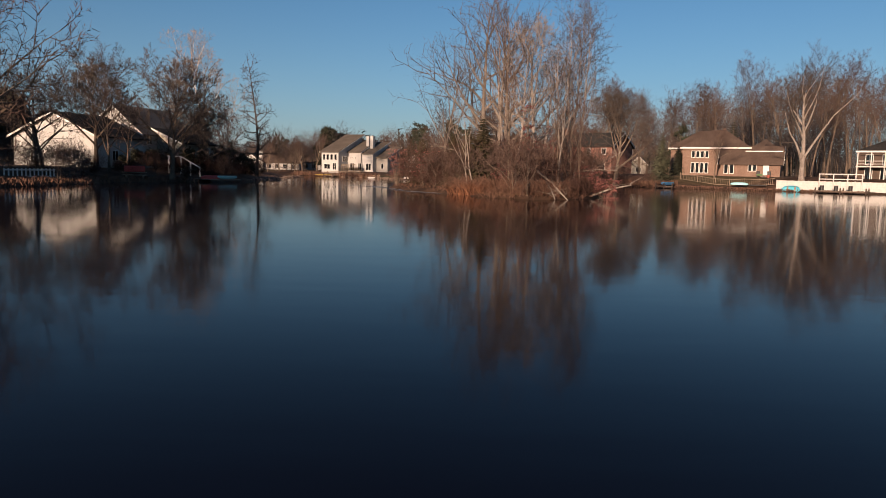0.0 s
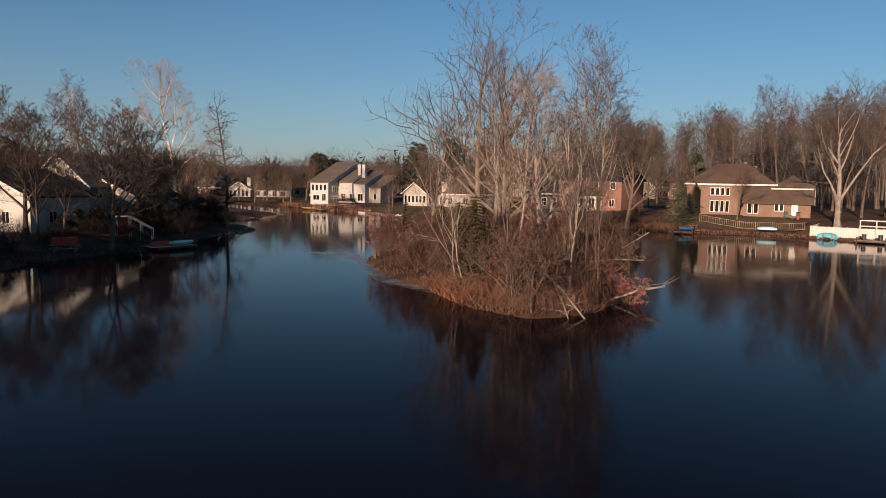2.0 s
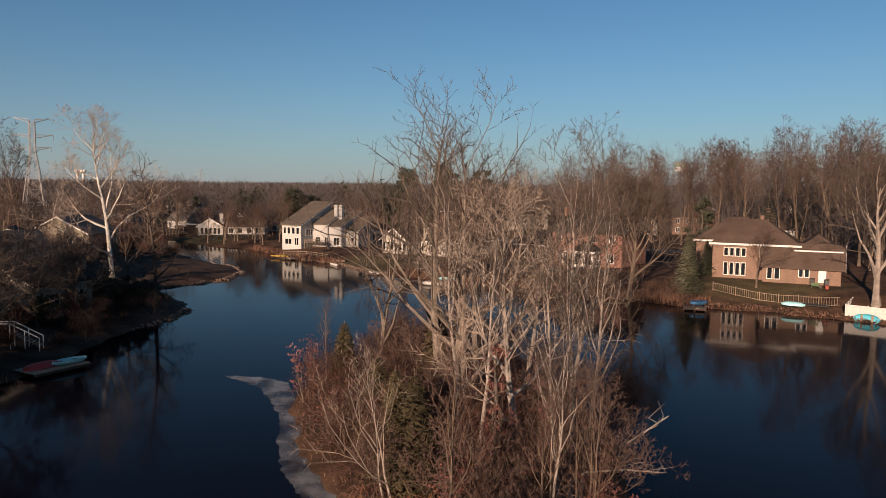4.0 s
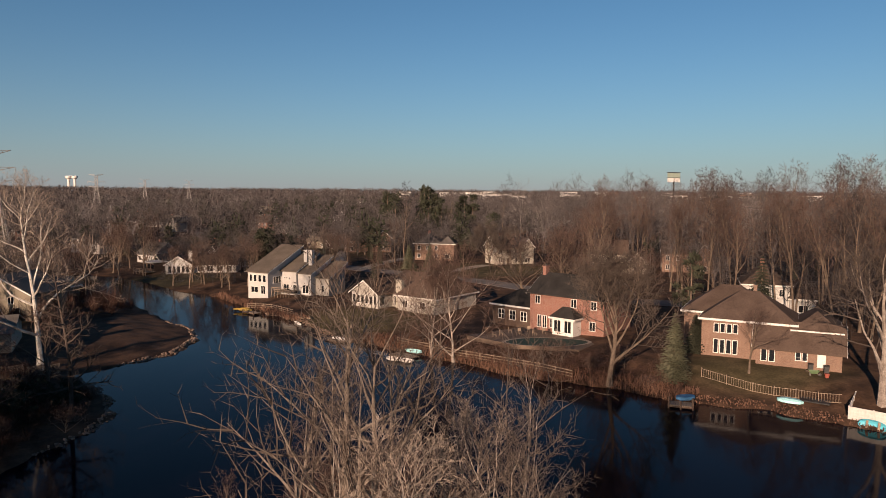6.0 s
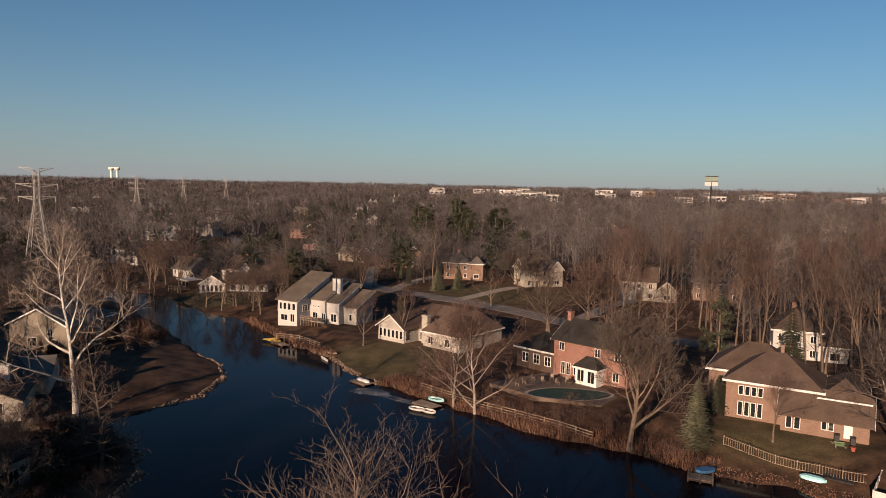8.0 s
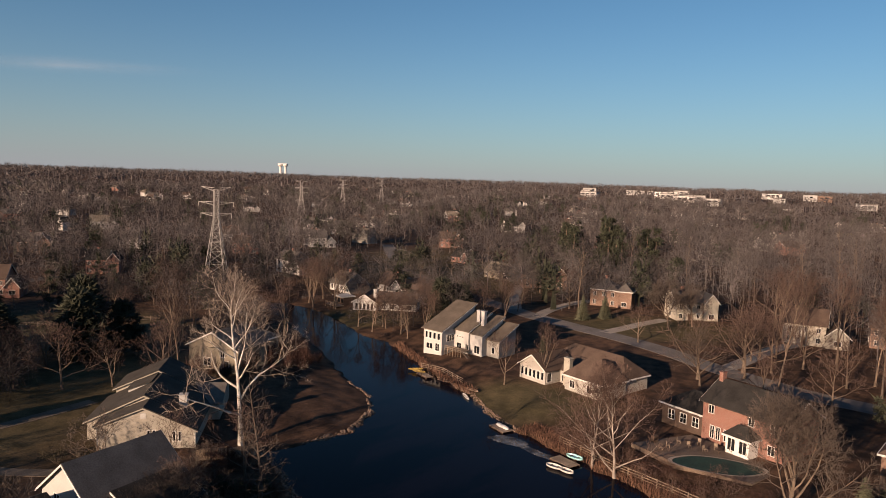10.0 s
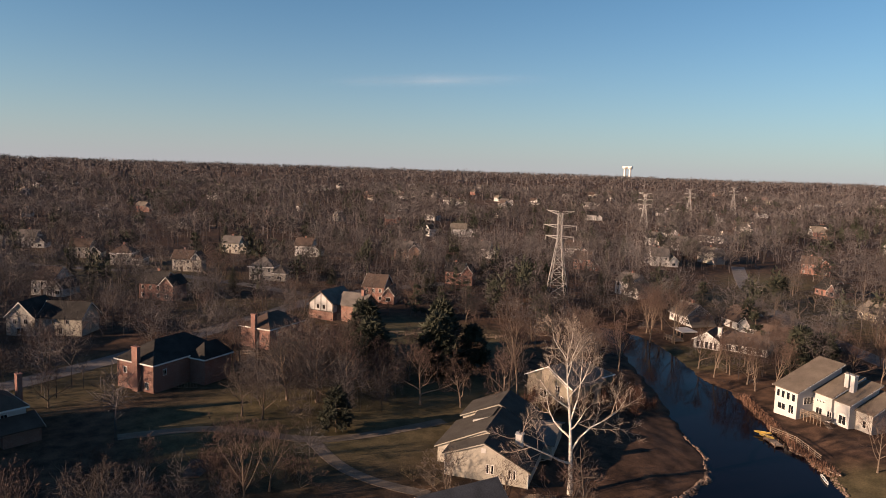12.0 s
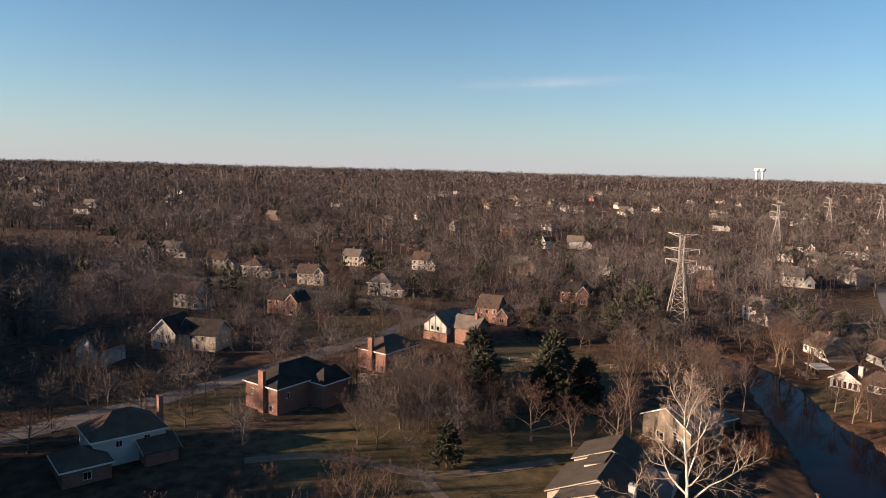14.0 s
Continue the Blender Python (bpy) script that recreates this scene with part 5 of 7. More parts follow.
for _k in range(25):
    _u = -900 + 1800 * _k / 24
    _v += [(_u, -60 - 0.00002 * _u * _u, 4 * math.sin(_u * 0.01)), (_u, 60 - 0.00002 * _u * _u, 6 * math.sin(_u * 0.013))]
    if _k:
        _f.append((2 * _k - 2, 2 * _k - 1, 2 * _k + 1, 2 * _k))
WISP = raw("cloud", _v, _f, CLOUD)
_a = radians(43.0)
WISP.matrix_world = look((10 - 4400 * math.sin(_a), 40 + 4400 * math.cos(_a), 600), (10, 40, 60), -2.5) @ pose(0, 0, 0, 0, 0, 0)
WISP.visible_shadow = False
tagged(WISP, "faint thin streak of white cloud", "cloud", kind="structure")


# ---- trees that stand on their own ----
tree_model("sycamore", 71, "sycamore", 26.5, 0.42, BARK_WHITE, TWIG_PALE, 1.4, density=1.1)
tree_model("cypress", 72, "cypress", 18.5, 0.28, TWIG, TWIG, 1.8, density=1.2)
tree_model("bank_tree", 73, "vase", 20, 0.5, BARK_PALE, TWIG, 1.8, density=1.1)
tree_model("round_tree", 74, "vase", 17, 0.42, BARK, TWIG, 2.0, density=1.6)
tree_model("bank_oak", 76, "spread", 15, 0.3, BARK, TWIG, 2.0, density=1.45)
tree_model("pale_tree", 75, "clump", 14.5, 0.2, BARK_PALE, TWIG_RED, 1.6, density=1.1)
plant("sycamore", -46.5, 134, "tall white-barked bare sycamore on the bank", 1, 40)
plant("cypress", -31.5, 113, "slim dark bare cypress on the shore", 1, 0)
plant("round_tree", 31.5, 129.3, "bare spreading tree leaning over the shore", 1.0, 20)
plant("bank_oak", 25, 250, "dense bare tree in front of the white house", 1.0, 70)
plant("bank_oak", 32, 254, "dense bare tree in front of the white house", 0.9, 10)
plant("bank_tree", 60.5, 117.5, "large pale-limbed bare tree behind the white wall", 1.0, 70)
plant("pale_tree", 11.0, 142.5, "dense multi-stemmed reddish tree by the rail fence", 1.12, 10)
plant("pale_tree", 7.6, 145.5, "dense multi-stemmed reddish tree by the rail fence", 1.0, 130)
plant(("vase", 0), 50, 129, "small bare tree on the lawn", 0.62, 0)
plant("bank_oak", -43.5, 84.5, "dense dark spreading shore tree", 1.0, 0)
plant(("spread", 1), -43, 71, "bare spreading shore tree", 0.85, 0)
plant("bank_oak", -33.4, 82, "dense dark bare tree beside the steps", 1.0, 200)
plant("bank_oak", -36, 104, "dense dark bare tree on the west bank", 0.7, 40)
plant(("vase", 1), -12, 180, "small bare tree by the channel house", 0.7, 0)
for _x, _y, _s in ((-91, 252, 0.95), (-88, 257, 1.0), (-80, 250, 0.9), (-56, 219, 0.75), (-53, 222, 0.8), (-50, 226, 0.7), (-44, 214, 0.7), (-40, 216, 0.75)):
    plant(("vase", int(_x) % 4), _x, _y, "bare tree on the channel bank", _s)
for _x, _y, _s, _k in ((-108, 112, 0.85, "spread"), (-104, 114, 0.83, "spread"), (-79, 160.5, 0.88, "forest"), (-105, 128, 1.2, "mid"), (-110, 124, 1.2, "spread"), (-101, 133, 1.15, "mid"), (-114, 132, 1.25, "spread"), (-110, 138, 1.1, "mid"), (-121, 137, 1.2, "mid"), (-117, 144, 1.1, "spread"), (-98, 141, 0.9, "mid"), (-89, 207, 1.05, "spread"), (-84, 200, 0.95, "mid"), (-94, 213, 1.0, "mid"), (-176, 177, 1.0, "spread"), (-162, 139, 0.7, "spread"), (-74, 157, 1.0, "forest"), (28, 192, 0.95, "spread"), (38, 200, 1.15, "mid"), (-4, 183, 0.85, "vase")):
    plant((_k, 2), _x, _y, "bare tree standing on a lawn", _s)
# pines mostly out of view, added to throw shade on the west bank
for _k, (_x, _y, _t) in enumerate(((-50, 47, 12), (-54, 43, 13), (-58, 36, 13), (-53, 33, 12), (-61, 45, 11), (-64, 31, 13), (-59, 26, 13))):
    conifer(120 + _k, _t, _t * 0.34, NEEDLE, BARK, "dark pine added to shade the west bank", _x, _y, True, "pine", 1.2)
for _x, _y, _s, _k in ((28, 197, 1.15, "mid"), (38.5, 205, 1.22, "mid"), (56.5, 263, 1.4, "mid"), (-5.3, 270, 1.1, "mid"), (66, 263, 1.3, "mid"), (45, 222, 1.1, "mid"), (16, 228, 0.8, "mid"),
                       (97.8, 258, 1.1, "forest"), (-224, 173.6, 1.3, "mid"), (-182.6, 178.5, 0.75, "vase"), (-85.5, 243, 1.1, "vase"), (-79, 245.5, 1.2, "vase")):
    plant((_k, 1), _x, _y, "tall bare tree with a fine pale crown", _s)
conifer(1, 9.4, 2.5, NEEDLE_BLUE, BARK, "blue-green spruce on the bank by the brick house", 40, 129, name="spruce")
conifer(2, 6.0, 1.8, NEEDLE, BARK, "small dark spruce by the brick house wall", 46.5, 139, name="spruce")
conifer(3, 8.0, 2.6, NEEDLE_BLUE, BARK, "grey-green spruce by the driveway", 0, 253, name="spruce")
conifer(4, 7.5, 2.4, NEEDLE_BLUE, BARK, "grey-green spruce by the driveway", 6.5, 257, name="spruce")
conifer(5, 10, 2.2, NEEDLE, BARK, "narrow dark conifer beside the cottage", -5, 187, name="conifer")
for _k, (_x, _y, _t) in enumerate(((-108, 146, 14.5), (-106, 168, 16.5), (-101, 161, 15), (-97, 169, 12), (-90, 121, 8.5), (-122, 156, 15), (-103, 164, 13), (-128, 162, 12), (-38, 229, 14), (-34, 233, 12))):
    conifer(20 + _k, _t, _t * 0.4, NEEDLE, BARK, "dark pine at the edge of the lawn", _x, _y, True, "pine", 2.4)
for _k in range(14):
    _r = random.Random(90 + _k)
    conifer(40 + _k, _r.uniform(20, 27), 5.5, NEEDLE, BARK, "tall dark pine in a grove behind the houses", -20 + _r.uniform(0, 50), 345 + _r.uniform(0, 35), True, "pine", 0.8)
for _k, (_x, _y, _t) in enumerate(((-118, 290, 12), (-183, 146, 7), (-176, 158, 6), (-134, 297, 11), (-120, 232, 10), (-112, 226, 9), (-127, 240, 8), (-150, 245, 12), (-92, 300, 11), (-138, 275, 13), (-240, 260, 14), (-150, 330, 14), (-230, 330, 15), (-330, 160, 14), (-305, 130, 13), (-215, 125, 13), (-58, 255, 11), (66, 160, 13), (58, 172, 12), (-180, 240, 13), (-210, 290, 14), (-260, 225, 14), (-280, 140, 13), (-225, 180, 11), (-310, 210, 15), (-350, 250, 15), (-152, 205, 11), (-350, 100, 14), (30, 300, 16), (72, 290, 17), (-70, 300, 13))):
    conifer(60 + _k, _t, _t * 0.3, NEEDLE, BARK, "dark evergreen among bare trees", _x, _y, _k % 2 == 0, "conifer", 0.7)


# ---- the wooded island ----
ISLE = "bare trees on the island"
tree_model("isle_a", 101, "fan", 23.5, 0.42, BARK_TAN, TWIG, 1.6, (-0.07, 0.02), 1.0)
tree_model("isle_b", 102, "fan", 20.5, 0.32, BARK_TAN, TWIG, 1.7, (0.08, 0.0), 1.0)
tree_model("isle_c", 103, "sycamore", 15, 0.27, BARK_PALE, TWIG_PALE, 1.3, (-0.12, 0.05), 1.0)
tree_model("isle_d", 104, "forest", 17, 0.17, BARK_PALE, TWIG, 1.3, (0.03, 0.0), 0.9)
tree_model("isle_e", 105, "forest", 10, 0.09, BARK, TWIG_RED, 1.2, (0.06, 0.0), 0.7)
tree_model("isle_f", 106, "vase", 11, 0.09, BARK_PALE, TWIG_PALE, 1.2, (-0.3, 0.0), 0.42)
plant("isle_a", 3.9, 76, "tall forked bare tree on the island", 0.89, 0, group=ISLE)
plant("isle_b", 6.6, 75, "tall forked bare tree on the island", 0.88, 130, group=ISLE)
plant("isle_a", 5.0, 67, "forked bare tree on the island", 0.74, 250, group=ISLE)
plant("isle_b", -1.0, 82, "forked bare tree on the island", 0.75, 60, group=ISLE)
plant("isle_b", 4.6, 75.2, "tall forked bare tree on the island", 0.97, 300, group=ISLE)
plant("isle_c", 8.0, 64, "pale leaning bare tree on the island", 1.0, 0, group=ISLE)
plant("isle_c", 9.6, 76, "pale crooked bare tree on the island", 0.85, 200, group=ISLE)
plant("isle_d", 10.8, 67, "slim straight pale trunk on the island", 1.0, 0, group=ISLE)
plant("isle_d", 10.1, 61, "slim straight pale trunk on the island", 0.95, 100, group=ISLE)
plant("isle_d", 10.6, 61.6, "slim straight pale trunk on the island", 0.88, 20, group=ISLE)
plant("isle_d", 9.4, 59, "slim straight pale trunk on the island", 0.7, 200, group=ISLE)
plant("isle_d", 8.6, 57.6, "slim straight pale trunk on the island", 0.55, 310, group=ISLE)
plant("isle_d", 5.6, 63, "slim straight pale trunk on the island", 0.8, 45, group=ISLE)
plant("isle_d", 4.9, 66.5, "slim straight pale trunk on the island", 0.9, 145, group=ISLE)
plant("isle_f", 1.8, 60, "thin pale leaning stem on the island", 0.85, 0, group=ISLE)
plant("isle_f", 1.3, 60.5, "thin pale leaning stem on the island", 0.8, 25, group=ISLE)
_r = random.Random(12)


def on_island(lo=0.5):
    while True:
        x, y = _r.uniform(-7, 15), _r.uniform(51, 97)
        if shore_distance(np.array([x]), np.array([y]), ISLAND)[0] < -lo:
            return x, y


for _k in range(5):
    plant("isle_e", *on_island(1.5), "thin bare sapling on the island", _r.uniform(0.55, 1.0), _r.random() * 360, group=ISLE)
for _k in range(7):
    plant("isle_e", 8 + _k * 0.45, 57.5 + _r.uniform(-1, 2), "thin pale stem at the island tip", _r.uniform(0.6, 0.9), _r.random() * 360, group=ISLE)
for _k in range(44):
    plant(("shrub", _k % 4), *on_island(0.8), "tangled bare reddish shrub on the island", _r.uniform(0.7, 1.3), _r.random() * 360, "shrub", "shrub", "shrubs on the island")


def leafy(x, y, tall, wide, count, label, seed, mat=LEAF_DEAD, size=0.1):
    """A bush that holds its dead leaves."""
    rng = random.Random(seed)
    ob = thing("leafy_bush", x, y, rng.random() * 360, None, label, "bush")
    sv, sf, centres = [], [], []
    for _ in range(16):
        a, q = rng.uniform(0, 6.28), rng.uniform(0.2, 1)
        tip = Vector((math.cos(a) * wide * q, math.sin(a) * wide * q, tall * rng.uniform(0.35, 1.0)))
        blade(sv, sf, Vector((0, 0, -0.2)), tip, 0.035)
        centres.append((*tip, wide * rng.uniform(0.18, 0.34)))
        centres.append((*(tip * 0.75), wide * rng.uniform(0.12, 0.28)))
    raw("stem", sv, sf, BARK, ob)
    v, f = leaf_cloud(rng, centres, count, size)
    raw("foliage", v, f, mat, ob)
    return ob


for _k, (_x, _y, _t, _w, _n) in enumerate(((6.0, 60.5, 3.8, 1.0, 260), (6.6, 62, 7.2, 0.9, 260), (7.5, 59, 2.4, 0.9, 200), (12.4, 57.0, 2.0, 1.3, 700), (13.8, 56.6, 1.5, 1.5, 700), (11.4, 58.0, 2.4, 1.0, 400), (10.2, 64, 5.4, 1.5, 620), (8.6, 69, 5.6, 1.6, 560), (4.4, 60, 2.2, 1.2, 300), (2.6, 61.5, 2.0, 1.2, 260), (6.3, 65, 3.2, 1.2, 320), (-6.2, 78, 4.2, 1.2, 260), (-6.6, 84, 3.8, 1.3, 260), (-3, 70, 4.0, 1.4, 260), (9.5, 66, 6.0, 1.0, 240))):
    leafy(_x, _y, _t, _w, round(_n * 1.5), "bush holding salmon-brown dead leaves on the island", 300 + _k)
for _k, (_x, _y, _t, _w) in enumerate(((2.5, 61.6, 6.6, 1.9), (1.4, 64.5, 6.0, 1.8), (0.0, 69, 5.4, 1.8), (-3.5, 80, 5.5, 1.9), (3.5, 78, 6.0, 2.0))):
    conifer(320 + _k, _t, _w, CEDAR, BARK, "olive-brown cedar in the island thicket", _x, _y, False, "cedar", 0.9)


def sedge(name, n, place, tall, mat, label, seed, lean=0.35, width=0.035):
    """A bank of dry grass, blade by blade."""
    rng = random.Random(seed)
    v, f = [], []
    spots = np.array([place(rng) for _ in range(n)])
    spots = spots[land(spots[:, 0], spots[:, 1]) > 0.05]
    for (x, y), z in zip(spots.tolist(), (height(spots[:, 0], spots[:, 1]) - 0.05).tolist()):
        h = tall * rng.uniform(0.5, 1.15)
        a = rng.uniform(0, 6.28)
        w = width * rng.uniform(0.7, 1.4)
        dx, dy = math.cos(a), math.sin(a)
        ox, oy = rng.gauss(0, lean) * h, rng.gauss(0, lean) * h
        b = len(v)
        v += [(x - dx * w, y - dy * w, z), (x + dx * w, y + dy * w, z), (x + ox * 0.45 + dx * w, y + oy * 0.45 + dy * w, z + 0.65 * h), (x + ox * 0.45 - dx * w, y + oy * 0.45 - dy * w, z + 0.65 * h), (x + ox, y + oy, z + h)]
        f += [(b, b + 1, b + 2, b + 3), (b + 3, b + 2, b + 4)]
    ob = raw(name, v, f, mat)
    return tagged(ob, label, "grass", kind="stuff")


def along_bank(pts, lo, hi):
    pts = [Vector(p) for p in pts]
    cum = [0.0]
    for a, b in zip(pts, pts[1:]):
        cum.append(cum[-1] + (b - a).length)

    def place(rng):
        s = rng.uniform(0, cum[-1])
        k = max(i for i in range(len(pts) - 1) if cum[i] <= s)
        p = pts[k].lerp(pts[k + 1], (s - cum[k]) / (cum[k + 1] - cum[k]))
        d = (pts[k + 1] - pts[k]).normalized()
        q = p + Vector((d.y, -d.x)) * rng.uniform(lo, hi) * -1
        return q.x, q.y
    return place




def weeping(x, y, reach, tall, count, seed, mat, label):
    """A mound of thin stems that rise, arch over and hang to the water."""
    rng = random.Random(seed)
    ob = thing("weeping_shrub", x, y, 0, None, label, "shrub", "shrubs on the island")
    v, f = [], []
    for _ in range(count):
        a, q = rng.uniform(0, 6.28), rng.uniform(0.45, 1.1)
        out = Vector((math.cos(a), math.sin(a), 0))
        side = Vector((-out.y, out.x, 0)) * rng.gauss(0, 0.18)
        foot = Vector((rng.gauss(0, 0.25), rng.gauss(0, 0.25), -0.1))
        top = tall * rng.uniform(0.6, 1.15)
        pts = [foot, foot + out * reach * q * 0.3 + Vector((0, 0, top * 0.8)), foot + (out + side) * reach * q * 0.65 + Vector((0, 0, top)), foot + (out + side * 2) * reach * q + Vector((0, 0, top * rng.uniform(0.1, 0.6)))]
        tube(v, f, pts, [0.022, 0.018, 0.013, 0.006], 3)
        for _j in range(4):
            p = pts[1].lerp(pts[3], rng.random())
            blade(v, f, p, p + out * rng.uniform(0.1, 0.5) + Vector((rng.gauss(0, 0.25), rng.gauss(0, 0.25), rng.uniform(-0.4, 0.2))), 0.009)
    raw("stem", v, f, mat, ob)
    return ob


for _k, (_x, _y, _w, _t) in enumerate(((3.4, 55.6, 2.0, 1.3), (1.8, 57.6, 1.9, 1.4), (6.2, 52.6, 1.8, 1.2), (8.0, 53.2, 1.5, 1.2), (4.6, 54.0, 1.7, 1.1), (0.4, 60.2, 1.5, 1.2), (9.6, 55.2, 1.5, 1.5), (10.6, 56.6, 1.4, 1.6))):
    weeping(_x, _y, _w, _t, 80, 600 + _k, SEDGE if _k < 6 else THICKET, "arching leafless shrub hanging over the island edge")
sedge("dry_grass", 5000, lambda rng: on_island(0.3), 0.35, SEDGE, "matted dry brown grass round the island edge", 5, 0.9, 0.02)
sedge("dry_grass", 2600, lambda rng: (rng.gauss(2.0, 1.3), rng.gauss(58.6, 1.6)), 0.85, SEDGE_RED, "orange-red dry grass at the island tip", 6, 0.8, 0.028)
sedge("dry_grass", 3200, lambda rng: (rng.gauss(6, 2.0), rng.gauss(54.0, 1.0)), 0.6, SEDGE, "drooping dry grass at the island tip", 7, 1.1, 0.018)
EAST = [(39, 121.5), (33, 127), (28, 130), (20, 133.5), (14, 140), (8, 144.5), (2, 150), (-6, 156.5)]
sedge("dry_grass", 17000, along_bank(EAST, -4.5, 6.0), 1.0, SEDGE, "tall reddish dry reeds along the east bank", 8, 0.28, 0.028)
sedge("dry_grass", 2600, along_bank([(-18, 174), (-28, 184), (-37, 196), (-46, 208)], -2, 2.5), 1.2, SEDGE, "tall reddish dry reeds along the channel", 9, 0.25, 0.04)
sedge("dry_grass", 5000, along_bank([(-31, 84), (-35, 78), (-35.5, 68), (-34, 58), (-36, 46)], -3, 3), 0.4, SEDGE, "low dry grass on the shaded west bank", 10, 0.3, 0.05)
sedge("dry_grass", 3000, along_bank([(64, 105), (54, 113.5), (48, 119), (39, 121.5)], -3, 4), 0.25, SEDGE, "short dry grass on the east bank", 11, 0.4, 0.05)


# ---- woods round the houses: trees one by one, then the far woods ----
CLEAR = [(-76, 112, 11), (-69, 98, 8), (-74, 84, 8), (-60, 72, 15), (-64, 106, 8), (47, 138, 22), (32, 155, 20), (-30, 210, 16), (-2, 192, 17), (-56, 133, 17), (-68, 143, 13), (-55, 95, 16), (-68, 172, 14), (-130, 108, 16), (-125, 70, 17), (-147, 146, 14), (-160, 178, 15), (-196, 104, 14), (-198, 76, 14),
         (-127, 260, 8), (-44, 156, 20), (-100, 106, 18), (-128, 190, 24), (-80, 128, 14), (20, 240, 26), (-70, 240, 16), (-80, 249, 9), (0, 230, 16), (8, 212, 14), (-40, 320, 14), (-95, 395, 20), (-88, 350, 13), (-112, 425, 14), (-62, 247, 12), (-300, 163, 15), (-270, 176, 13), (-232, 188, 15), (-345, 152, 13), (-400, 138, 15), (-215, 200, 10), (-322, 158, 13)]
TRACKS = [(-146, 40), (-152, 65), (-156, 85), (-162, 110), (-173, 138), (-182, 165), (-194, 193), (-197, 225), (-330, 148), (-310, 163), (-288, 178), (-264, 185), (-240, 192), (-218, 196), (-109, 392), (-95, 360), (-82, 330), (-67, 311),
          (-52, 292), (-35, 274), (-14, 252), (6, 236), (20, 224), (32, 208), (48, 192)]
HOMES = [(o.location.x, o.location.y) for o in scene.objects if o.parent is None and o.name.startswith("house")]


def open_to(x, y, margin):
    if land(x, y)[0] < margin:
        return False
    return all((x - a) ** 2 + (y - b) ** 2 > r * r for a, b, r in CLEAR) and all((x - a) ** 2 + (y - b) ** 2 > 64 for a, b in TRACKS)


_r = random.Random(77)
_spots, WOODS = [], []


def scatter(n, box, keys, sizes, label, gap, margin=4, group="", home=7.5):
    made = tries = 0
    while made < n and tries < n * 40:
        tries += 1
        x, y = _r.uniform(box[0], box[1]), _r.uniform(box[2], box[3])
        if not open_to(x, y, margin) or any((x - a) ** 2 + (y - b) ** 2 < gap * gap for a, b in _spots) or any((x - a - 5) ** 2 + (y - b - 4) ** 2 < home * home for a, b in HOMES):
            continue
        _spots.append((x, y))
        if group == "joined":
            WOODS.append(((_r.choice(keys), _r.randrange(4)), x, y, _r.uniform(*sizes), _r.random() * 6.28))
        else:
            plant((_r.choice(keys), _r.randrange(4)), x, y, label, _r.uniform(*sizes), group=group)
        made += 1


scatter(34, (62, 110, 140, 215), ("forest",), (0.8, 1.02), "tall slender bare woodland tree", 4.5)
scatter(16, (70, 130, 92, 150), ("forest", "mid"), (0.7, 0.92), "tall bare tree behind the east bank", 5)
scatter(18, (36, 90, 165, 240), ("forest", "mid"), (0.8, 1.1), "bare tree between the houses", 6)
scatter(22, (-62, -20, 212, 262), ("vase", "mid"), (0.55, 0.85), "small bare tree behind the channel houses", 4.5)
scatter(9, (-100, -48, 222, 262), ("vase", "mid"), (0.55, 0.8), "reddish bare tree on the channel bank", 3.6, 1.5)
scatter(6, (-130, -74, 180, 250), ("mid", "vase"), (0.6, 1.0), "bare tree in the hollow west of the channel", 6)
scatter(9, (-54, -39, 18, 58), ("spread", "mid"), (1.0, 1.3), "tall bare tree on the shaded west bank", 6, 2)
plant(("spread", 1), -38, 50, "large bare tree on the west bank", 1.25, 45)
scatter(14, (-80, -36, 62, 130), ("spread", "mid", "vase"), (0.6, 0.95), "bare tree among the west bank houses", 5, 3)
scatter(7, (-104, -74, 122, 172), ("mid", "spread"), (0.8, 1.1), "bare tree in the shaded hollow", 8, home=9)
scatter(20, (-190, -130, 60, 220), ("mid",), (0.6, 0.9), "bare tree along the western street", 8)
FAR_KEYS = ("lod_round", "lod_round", "lod_tall")
scatter(26, (60, 130, 150, 210), ("lod_tall",), (0.75, 1.0), "", 5, group="joined")
scatter(62, (75, 230, 206, 330), ("lod_tall",), (1.08, 1.3), "", 5, group="joined")
scatter(30, (-10, 110, 250, 370), ("lod_round", "lod_tall"), (0.8, 1.15), "", 6.5, group="joined")
scatter(28, (-110, -15, 255, 400), FAR_KEYS[:2], (0.65, 1.05), "", 6.5, group="joined")
scatter(30, (-140, -70, 180, 260), FAR_KEYS[:2], (0.55, 0.95), "", 5.5, group="joined")
scatter(70, (-300, -130, 20, 290), FAR_KEYS[:2], (0.6, 1.0), "", 6, group="joined")
scatter(24, (-430, -230, 40, 330), FAR_KEYS[:2], (0.65, 1.1), "", 7.5, group="joined")
woodland("near_woods", WOODS, FAR_WOOD, "brown bare trees filling the land between the houses")
for _k in range(46):
    _x, _y = _r.uniform(12, 40), _r.uniform(122, 148)
    if 0.5 < land(_x, _y)[0] < 12:
        plant(("shrub", _k % 4), _x, _y, "bare reddish shrub on the east bank", _r.uniform(0.5, 0.9), None, "shrub", "shrub", "bank shrubs")
for _k in range(40):
    _x, _y = _r.uniform(-50, -28), _r.uniform(60, 124)
    if 1.0 < land(_x, _y)[0] < 14:
        plant(("shrub", _k % 4), _x, _y, "dark bare shrub on the west bank", _r.uniform(0.5, 1.0), None, "shrub", "shrub", "bank shrubs")


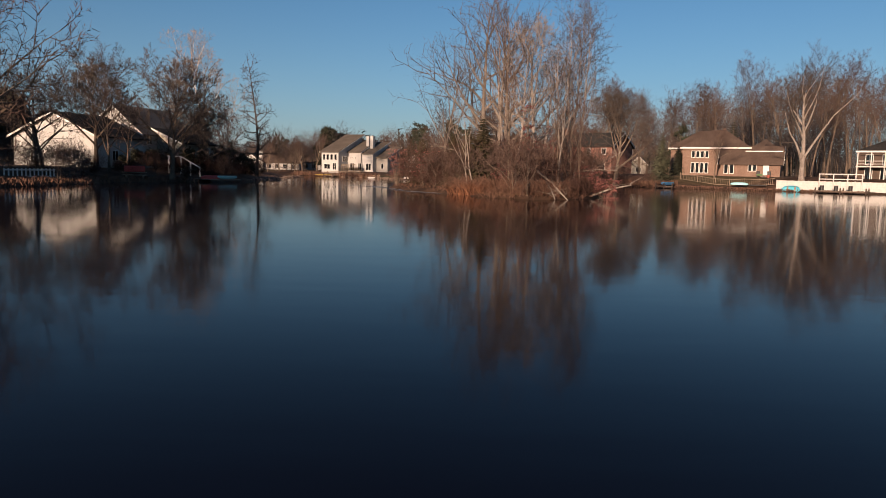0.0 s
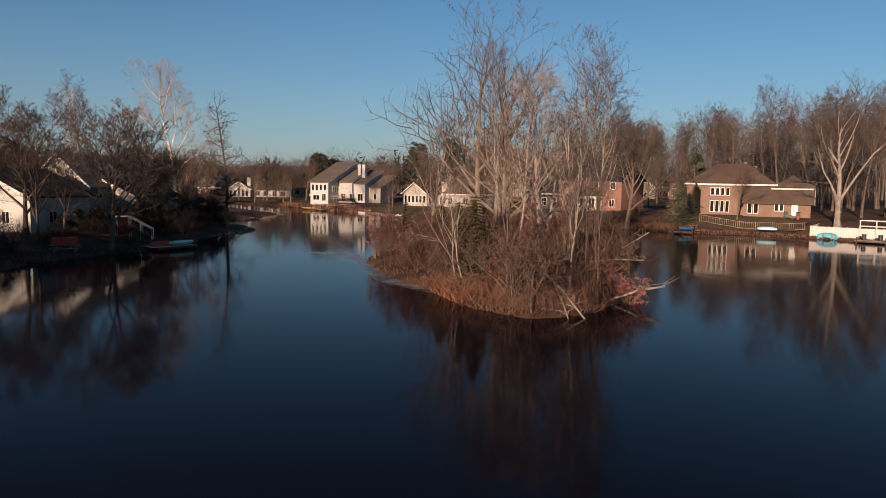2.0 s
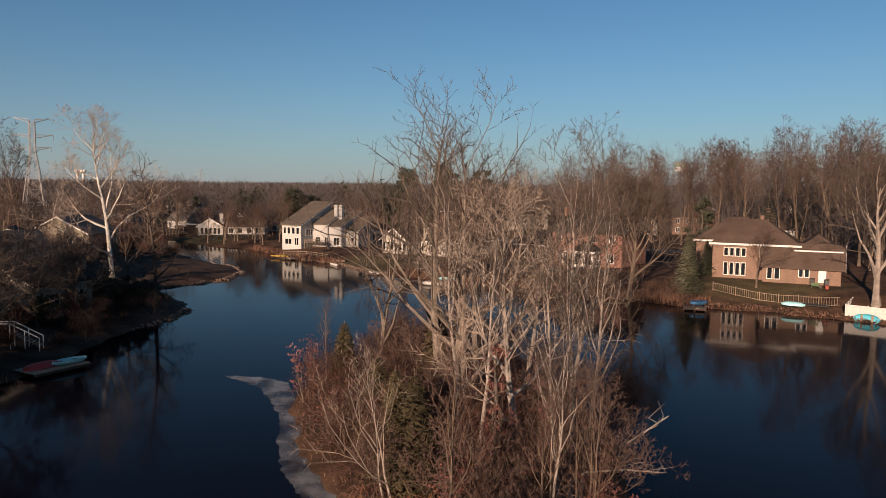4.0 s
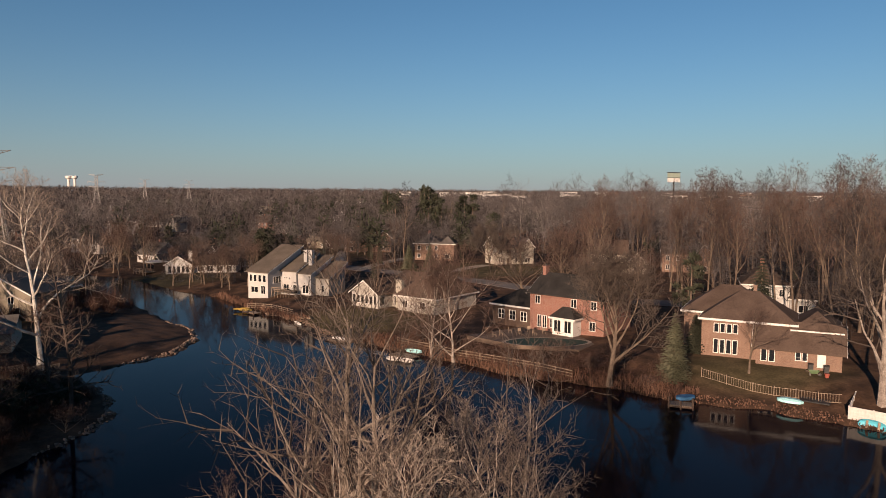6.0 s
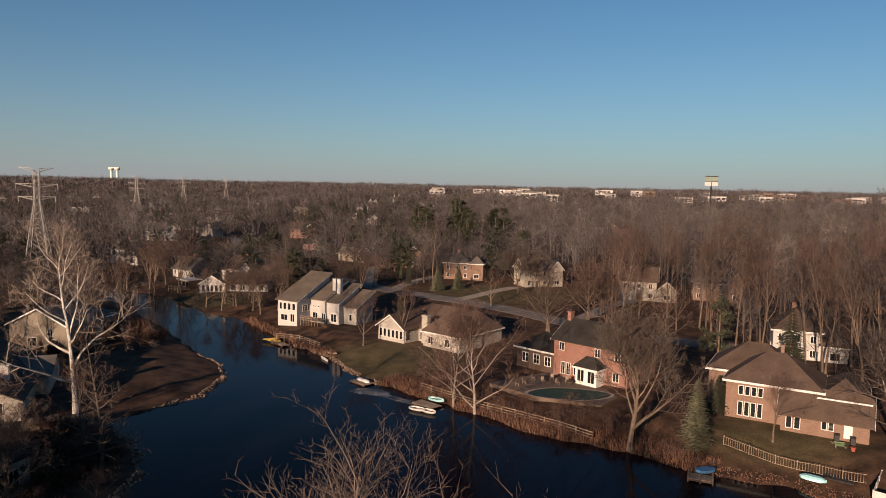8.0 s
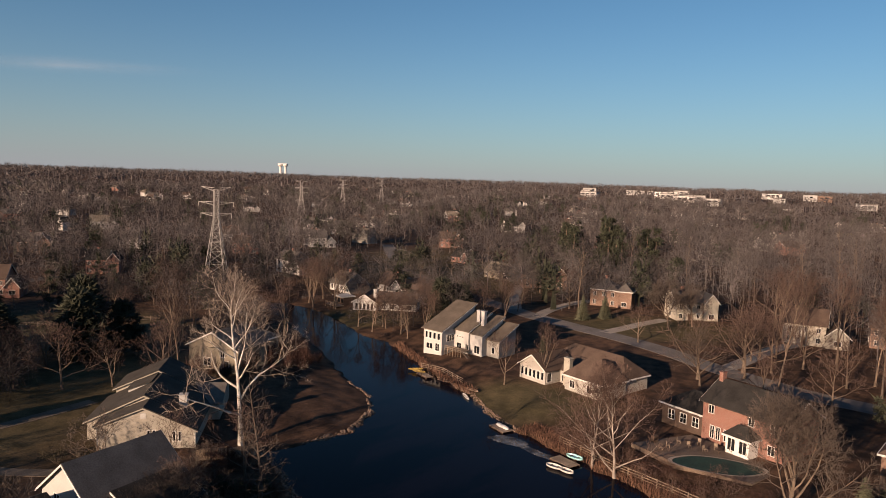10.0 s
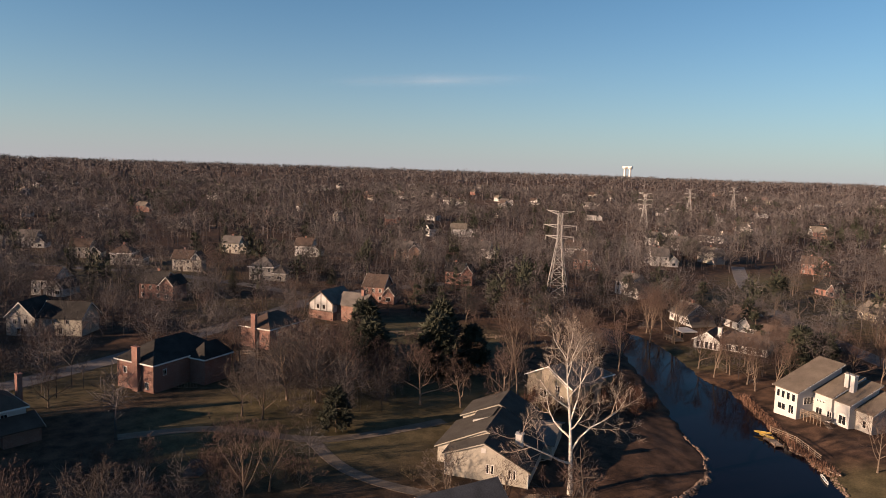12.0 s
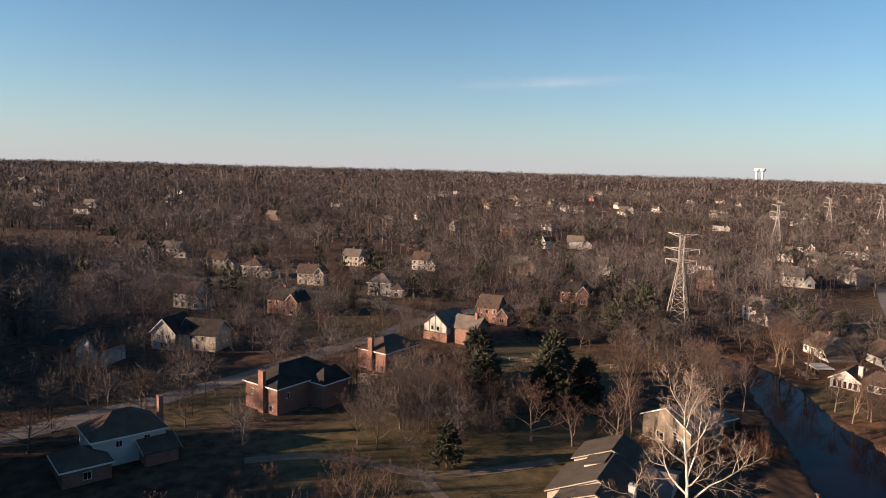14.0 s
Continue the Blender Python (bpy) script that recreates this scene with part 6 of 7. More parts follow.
# dark conifers added to stand in for the deep shade of these woods
for _k in range(34):
    _x, _y = _r.uniform(-250, -128), _r.uniform(196, 330)
    if open_to(_x, _y, 4) and all((_x - a - 5) ** 2 + (_y - b - 4) ** 2 > 100 for a, b in HOMES):
        conifer(700 + _k, _r.uniform(8, 14), _r.uniform(2.4, 4.2), NEEDLE, BARK, "dark evergreen added to deepen shade in the woods", _x, _y, _k % 3 > 0, "conifer", 0.6)


def wood_ok(x, y, margin=6):
    keep = land(x, y) > margin
    for cx, cy, cr in CLEAR:
        keep &= np.hypot(x - cx, y - cy) > cr
    for cx, cy in TRACKS:
        keep &= np.hypot(x - cx, y - cy) > 8
    for hx, hy in HOMES:
        keep &= np.hypot(x - hx - 5, y - hy - 4) > 7.5
    return keep


def far_woods():
    """Bare woods from the back gardens to the horizon, joined, with an unseen sector added for shade."""
    rs = np.random.RandomState(3)
    allv, allf, tints, base = [], [], [], 0
    # the 88 to 124 degree ring is out of view, added to shade the lawns
    for lo, hi, a0, a1, area, chips, tall, wide in ((118, 260, -37, 88, 46, 150, 14.5, 0.08), (260, 420, -37, 88, 54, 80, 16, 0.15), (60, 260, 88, 124, 36, 80, 15, 0.12), (420, 800, -37, 88, 100, 44, 17, 0.32),
                                                    (800, 1600, -37, 88, 240, 22, 17, 0.85), (1600, 3900, -37, 88, 1150, 11, 20, 2.2)):
        total = int(radians(a1 - a0) / 2 * (hi * hi - lo * lo) / area)
        r = np.sqrt(rs.uniform(lo * lo, hi * hi, total))
        a = np.radians(rs.uniform(a0, a1, total))
        x, y = -r * np.sin(a), 40 + r * np.cos(a)
        keep = wood_ok(x, y)
        if lo < 500:
            keep &= np.sin(x * 0.028 + 1.0) + np.sin(y * 0.033 + x * 0.01) > -0.95
        else:
            keep &= np.sin(x * 0.013) + np.sin(y * 0.017 + x * 0.004) > -1.35
        if lo < 200:
            keep &= ~((x > -32) & (x < 62) & (y < 265))
        x, y = x[keep], y[keep]
        n = len(x)
        east = (x > 30) & (lo < 400)
        stand = 0.5 + 0.25 * np.sin(x * 0.021 + 2.0 * np.sin(y * 0.011)) + 0.25 * np.sin(y * 0.027 + 1.5 * np.sin(x * 0.009))
        h = tall * rs.uniform(0.5, 1.2, n) * (0.8 + 0.4 * stand) * np.where(east, 1.6, 1.0)
        spread = np.sqrt(area) * 0.62 * rs.uniform(0.6, 1.35, n) * (h / (tall * np.where(east, 1.6, 1.0))) ** 0.5
        v, f = domes(rs, x, y, h, spread, chips, wide)
        tints.append(np.repeat(np.clip(0.45 * stand + 0.75 * rs.beta(1.3, 1.6, n) - 0.1, 0, 1), chips * 3))
        allv.append(v)
        allf.append(f + base)
        base += len(v)
    soup("far_woods", np.concatenate(allv), np.concatenate(allf), (FAR_WOOD,), None, "wide brown bare winter woods reaching the horizon", np.concatenate(tints))


def brush(name, x, y, lo, hi, wide, chips, thick, mat, label, seed):
    rs = np.random.RandomState(seed)
    n = len(x)
    v, f = domes(rs, x, y, rs.uniform(lo, hi, n), wide * rs.uniform(0.7, 1.3, n), chips, thick, 0.0)
    soup(name, v, f, (mat,), None, label, np.repeat(rs.uniform(0.1, 0.9, n), chips * 3))


def thicket(name, x, y, lo, hi, wide, blades, thick, mat, label, seed):
    rs = np.random.RandomState(seed)
    n = len(x)
    v, f = crowns(rs, x, y, rs.uniform(lo, hi, n), wide * rs.uniform(0.7, 1.3, n), blades, thick, 0.3)
    soup(name, v, f, (mat,), None, label, np.repeat(rs.uniform(0.0, 0.7, n), blades * 4))


_s0, _s1 = np.random.RandomState(14), np.random.RandomState(44)
_x, _y = _s0.normal(-107, 9, 60), _s0.normal(133, 7, 60)
brush("thicket", _x, _y, 6, 14, 2.8, 330, 0.05, FAR_WOOD, "dense reddish brown crowns of a tree group on the lawn", 26)
_q = np.array([on_island(0.8) for _ in range(110)])
_q = _q[np.hypot(_q[:, 0] - 2.5, _q[:, 1] - 60.5) > 2.2]
brush("thicket", _q[:, 0], _q[:, 1], 1.4, 5.6, 1.6, 420, 0.02, THICKET, "dense tangle of reddish brown twigs on the island", 21)
_s = np.random.RandomState(9)
_x, _y = _s.uniform(-47, -31, 260), _s.uniform(62, 130, 260)
_k = (land(_x, _y) > 1.5) & ~((_x < -42) & (_y < 120)) & ~((_y < 92) & (_s.uniform(0, 1, 260) < 0.6))
thicket("thicket", _x[_k], _y[_k], 1.2, 3.6, 1.8, 130, 0.04, THICKET, "dark dense brush along the shaded west bank", 22)
_x, _y = _s.uniform(-74, -54, 90), _s.uniform(150, 190, 90)
_k = (land(_x, _y) > 2.5) & (np.hypot(_x + 44, _y - 156) > 19)
thicket("thicket", _x[_k], _y[_k], 2.5, 7.0, 2.2, 120, 0.05, THICKET, "bare brown brush between the west bank houses", 23)
_x, _y = _s1.uniform(12, 36, 60), _s1.uniform(134, 148, 60)
_k = (land(_x, _y) > 3.5) & (np.hypot((_x - 26) / 7.6, (_y - 147.2) / 4.2) > 1) & (_y < 152 - 0.3 * _x)
brush("thicket", _x[_k], _y[_k], 0.8, 1.9, 1.2, 160, 0.03, THICKET, "reddish brush between the fence and the pool", 29)
_x, _y = _s.uniform(-4, 44, 420), _s.uniform(126, 158, 420)
_k = (land(_x, _y) > 0.6) & (land(_x, _y) < 6)
brush("thicket", _x[_k], _y[_k], 0.9, 2.6, 1.3, 200, 0.022, THICKET, "low reddish brush on the east bank", 24)
_x, _y = _s1.uniform(-88, -69, 46), _s1.uniform(56, 86, 46)
brush("thicket", _x, _y, 5, 11, 2.6, 240, 0.06, FAR_WOOD, "dense dark bare trees beside the white houses", 27)
_x, _y = _s1.uniform(-50, -38, 14), _s1.uniform(60, 84, 14)
_k = land(_x, _y) > 3
brush("thicket", _x[_k], _y[_k], 2, 4, 1.8, 200, 0.045, FAR_WOOD, "dense dark bare trees along the west shore", 28)
_x, _y = _s1.uniform(-104, -44, 90), _s1.uniform(214, 266, 90)
_k = (land(_x, _y) > 2.0) & (land(_x, _y) < 16)
brush("thicket", _x[_k], _y[_k], 1.2, 3.6, 1.7, 120, 0.045, FAR_WOOD, "tangled bare brush along the channel", 30)
far_woods()
# tall woods added out of view to the south-west, to shade the western gardens
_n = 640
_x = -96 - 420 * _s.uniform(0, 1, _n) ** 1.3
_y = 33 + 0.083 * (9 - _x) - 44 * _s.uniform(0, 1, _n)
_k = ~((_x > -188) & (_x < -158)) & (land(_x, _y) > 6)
thicket("shade_woods", _x[_k], _y[_k], np.where(_x < -190, 22, np.where(_x < -108, 20, 14))[_k], np.where(_x < -190, 30, np.where(_x < -108, 26, 19))[_k], 4.2, 80, 0.42, FAR_WOOD, "unseen bare woods added to shade the western gardens", 25)


def far_evergreens():
    """Dark evergreens standing singly and in clumps among the far woods, joined."""
    rs = np.random.RandomState(8)
    r, a = rs.uniform(230, 1500, 330), np.radians(rs.uniform(-34, 86, 330))
    r, a = np.repeat(r, 3) + rs.normal(0, 7, 990), np.repeat(a, 3) + rs.normal(0, 0.01, 990)
    x, y = -r * np.sin(a), 40 + r * np.cos(a)
    k = wood_ok(x, y)
    x, y = x[k], y[k]
    v, f = domes(rs, x, y, rs.uniform(11, 18, len(x)), rs.uniform(2.6, 4.4, len(x)), 80, 0.8, 0.1)
    soup("far_evergreens", v, f, (NEEDLE,), None, "dark green evergreens scattered through the far woods")


far_evergreens()


# ---- the banks: walls, fences, docks and boats ----
def walled(name, pts, spacing, label, category, build):
    """A fence or wall along points; build(thing, a, b, first, last) makes each bay."""
    c = Vector(pts[0])
    ob = thing(name, c.x, c.y, 0, 0.0, label, category)
    for a, b in zip(pts, pts[1:]):
        a, b = Vector(a), Vector(b)
        n = max(1, round((b - a).length / spacing))
        for k in range(n):
            build(ob, a.lerp(b, k / n) - c, a.lerp(b, (k + 1) / n) - c, c)
    return ob


def oriented(a, b):
    d = b - a
    return pose(a.x, a.y, 0, 0, 0, math.degrees(math.atan2(d.y, d.x))), d.length


def white_bay(ob, a, b, c):
    m, n = oriented(a, b)
    bm = bmesh.new()
    slab(bm, 0.06, n - 0.06, -0.03, 0.03, -0.6, 1.72)
    slab(bm, 0.06, n - 0.06, -0.05, 0.05, 1.72, 1.84)
    part("panel", bm, VINYL, ob).matrix_basis = m
    bm = bmesh.new()
    slab(bm, -0.08, 0.08, -0.08, 0.08, -0.8, 1.92, 0.02)
    part("post", bm, VINYL, ob).matrix_basis = m


def rail_bay(ob, a, b, c):
    z0, z1 = gz(a.x + c.x, a.y + c.y), gz(b.x + c.x, b.y + c.y)
    bm = bmesh.new()
    bar(bm, (a.x, a.y, z0 - 0.4), (a.x, a.y, z0 + 1.35), 0.09, 6)
    part("post", bm, PLANK, ob)
    for h in (0.4, 0.8, 1.2):
        bm = bmesh.new()
        bar(bm, (a.x, a.y, z0 + h), (b.x, b.y, z1 + h + 0.02), 0.065, 5)
        part("rail", bm, PLANK, ob)


def picket_bay(ob, a, b, c):
    z0, z1 = gz(a.x + c.x, a.y + c.y), gz(b.x + c.x, b.y + c.y)
    bm = bmesh.new()
    bar(bm, (a.x, a.y, z0 - 0.3), (a.x, a.y, z0 + 1.3), 0.05, 6)
    part("post", bm, PLANK, ob)
    for h in (0.12, 1.12):
        bm = bmesh.new()
        bar(bm, (a.x, a.y, z0 + h), (b.x, b.y, z1 + h), 0.035, 4)
        part("rail", bm, PLANK, ob)
    n = int((b - a).length / 0.28)
    for k in range(1, n):
        p, z = a.lerp(b, k / n), z0 + (z1 - z0) * k / n
        bm = bmesh.new()
        bar(bm, (p.x, p.y, z + 0.05), (p.x, p.y, z + 1.18), 0.022, 4)
        part("picket", bm, PLANK, ob)


def plank_bay(ob, a, b, c):
    m, n = oriented(a, b)
    z = gz(a.x + c.x, a.y + c.y)
    for k in range(int(n / 0.3)):
        bm = bmesh.new()
        slab(bm, 0.3 * k + 0.01, 0.3 * k + 0.28, -0.02, 0.02, z - 0.1, z + 1.7)
        part("board", bm, PLANK, ob).matrix_basis = m


walled("white_wall", [(59.5, 121), (55.2, 115.2), (60.5, 110.2), (67, 104.8), (76, 97)], 2.4, "white vinyl retaining wall along the pond edge", "wall", white_bay)
walled("picket_fence", [(43.5, 128.5), (48.5, 124.5), (56.5, 118.8)], 2.6, "pale low picket fence across the lawn", "fence", picket_bay)
walled("rail_fence", [(2, 153), (11, 144.6), (19, 138.6), (27, 131.8)], 2.6, "weathered three-rail wooden fence on the bank", "fence", rail_bay)
walled("rail_fence", [(-33, 190), (-27, 186.5), (-21, 180)], 2.4, "weathered wooden rail fence by the channel", "fence", rail_bay)
walled("rail_fence", [(-146, 135), (-138, 142), (-136, 150)], 2.6, "pale rail fence beside the brick house", "fence", rail_bay)
walled("rail_fence", [(-140, 178), (-131, 187), (-114, 205)], 2.8, "pale rail fence across the lawn", "fence", rail_bay)
walled("plank_fence", [(-48.3, 124.6), (-45, 128), (-42.5, 132)], 2.6, "brown plank fence beside the grey house", "fence", plank_bay)


def dock(x, y, rot, w, d, label, posts=True, top=0.42):
    ob = thing("dock", x, y, rot, 0.0, label, "dock")
    n = int(w / 0.3)
    for k in range(n):
        bm = bmesh.new()
        slab(bm, -w / 2 + k * w / n + 0.01, -w / 2 + (k + 1) * w / n - 0.01, -d / 2, d / 2, top - 0.06, top)
        part("plank", bm, PLANK, ob)
    for s in (-1, 1):
        bm = bmesh.new()
        slab(bm, -w / 2, w / 2, s * d / 2 - 0.06, s * d / 2 + 0.06, top - 0.26, top - 0.06)
        part("beam", bm, TIMBER, ob)
        if posts:
            for q in (-0.46, 0, 0.46):
                bm = bmesh.new()
                bar(bm, (q * w, s * (d / 2 + 0.1), -2.2), (q * w, s * (d / 2 + 0.1), top + 0.5), 0.1, 8)
                part("post", bm, TIMBER, ob)
    return ob


def boat(x, y, z, rot, length, wide, mat, label, tip=0.0, open_top=True, tall=0.45, name="boat"):
    """A small open hull with a rim and a thwart; tip turns it over sideways."""
    ob = new(name)
    ob.matrix_basis = pose(x, y, z, tip, 0, rot)
    tagged(ob, label, "boat")
    v, f, n = [], [], 14
    for k in range(n + 1):
        t = -1 + 2 * k / n
        w = wide / 2 * (1 - abs(t) ** 2.6) ** 0.6 + 0.02
        keel = tall * 0.12 + tall * 0.5 * abs(t) ** 4
        for a, b in ((-1, tall), (-0.86, tall * 0.5), (-0.45, keel), (0.45, keel), (0.86, tall * 0.5), (1, tall)):
            v.append((t * length / 2, a * w, b - tall * 0.12))
        if k:
            o = 6 * k
            f += [(o - 6 + j, o - 5 + j, o + 1 + j, o + j) for j in range(5)]
            if not open_top:
                f.append((o - 6, o, o + 5, o - 1))
    hull = raw("hull", v, f, mat, ob)
    sol = hull.modifiers.new("shell", "SOLIDIFY")
    sol.thickness = 0.04
    for q in (-0.2, 0.2):
        bm = bmesh.new()
        slab(bm, q * length - 0.12, q * length + 0.12, -wide * 0.44, wide * 0.44, tall * 0.55, tall * 0.6)
        part("seat", bm, PLANK, ob)
    return ob


# east bank
boat(56.6, 112.9, 0.3, -44, 2.9, 1.2, CYAN, "cyan rowing boat leaning on the white wall", 70, True, 0.6)
boat(50.9, 119.9, 1.35, -36, 2.9, 1.4, PALE_CYAN, "pale cyan boat turned over on the bank", 180, True, 0.5)
dock(38.0, 120.6, -20, 3.0, 1.8, "small wooden dock with posts at the bank")
boat(38.9, 121.6, 0.55, 15, 2.6, 1.3, BLUE, "small boat under a blue tarpaulin", 0, False, 0.6)
dock(61.0, 106.2, -40, 7.5, 2.4, "dark wooden dock in front of the white wall")
RAIL = thing("dock_railing", 62.0, 108.5, -40, 0.45, "white dock railing above the wall", "railing")
for _k in range(4):
    _bm = bmesh.new()
    slab(_bm, -3.0 + 2 * _k - 0.07, -3.0 + 2 * _k + 0.07, -0.07, 0.07, 0, 2.6)
    part("post", _bm, VINYL, RAIL)
for _z in (1.7, 2.5):
    _bm = bmesh.new()
    slab(_bm, -3.1, 3.1, -0.05, 0.05, _z, _z + 0.14)
    part("rail", _bm, VINYL, RAIL)
for _k in range(3):
    _b = thing("barrel", 58.8 + 1.5 * _k, 107.9 - 1.3 * _k, 0, 0.43, "dark plastic barrel on the dock", "barrel")
    _bm = bmesh.new()
    bar(_bm, (0, 0, 0), (0, 0, 0.8), 0.3, 12, 0.3)
    bar(_bm, (0, 0, 0.38), (0, 0, 0.44), 0.32, 12)
    part("drum", _bm, BLACK, _b)
TARP = thing("tarpaulin", 54.2, 120.4, -36, None, "dark flat tarpaulin lying on the bank", "tarpaulin")
_bm = bmesh.new()
slab(_bm, -1.7, 1.7, -0.9, 0.9, 0.02, 0.22, 0.06)
part("sheet", _bm, BLACK, TARP)
# wheelbarrow and tub standing on the lawn by the bins
BARROW_GREEN = mottled("green_enamel", (0.06, 0.1, 0.045), (0.1, 0.15, 0.075), 0.6, 0.5, 6, 0.05)
TUB_RED = mottled("red_plastic", (0.2, 0.05, 0.035), (0.3, 0.085, 0.06), 0.6, 0.5, 6, 0.05)
_w = thing("wheelbarrow", 57.5, 126.9, -20, None, "green metal wheelbarrow standing on the lawn", "wheelbarrow")
_bm = bmesh.new()
_lo = [_bm.verts.new(c) for c in ((-0.35, -0.25, 0.3), (0.35, -0.25, 0.3), (0.35, 0.25, 0.3), (-0.35, 0.25, 0.3))]
_up = [_bm.verts.new(c) for c in ((-0.6, -0.38, 0.66), (0.65, -0.38, 0.7), (0.65, 0.38, 0.7), (-0.6, 0.38, 0.66))]
_bm.faces.new(_lo[::-1])
for _k in range(4):
    _bm.faces.new((_lo[_k], _lo[(_k + 1) % 4], _up[(_k + 1) % 4], _up[_k]))
part("tray", _bm, BARROW_GREEN, _w)
_bm = bmesh.new()
bar(_bm, (0.72, -0.06, 0.2), (0.72, 0.06, 0.2), 0.2, 14)
part("wheel", _bm, BLACK, _w)
for _s in (-0.22, 0.22):
    _bm = bmesh.new()
    bar(_bm, (-1.0, _s * 1.3, 0.62), (0.72, _s * 0.4, 0.22), 0.025, 6)
    part("handle", _bm, PLANK, _w)
    _bm = bmesh.new()
    bar(_bm, (-0.4, _s, 0.4), (-0.4, _s, 0.0), 0.02, 6)
    part("leg", _bm, STEEL, _w)
_w = thing("tub", 58.7, 125.9, 0, None, "red plastic garden tub on the lawn", "tub")
_bm = bmesh.new()
bar(_bm, (0, 0, 0), (0, 0, 0.5), 0.22, 14, 0.32)
part("body", _bm, TUB_RED, _w)
_bm = bmesh.new()
bar(_bm, (0, 0, 0.48), (0, 0, 0.53), 0.34, 14)
part("rim", _bm, TUB_RED, _w)
for _x, _y in ((58.1, 128.7), (59.6, 127.6)):
    _b = thing("wheelie_bin", _x, _y, -28, None, "black wheeled bin beside the white door", "bin")
    _bm = bmesh.new()
    slab(_bm, -0.3, 0.3, -0.35, 0.35, 0.1, 1.0, 0.04)
    part("body", _bm, BLACK, _b)
    _bm = bmesh.new()
    slab(_bm, -0.33, 0.33, -0.4, 0.38, 1.0, 1.08, 0.03)
    part("lid", _bm, BLACK, _b)
    for _s in (-0.28, 0.28):
        _bm = bmesh.new()
        bar(_bm, (_s - 0.03, 0.3, 0.12), (_s + 0.03, 0.3, 0.12), 0.12, 10)
        part("wheel", _bm, BLACK, _b)


# pool and patio
def flat(name, pts, lift, mat, label, category, kind="structure", thick=0.12, z=None):
    bm = bmesh.new()
    zz = max(gz(*p) for p in pts) + lift if z is None else z
    top = [bm.verts.new((x, y, zz)) for x, y in pts]
    low = [bm.verts.new((x, y, zz - thick)) for x, y in pts]
    bm.faces.new(top)
    bm.faces.new(low[::-1])
    for k in range(len(pts)):
        j = (k + 1) % len(pts)
        bm.faces.new((low[k], low[j], top[j], top[k]))
    bmesh.ops.recalc_face_normals(bm, faces=bm.faces[:])
    return tagged(part(name, bm, mat), label, category, kind=kind)


flat("patio", [(13.5, 152.5), (20, 146), (30, 142), (34.5, 147.5), (31, 153), (23.5, 160)], 0.03, PATIO, "brown stone pool patio", "patio", thick=0.9, z=2.12)
POOL = thing("pool", 26, 147.2, -4, 2.12, "oval swimming pool under a dark green cover", "pool")
_bm = bmesh.new()
_r1 = [_bm.verts.new((6.4 * math.cos(a) * (1 + 0.12 * math.sin(2 * a)), 3.1 * math.sin(a), 0.05)) for a in np.linspace(0, 6.283, 29)[:-1]]
_r2 = [_bm.verts.new((v.co.x, v.co.y, 0.01)) for v in _r1]
_bm.faces.new(_r1)
for _k in range(28):
    _bm.faces.new((_r2[_k], _r2[(_k + 1) % 28], _r1[(_k + 1) % 28], _r1[_k]))
part("cover", _bm, COVER, POOL)
_bm = bmesh.new()
for _k in range(28):
    _a, _c = 6.283 * _k / 28, 6.283 * (_k + 1) / 28
    _q = [(s * math.cos(t) * (1 + 0.12 * math.sin(2 * t)), s / 6.4 * 3.1 * math.sin(t)) for s, t in ((6.4, _a), (6.4, _c), (7.0, _c), (7.0, _a))]
    _bm.faces.new([_bm.verts.new((*p, 0.09)) for p in _q])
part("coping", _bm, CONCRETE, POOL)


def garden_chair(mat, label):
    ob = new("garden_chair")
    tagged(ob, label, "chair", "chairs on the patio")
    bm = bmesh.new()
    slab(bm, -0.27, 0.27, -0.27, 0.27, 0.4, 0.46, 0.02)
    part("seat", bm, mat, ob)
    bm = bmesh.new()
    slab(bm, -0.27, 0.27, 0.25, 0.31, 0.46, 1.0, 0.02)
    part("backrest", bm, mat, ob)
    for a in (-0.24, 0.24):
        for b in (-0.24, 0.26):
            bm = bmesh.new()
            bar(bm, (a, b, 0), (a, b, 0.4), 0.025, 6)
            part("leg", bm, mat, ob)
    return ob


CHAIR = garden_chair(PLANK, "weathered wooden garden chair on the pool patio")
CHAIR.matrix_basis = pose(22.5, 153.5, 2.12, 0, 0, 20)
_r = random.Random(8)
for _x, _y in ((21, 155), (24.2, 155.4), (24.8, 152.6), (30.2, 152.2), (28.8, 153.2), (19.2, 152.4), (26.6, 154), (18, 151)):
    copy_thing(CHAIR, pose(_x, _y, 2.12, 0, 0, _r.uniform(0, 360)))
for _x, _y in ((22.4, 154.8), (26.8, 152.2)):
    _t = thing("garden_table", _x, _y, 30, 2.12, "round dark garden table on the patio", "table")
    _bm = bmesh.new()
    bar(_bm, (0, 0, 0.7), (0, 0, 0.75), 0.6, 16)
    part("tabletop", _bm, TIMBER, _t)
    _bm = bmesh.new()
    bar(_bm, (0, 0, 0), (0, 0, 0.7), 0.05, 8)
    part("pedestal", _bm, TIMBER, _t)
_g = thing("grill", 17.2, 154.5, 40, 2.12, "barbecue grill under a dark cover", "grill")
_bm = bmesh.new()
slab(_bm, -0.6, 0.6, -0.35, 0.35, 0.05, 1.1, 0.12)
part("cover", _bm, TIMBER, _g)

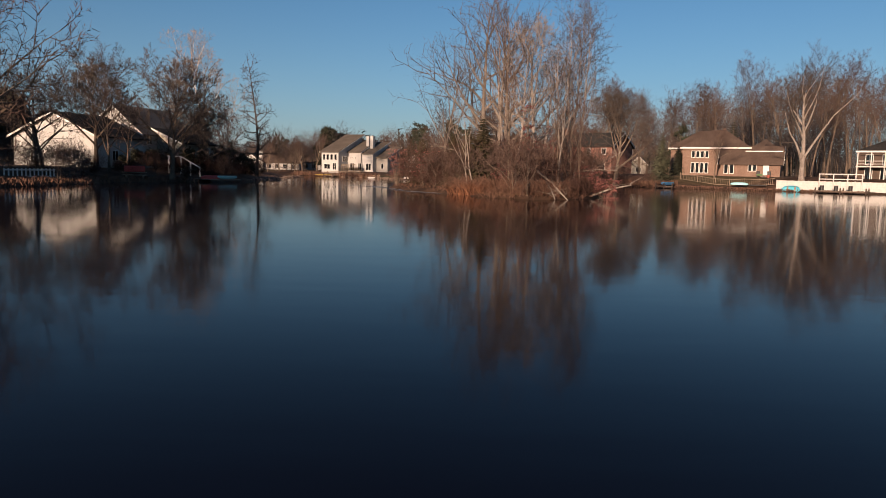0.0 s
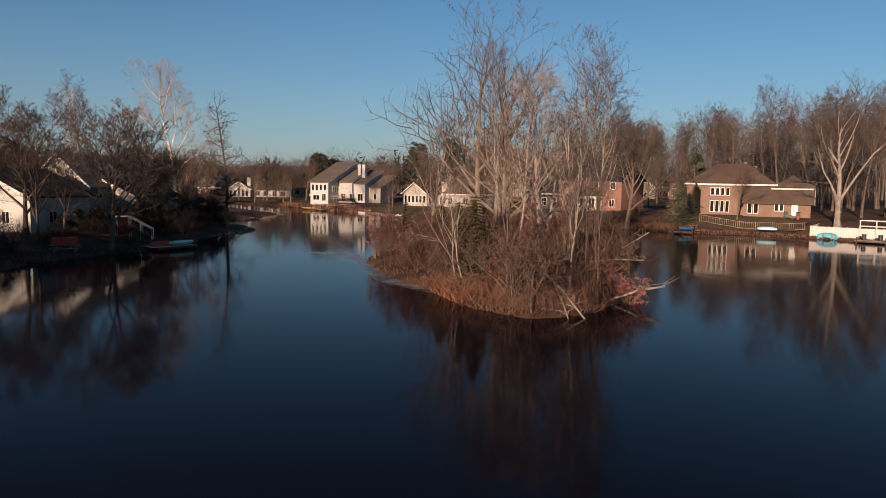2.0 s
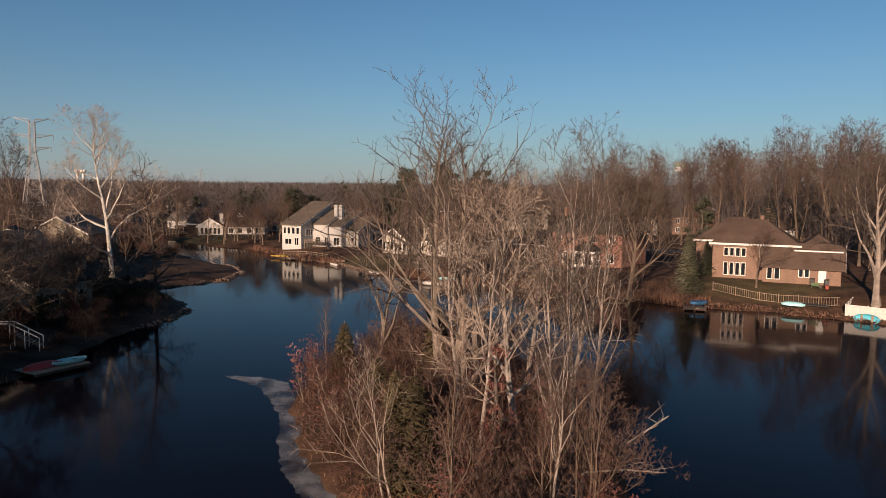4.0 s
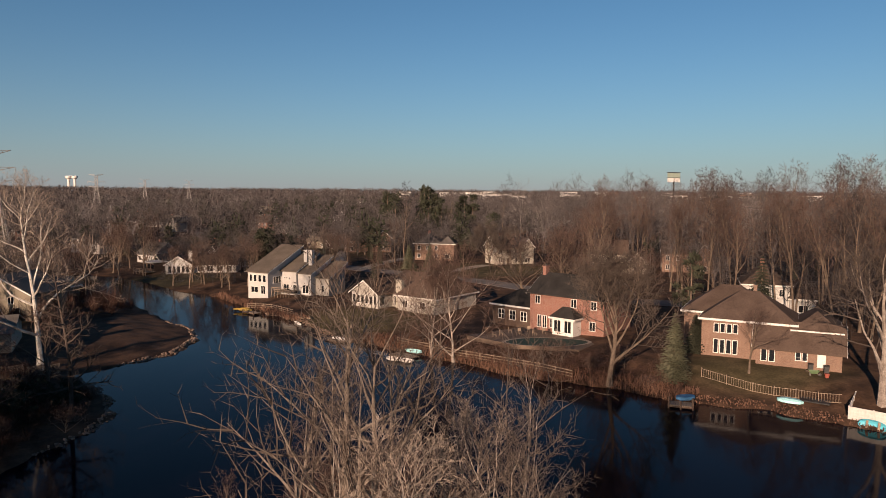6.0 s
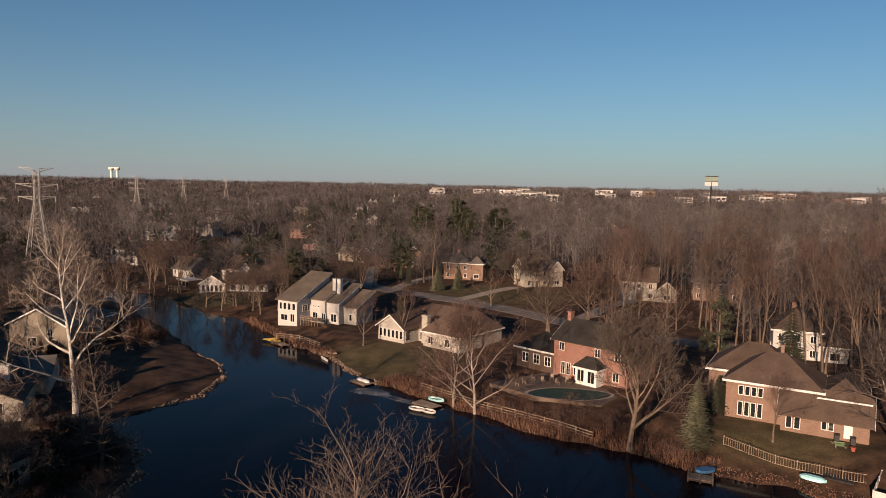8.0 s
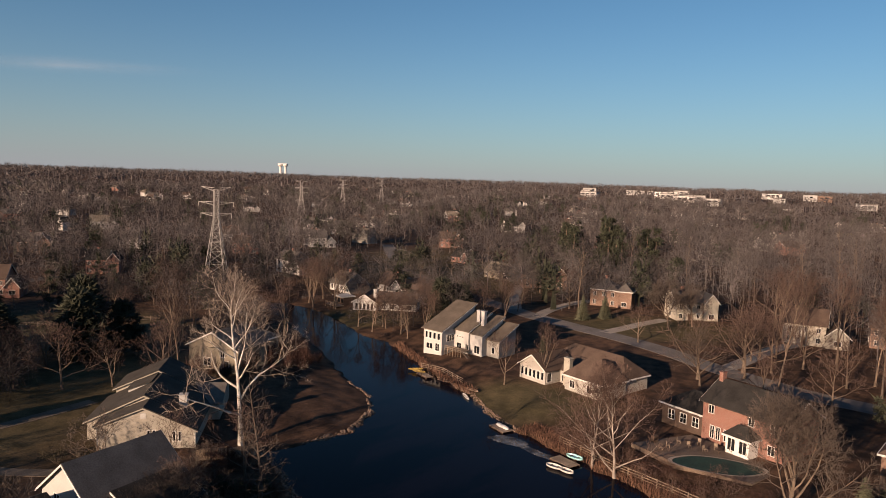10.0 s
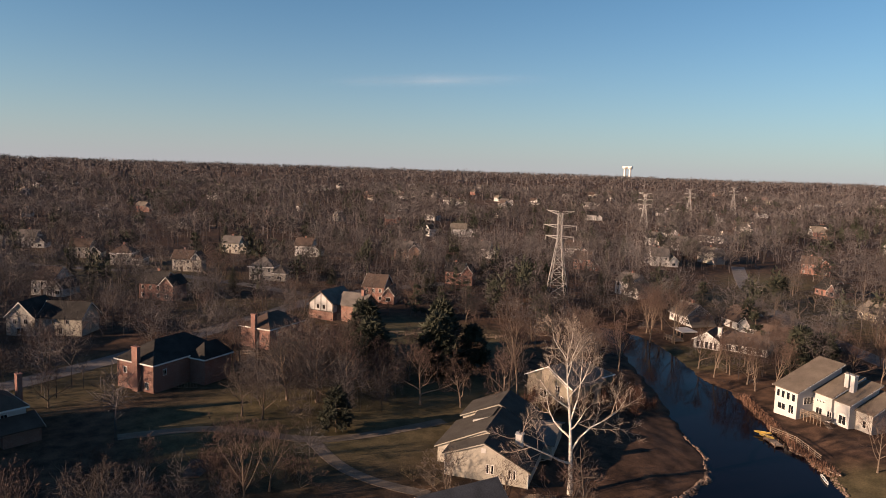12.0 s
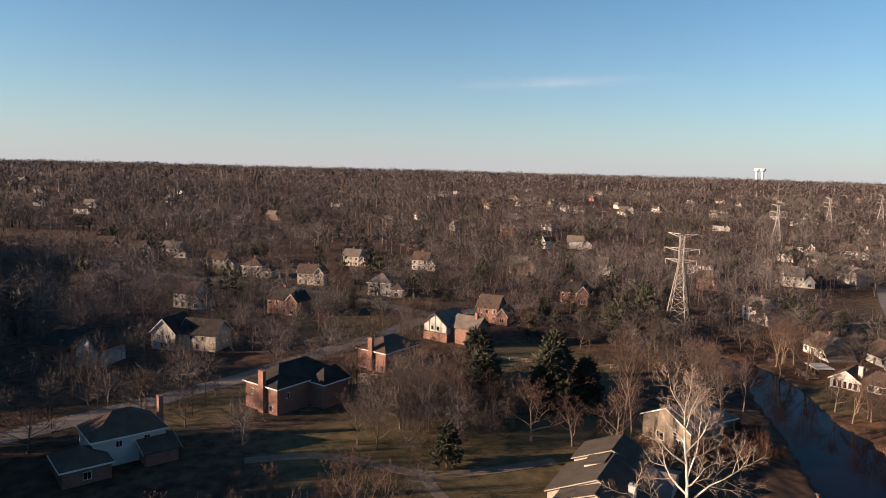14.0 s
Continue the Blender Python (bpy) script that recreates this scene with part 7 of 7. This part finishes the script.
# channel bank
dock(-30.5, 184.0, -45, 4.6, 1.6, "low plank dock on the channel")
boat(-33.6, 187.2, 0.35, 20, 3.4, 0.8, YELLOW, "yellow kayak on the channel bank", 0, True, 0.35, "kayak")
boat(-32.4, 185.6, 0.35, -10, 3.2, 0.8, YELLOW, "yellow kayak on the channel bank", 0, True, 0.35, "kayak")
boat(-18.2, 176.2, 0.4, -30, 3.6, 0.9, PLANK, "brown canoe on the channel bank", 0, True, 0.4, "canoe")
boat(-18.6, 172.6, 0.0, 120, 4.2, 0.5, TRIM, "white canoe afloat by the bank", 0, True, 0.35, "canoe")
dock(-8.6, 157.2, -45, 4.2, 2.4, "dark floating dock on the channel", False, 0.3)
for _x, _y in ((-9.0, 158.0), (-8.0, 157.2)):
    boat(_x, _y, 0.65, -50, 2.2, 0.9, TRIM, "small white boat lying on the dock", 180, True, 0.4)
dock(3.4, 145.8, -40, 4.4, 2.2, "grey floating dock on the channel", False, 0.3)
boat(4.8, 147.2, 0.35, -30, 3.0, 1.3, PALE_CYAN, "small pale green boat on the bank", 0, True, 0.5)
boat(2.0, 143.2, 0.05, -25, 2.8, 1.3, VINYL, "white rowing boat afloat", 0, True, 0.5)
boat(3.9, 142.2, 0.05, -30, 2.6, 1.2, VINYL, "white rowing boat afloat", 0, True, 0.5)

# west bank
dock(-29.6, 87.2, 60, 5.0, 3.0, "dark timber raft by the west bank", False, 0.4)
boat(-30.2, 86.6, 0.86, 60, 3.2, 1.2, REDP, "red rowing boat lying on the raft", 180, True, 0.5)
boat(-28.6, 88.0, 0.42, 55, 3.0, 1.1, PALE_CYAN, "pale cyan boat lying on the raft", 0, True, 0.45)
PIER = thing("pier", -38.5, 62, 80, 0.3, "white picket pier railing on the west bank", "railing")
for _k in range(13):
    _bm = bmesh.new()
    slab(_bm, -3.0 + 0.5 * _k - 0.05, -3.0 + 0.5 * _k + 0.05, -0.04, 0.04, -0.6, 1.1)
    part("picket", _bm, TRIM, PIER)
for _z in (0.3, 0.9):
    _bm = bmesh.new()
    slab(_bm, -3.1, 3.1, -0.07, -0.02, _z, _z + 0.12)
    part("rail", _bm, TRIM, PIER)
CART = thing("picnic_table", -36.5, 79, 20, None, "red cloth-covered picnic table on the west bank", "table")
_bm = bmesh.new()
slab(_bm, -1.3, 1.3, -0.55, 0.55, 0.72, 0.8, 0.02)
part("tabletop", _bm, PLANK, CART)
_bm = bmesh.new()
slab(_bm, -1.1, 1.1, -0.5, 0.5, 0.8, 1.5, 0.1)
part("cover", _bm, REDP, CART)
for _s in (-1, 1):
    _bm = bmesh.new()
    slab(_bm, -1.3, 1.3, _s * 0.85 - 0.14, _s * 0.85 + 0.14, 0.42, 0.48)
    part("bench", _bm, PLANK, CART)
    _bm = bmesh.new()
    slab(_bm, _s * 0.9 - 0.05, _s * 0.9 + 0.05, -0.9, 0.9, -0.1, 0.42)
    part("leg", _bm, PLANK, CART)
STEPS = thing("steps", -36, 92, 15, None, "outdoor steps with white handrails", "steps")
for _k in range(8):
    _bm = bmesh.new()
    slab(_bm, 0.3 * _k, 0.3 * _k + 0.32, -0.6, 0.6, 1.4 - 0.18 * _k, 1.46 - 0.18 * _k)
    part("tread", _bm, PLANK, STEPS)
for _s in (-0.62, 0.62):
    _bm = bmesh.new()
    bar(_bm, (-1.6, _s, 2.4), (0, _s, 2.4), 0.05, 6)
    bar(_bm, (0, _s, 2.4), (2.4, _s, 0.95), 0.05, 6)
    part("handrail", _bm, TRIM, STEPS)
    for _x, _z in ((-1.5, 2.4), (0, 2.4), (1.2, 1.68), (2.4, 0.95)):
        _bm = bmesh.new()
        bar(_bm, (_x, _s, -0.6), (_x, _s, _z), 0.05, 6)
        part("post", _bm, TRIM, STEPS)


# thin ice at the waterline
def ice(pts, label):
    bm = bmesh.new()
    rng = random.Random(len(pts))
    line = []
    for k, (x, y) in enumerate(pts):
        nx, ny = pts[(k + 1) % len(pts)]
        for j in range(6):
            t = j / 6
            line.append((x + (nx - x) * t + rng.uniform(-0.15, 0.15), y + (ny - y) * t + rng.uniform(-0.15, 0.15)))
    top = [bm.verts.new((*p, 0.012)) for p in line]
    low = [bm.verts.new((*p, -0.02)) for p in line]
    bm.faces.new(top)
    for k in range(len(line)):
        j = (k + 1) % len(line)
        bm.faces.new((low[k], low[j], top[j], top[k]))
    bmesh.ops.recalc_face_normals(bm, faces=bm.faces[:])
    tagged(part("ice_sheet", bm, ICE), label, "ice", kind="structure")


ice([(-14.6, 85.9), (-12.6, 84.6), (-10.6, 82.4), (-8.9, 79.2), (-7.4, 75.7), (-6.7, 72.3), (-6.1, 69.4), (-5.3, 66.8), (-4.3, 64.5), (-3.6, 63.2), (-2.6, 62.2), (-1.6, 61.0), (-0.6, 59.9), (0.5, 60.6), (0.2, 62.0), (-0.9, 63.8),
     (-2.4, 66.4), (-3.6, 69.4), (-4.8, 72.5), (-6.0, 76.0), (-7.2, 80.0), (-8.6, 83.8), (-11.4, 85.6)], "thin grey crescent of ice at the island edge")
ice([(-10.5, 152.6), (-8.2, 151), (-4.4, 149.9), (-3, 151.4), (-4.6, 153.4), (-8.2, 154.4)], "pale patch of ice on the channel")
ice([(-4.4, 150), (-1.6, 147.6), (1.0, 146.2), (2.2, 147.2), (-0.6, 149), (-3.4, 151)], "pale patch of ice on the channel")


# stones along the point and the banks
def stones(pts, n, label, seed):
    rng = random.Random(seed)
    place = along_bank(pts, -0.9, 0.9)
    v, f = [], []
    spots = np.array([place(rng) for _ in range(n)])
    zz = height(spots[:, 0], spots[:, 1])
    for (x, y), z in zip(spots.tolist(), zz.tolist()):
        if z < -0.35:
            continue
        s = rng.uniform(0.09, 0.26)
        b = len(v)
        ring_ = [(x + s * math.cos(a) * rng.uniform(0.7, 1.2), y + s * math.sin(a) * rng.uniform(0.7, 1.2)) for a in (0, 1.05, 2.1, 3.14, 4.2, 5.24)]
        v += [(p, q, z - 0.1) for p, q in ring_] + [(x + (p - x) * 0.75, y + (q - y) * 0.75, z + s * rng.uniform(0.35, 0.6)) for p, q in ring_] + [(x, y, z + s * 0.65)]
        f += [(b + k, b + (k + 1) % 6, b + 6 + (k + 1) % 6, b + 6 + k) for k in range(6)] + [(b + 6 + k, b + 6 + (k + 1) % 6, b + 12) for k in range(6)]
    tagged(raw("bank_stones", v, f, STONE), label, "stones", kind="stuff")


STONE = mottled("bank_stone", (0.08, 0.055, 0.042), (0.2, 0.145, 0.11), 0.9, 0.6, 5, 0.2, 0.3, island=True)
stones([(-44, 174), (-37, 167), (-33, 158), (-33, 147), (-38, 139)], 900, "row of brown stones edging the point", 31)
stones([(-42, 134), (-37, 129), (-32, 123), (-28.5, 117), (-28, 111), (-30, 104)], 500, "row of stones edging the shaded shore", 32)
stones([(-6, 156.5), (-12, 164), (-18, 174), (-28, 184)], 500, "row of stones edging the channel", 33)

# fallen and leaning dead wood at the island tip
for _k, (_a, _b, _rr) in enumerate((((6.6, 55.5, 2.2), (8.4, 51.2, 0.0), 0.09), ((7.2, 54.6, 1.4), (7.4, 51.0, 0.05), 0.06), ((11.2, 57.2, 0.1), (14.6, 56.4, 1.2), 0.1), ((10.5, 62, 1.2), (15.6, 63.5, 4.2), 0.06), ((10.8, 61, 2.2), (14.4, 60.5, 2.4), 0.05))):
    _l = thing("fallen_log", *_a[:2], 0, 0.0, "pale fallen log at the island edge", "log")
    _v, _f = [], []
    _p, _q = Vector((0, 0, _a[2])), Vector((_b[0] - _a[0], _b[1] - _a[1], _b[2]))
    tube(_v, _f, [_p, _p.lerp(_q, 0.5) + Vector((0, 0, 0.15)), _q], [_rr, _rr * 0.8, _rr * 0.5], 6)
    _rg = random.Random(_k)
    _stem = raw("stem", _v, _f, BARK_PALE, _l)
    for _j in range(7):
        _s = _p.lerp(_q, _rg.uniform(0.3, 1.0))
        _v, _f = [], []
        tube(_v, _f, [_s, _s + Vector((_rg.gauss(0, 0.35), _rg.gauss(0, 0.35), 0.25)), _s + Vector((_rg.gauss(0, 0.7), _rg.gauss(0, 0.7), _rg.uniform(0.3, 0.9)))], [0.02, 0.015, 0.006], 4)
        raw("twig", _v, _f, BARK_PALE, _stem)


# hut with a deck at the head of the channel
HUT = thing("garden_hut", -79, 249.5, -38, None, "small brown timber hut with pale flat roof", "hut")
wall_part(HUT, TIMBER, -2.8, 2.8, 0, 4.2, 3.0, 0.0, "none")
_bm = bmesh.new()
slab(_bm, -3.3, 3.3, -0.8, 4.6, 3.0, 3.25, 0.04)
part("roof", _bm, SIDE_WHITE, HUT)
for _x in (-2.0, 0.0, 2.0):
    _bm = bmesh.new()
    slab(_bm, _x - 0.7, _x + 0.7, -0.05, 0.02, 1.2, 2.5)
    part("window", _bm, GLASS, HUT)
_bm = bmesh.new()
slab(_bm, -3.6, 3.6, -3.2, -0.06, 0.35, 0.5)
part("deck_floor", _bm, PLANK, HUT)
for _x in (-3.5, -1.75, 0.0, 1.75, 3.5):
    _bm = bmesh.new()
    slab(_bm, _x - 0.06, _x + 0.06, -3.2, -3.08, -0.5, 1.4)
    part("post", _bm, PLANK, HUT)
for _z in (0.9, 1.3):
    _bm = bmesh.new()
    slab(_bm, -3.6, 3.6, -3.06, -3.0, _z, _z + 0.09)
    part("rail", _bm, PLANK, HUT)

# house with a white balcony behind the wall
BALC = house(71, 119, -38, "dark two-storey house with a white balcony", [(0, 9, 0, 8, 5.4, 2.2, "hip", TIMBER, ROOF_DARK)],
             [(0, "S", 1.5, 3.0, 1.2, 1.8, (2, 1)), (0, "S", 4.0, 3.0, 1.2, 1.8, (2, 1)), (0, "S", 1.5, 0.4, 1.2, 2.0, (2, 1)), (0, "S", 4.0, 0.4, 1.6, 2.0, (2, 1)), (0, "W", 4, 3.0, 1.2, 1.6, (2, 1))], z=1.8)
_bm = bmesh.new()
slab(_bm, -0.2, 6.2, -2.2, -0.08, 2.6, 2.78)
part("balcony", _bm, VINYL, BALC)
for _x in (0.0, 2.0, 4.0, 6.0):
    _bm = bmesh.new()
    slab(_bm, _x - 0.08, _x + 0.08, -2.2, -2.04, -0.5, 5.2)
    part("post", _bm, VINYL, BALC)
for _z in (3.1, 3.6, 5.1):
    _bm = bmesh.new()
    slab(_bm, -0.1, 6.1, -2.03, -1.97, _z, _z + 0.1)
    part("rail", _bm, VINYL, BALC)

walled("picket_fence", [(-132, 110), (-129, 114)], 2.5, "short white picket fence beside the brick house", "fence", picket_bay)

# planting bed on the lawn, with stones and shrubs
flat("planting_bed", [(-91, 91), (-94, 93), (-97, 96), (-96, 98.5), (-93, 98.5), (-91, 96), (-89.5, 93)], 0.03, TIMBER, "oval bed of dark mulch in the lawn", "bed", thick=0.3, z=gz(-93, 95) + 0.08)
for _k, (_x, _y) in enumerate(((-92, 93.5), (-94.5, 96.5), (-92.5, 96.8), (-95.5, 97.2))):
    leafy(_x, _y, 1.1, 0.8, 120, "low shrub holding brown leaves in the bed", 400 + _k, CEDAR)
for _k, (_x, _y, _t, _w) in enumerate(((-83, 100, 3.4, 2.6), (-79, 103, 2.8, 2.2), (-66, 117.5, 2.6, 2.2), (-62.5, 118.5, 2.4, 2.4), (-97, 120, 3.2, 1.8), (-107, 139, 3.0, 2.2))):
    leafy(_x, _y, _t, _w, 700, "rounded dark evergreen bush on the lawn", 410 + _k, CEDAR)
for _k in range(16):
    _q = random.Random(500 + _k)
    plant(("shrub", _k % 4), _q.uniform(-100, -70), _q.uniform(78, 104), "large bare shrub at the lawn edge", _q.uniform(1.0, 1.7), None, "shrub", "shrub", "garden shrubs")

# dark evergreen hedge along the white houses on the west bank
for _k, (_x, _y, _t) in enumerate(((-42, 91.5, 2.4), (-40.5, 95, 2.8), (-38.5, 101, 3.0), (-37.5, 106, 3.6), (-36, 110.5, 3.8), (-34.5, 114.5, 3.4), (-34, 118, 2.8), (-37, 114, 4.0))):
    leafy(_x, _y, _t, 2.0, 1100, "dense dark evergreen shrub by the house wall", 430 + _k, NEEDLE, 0.2)
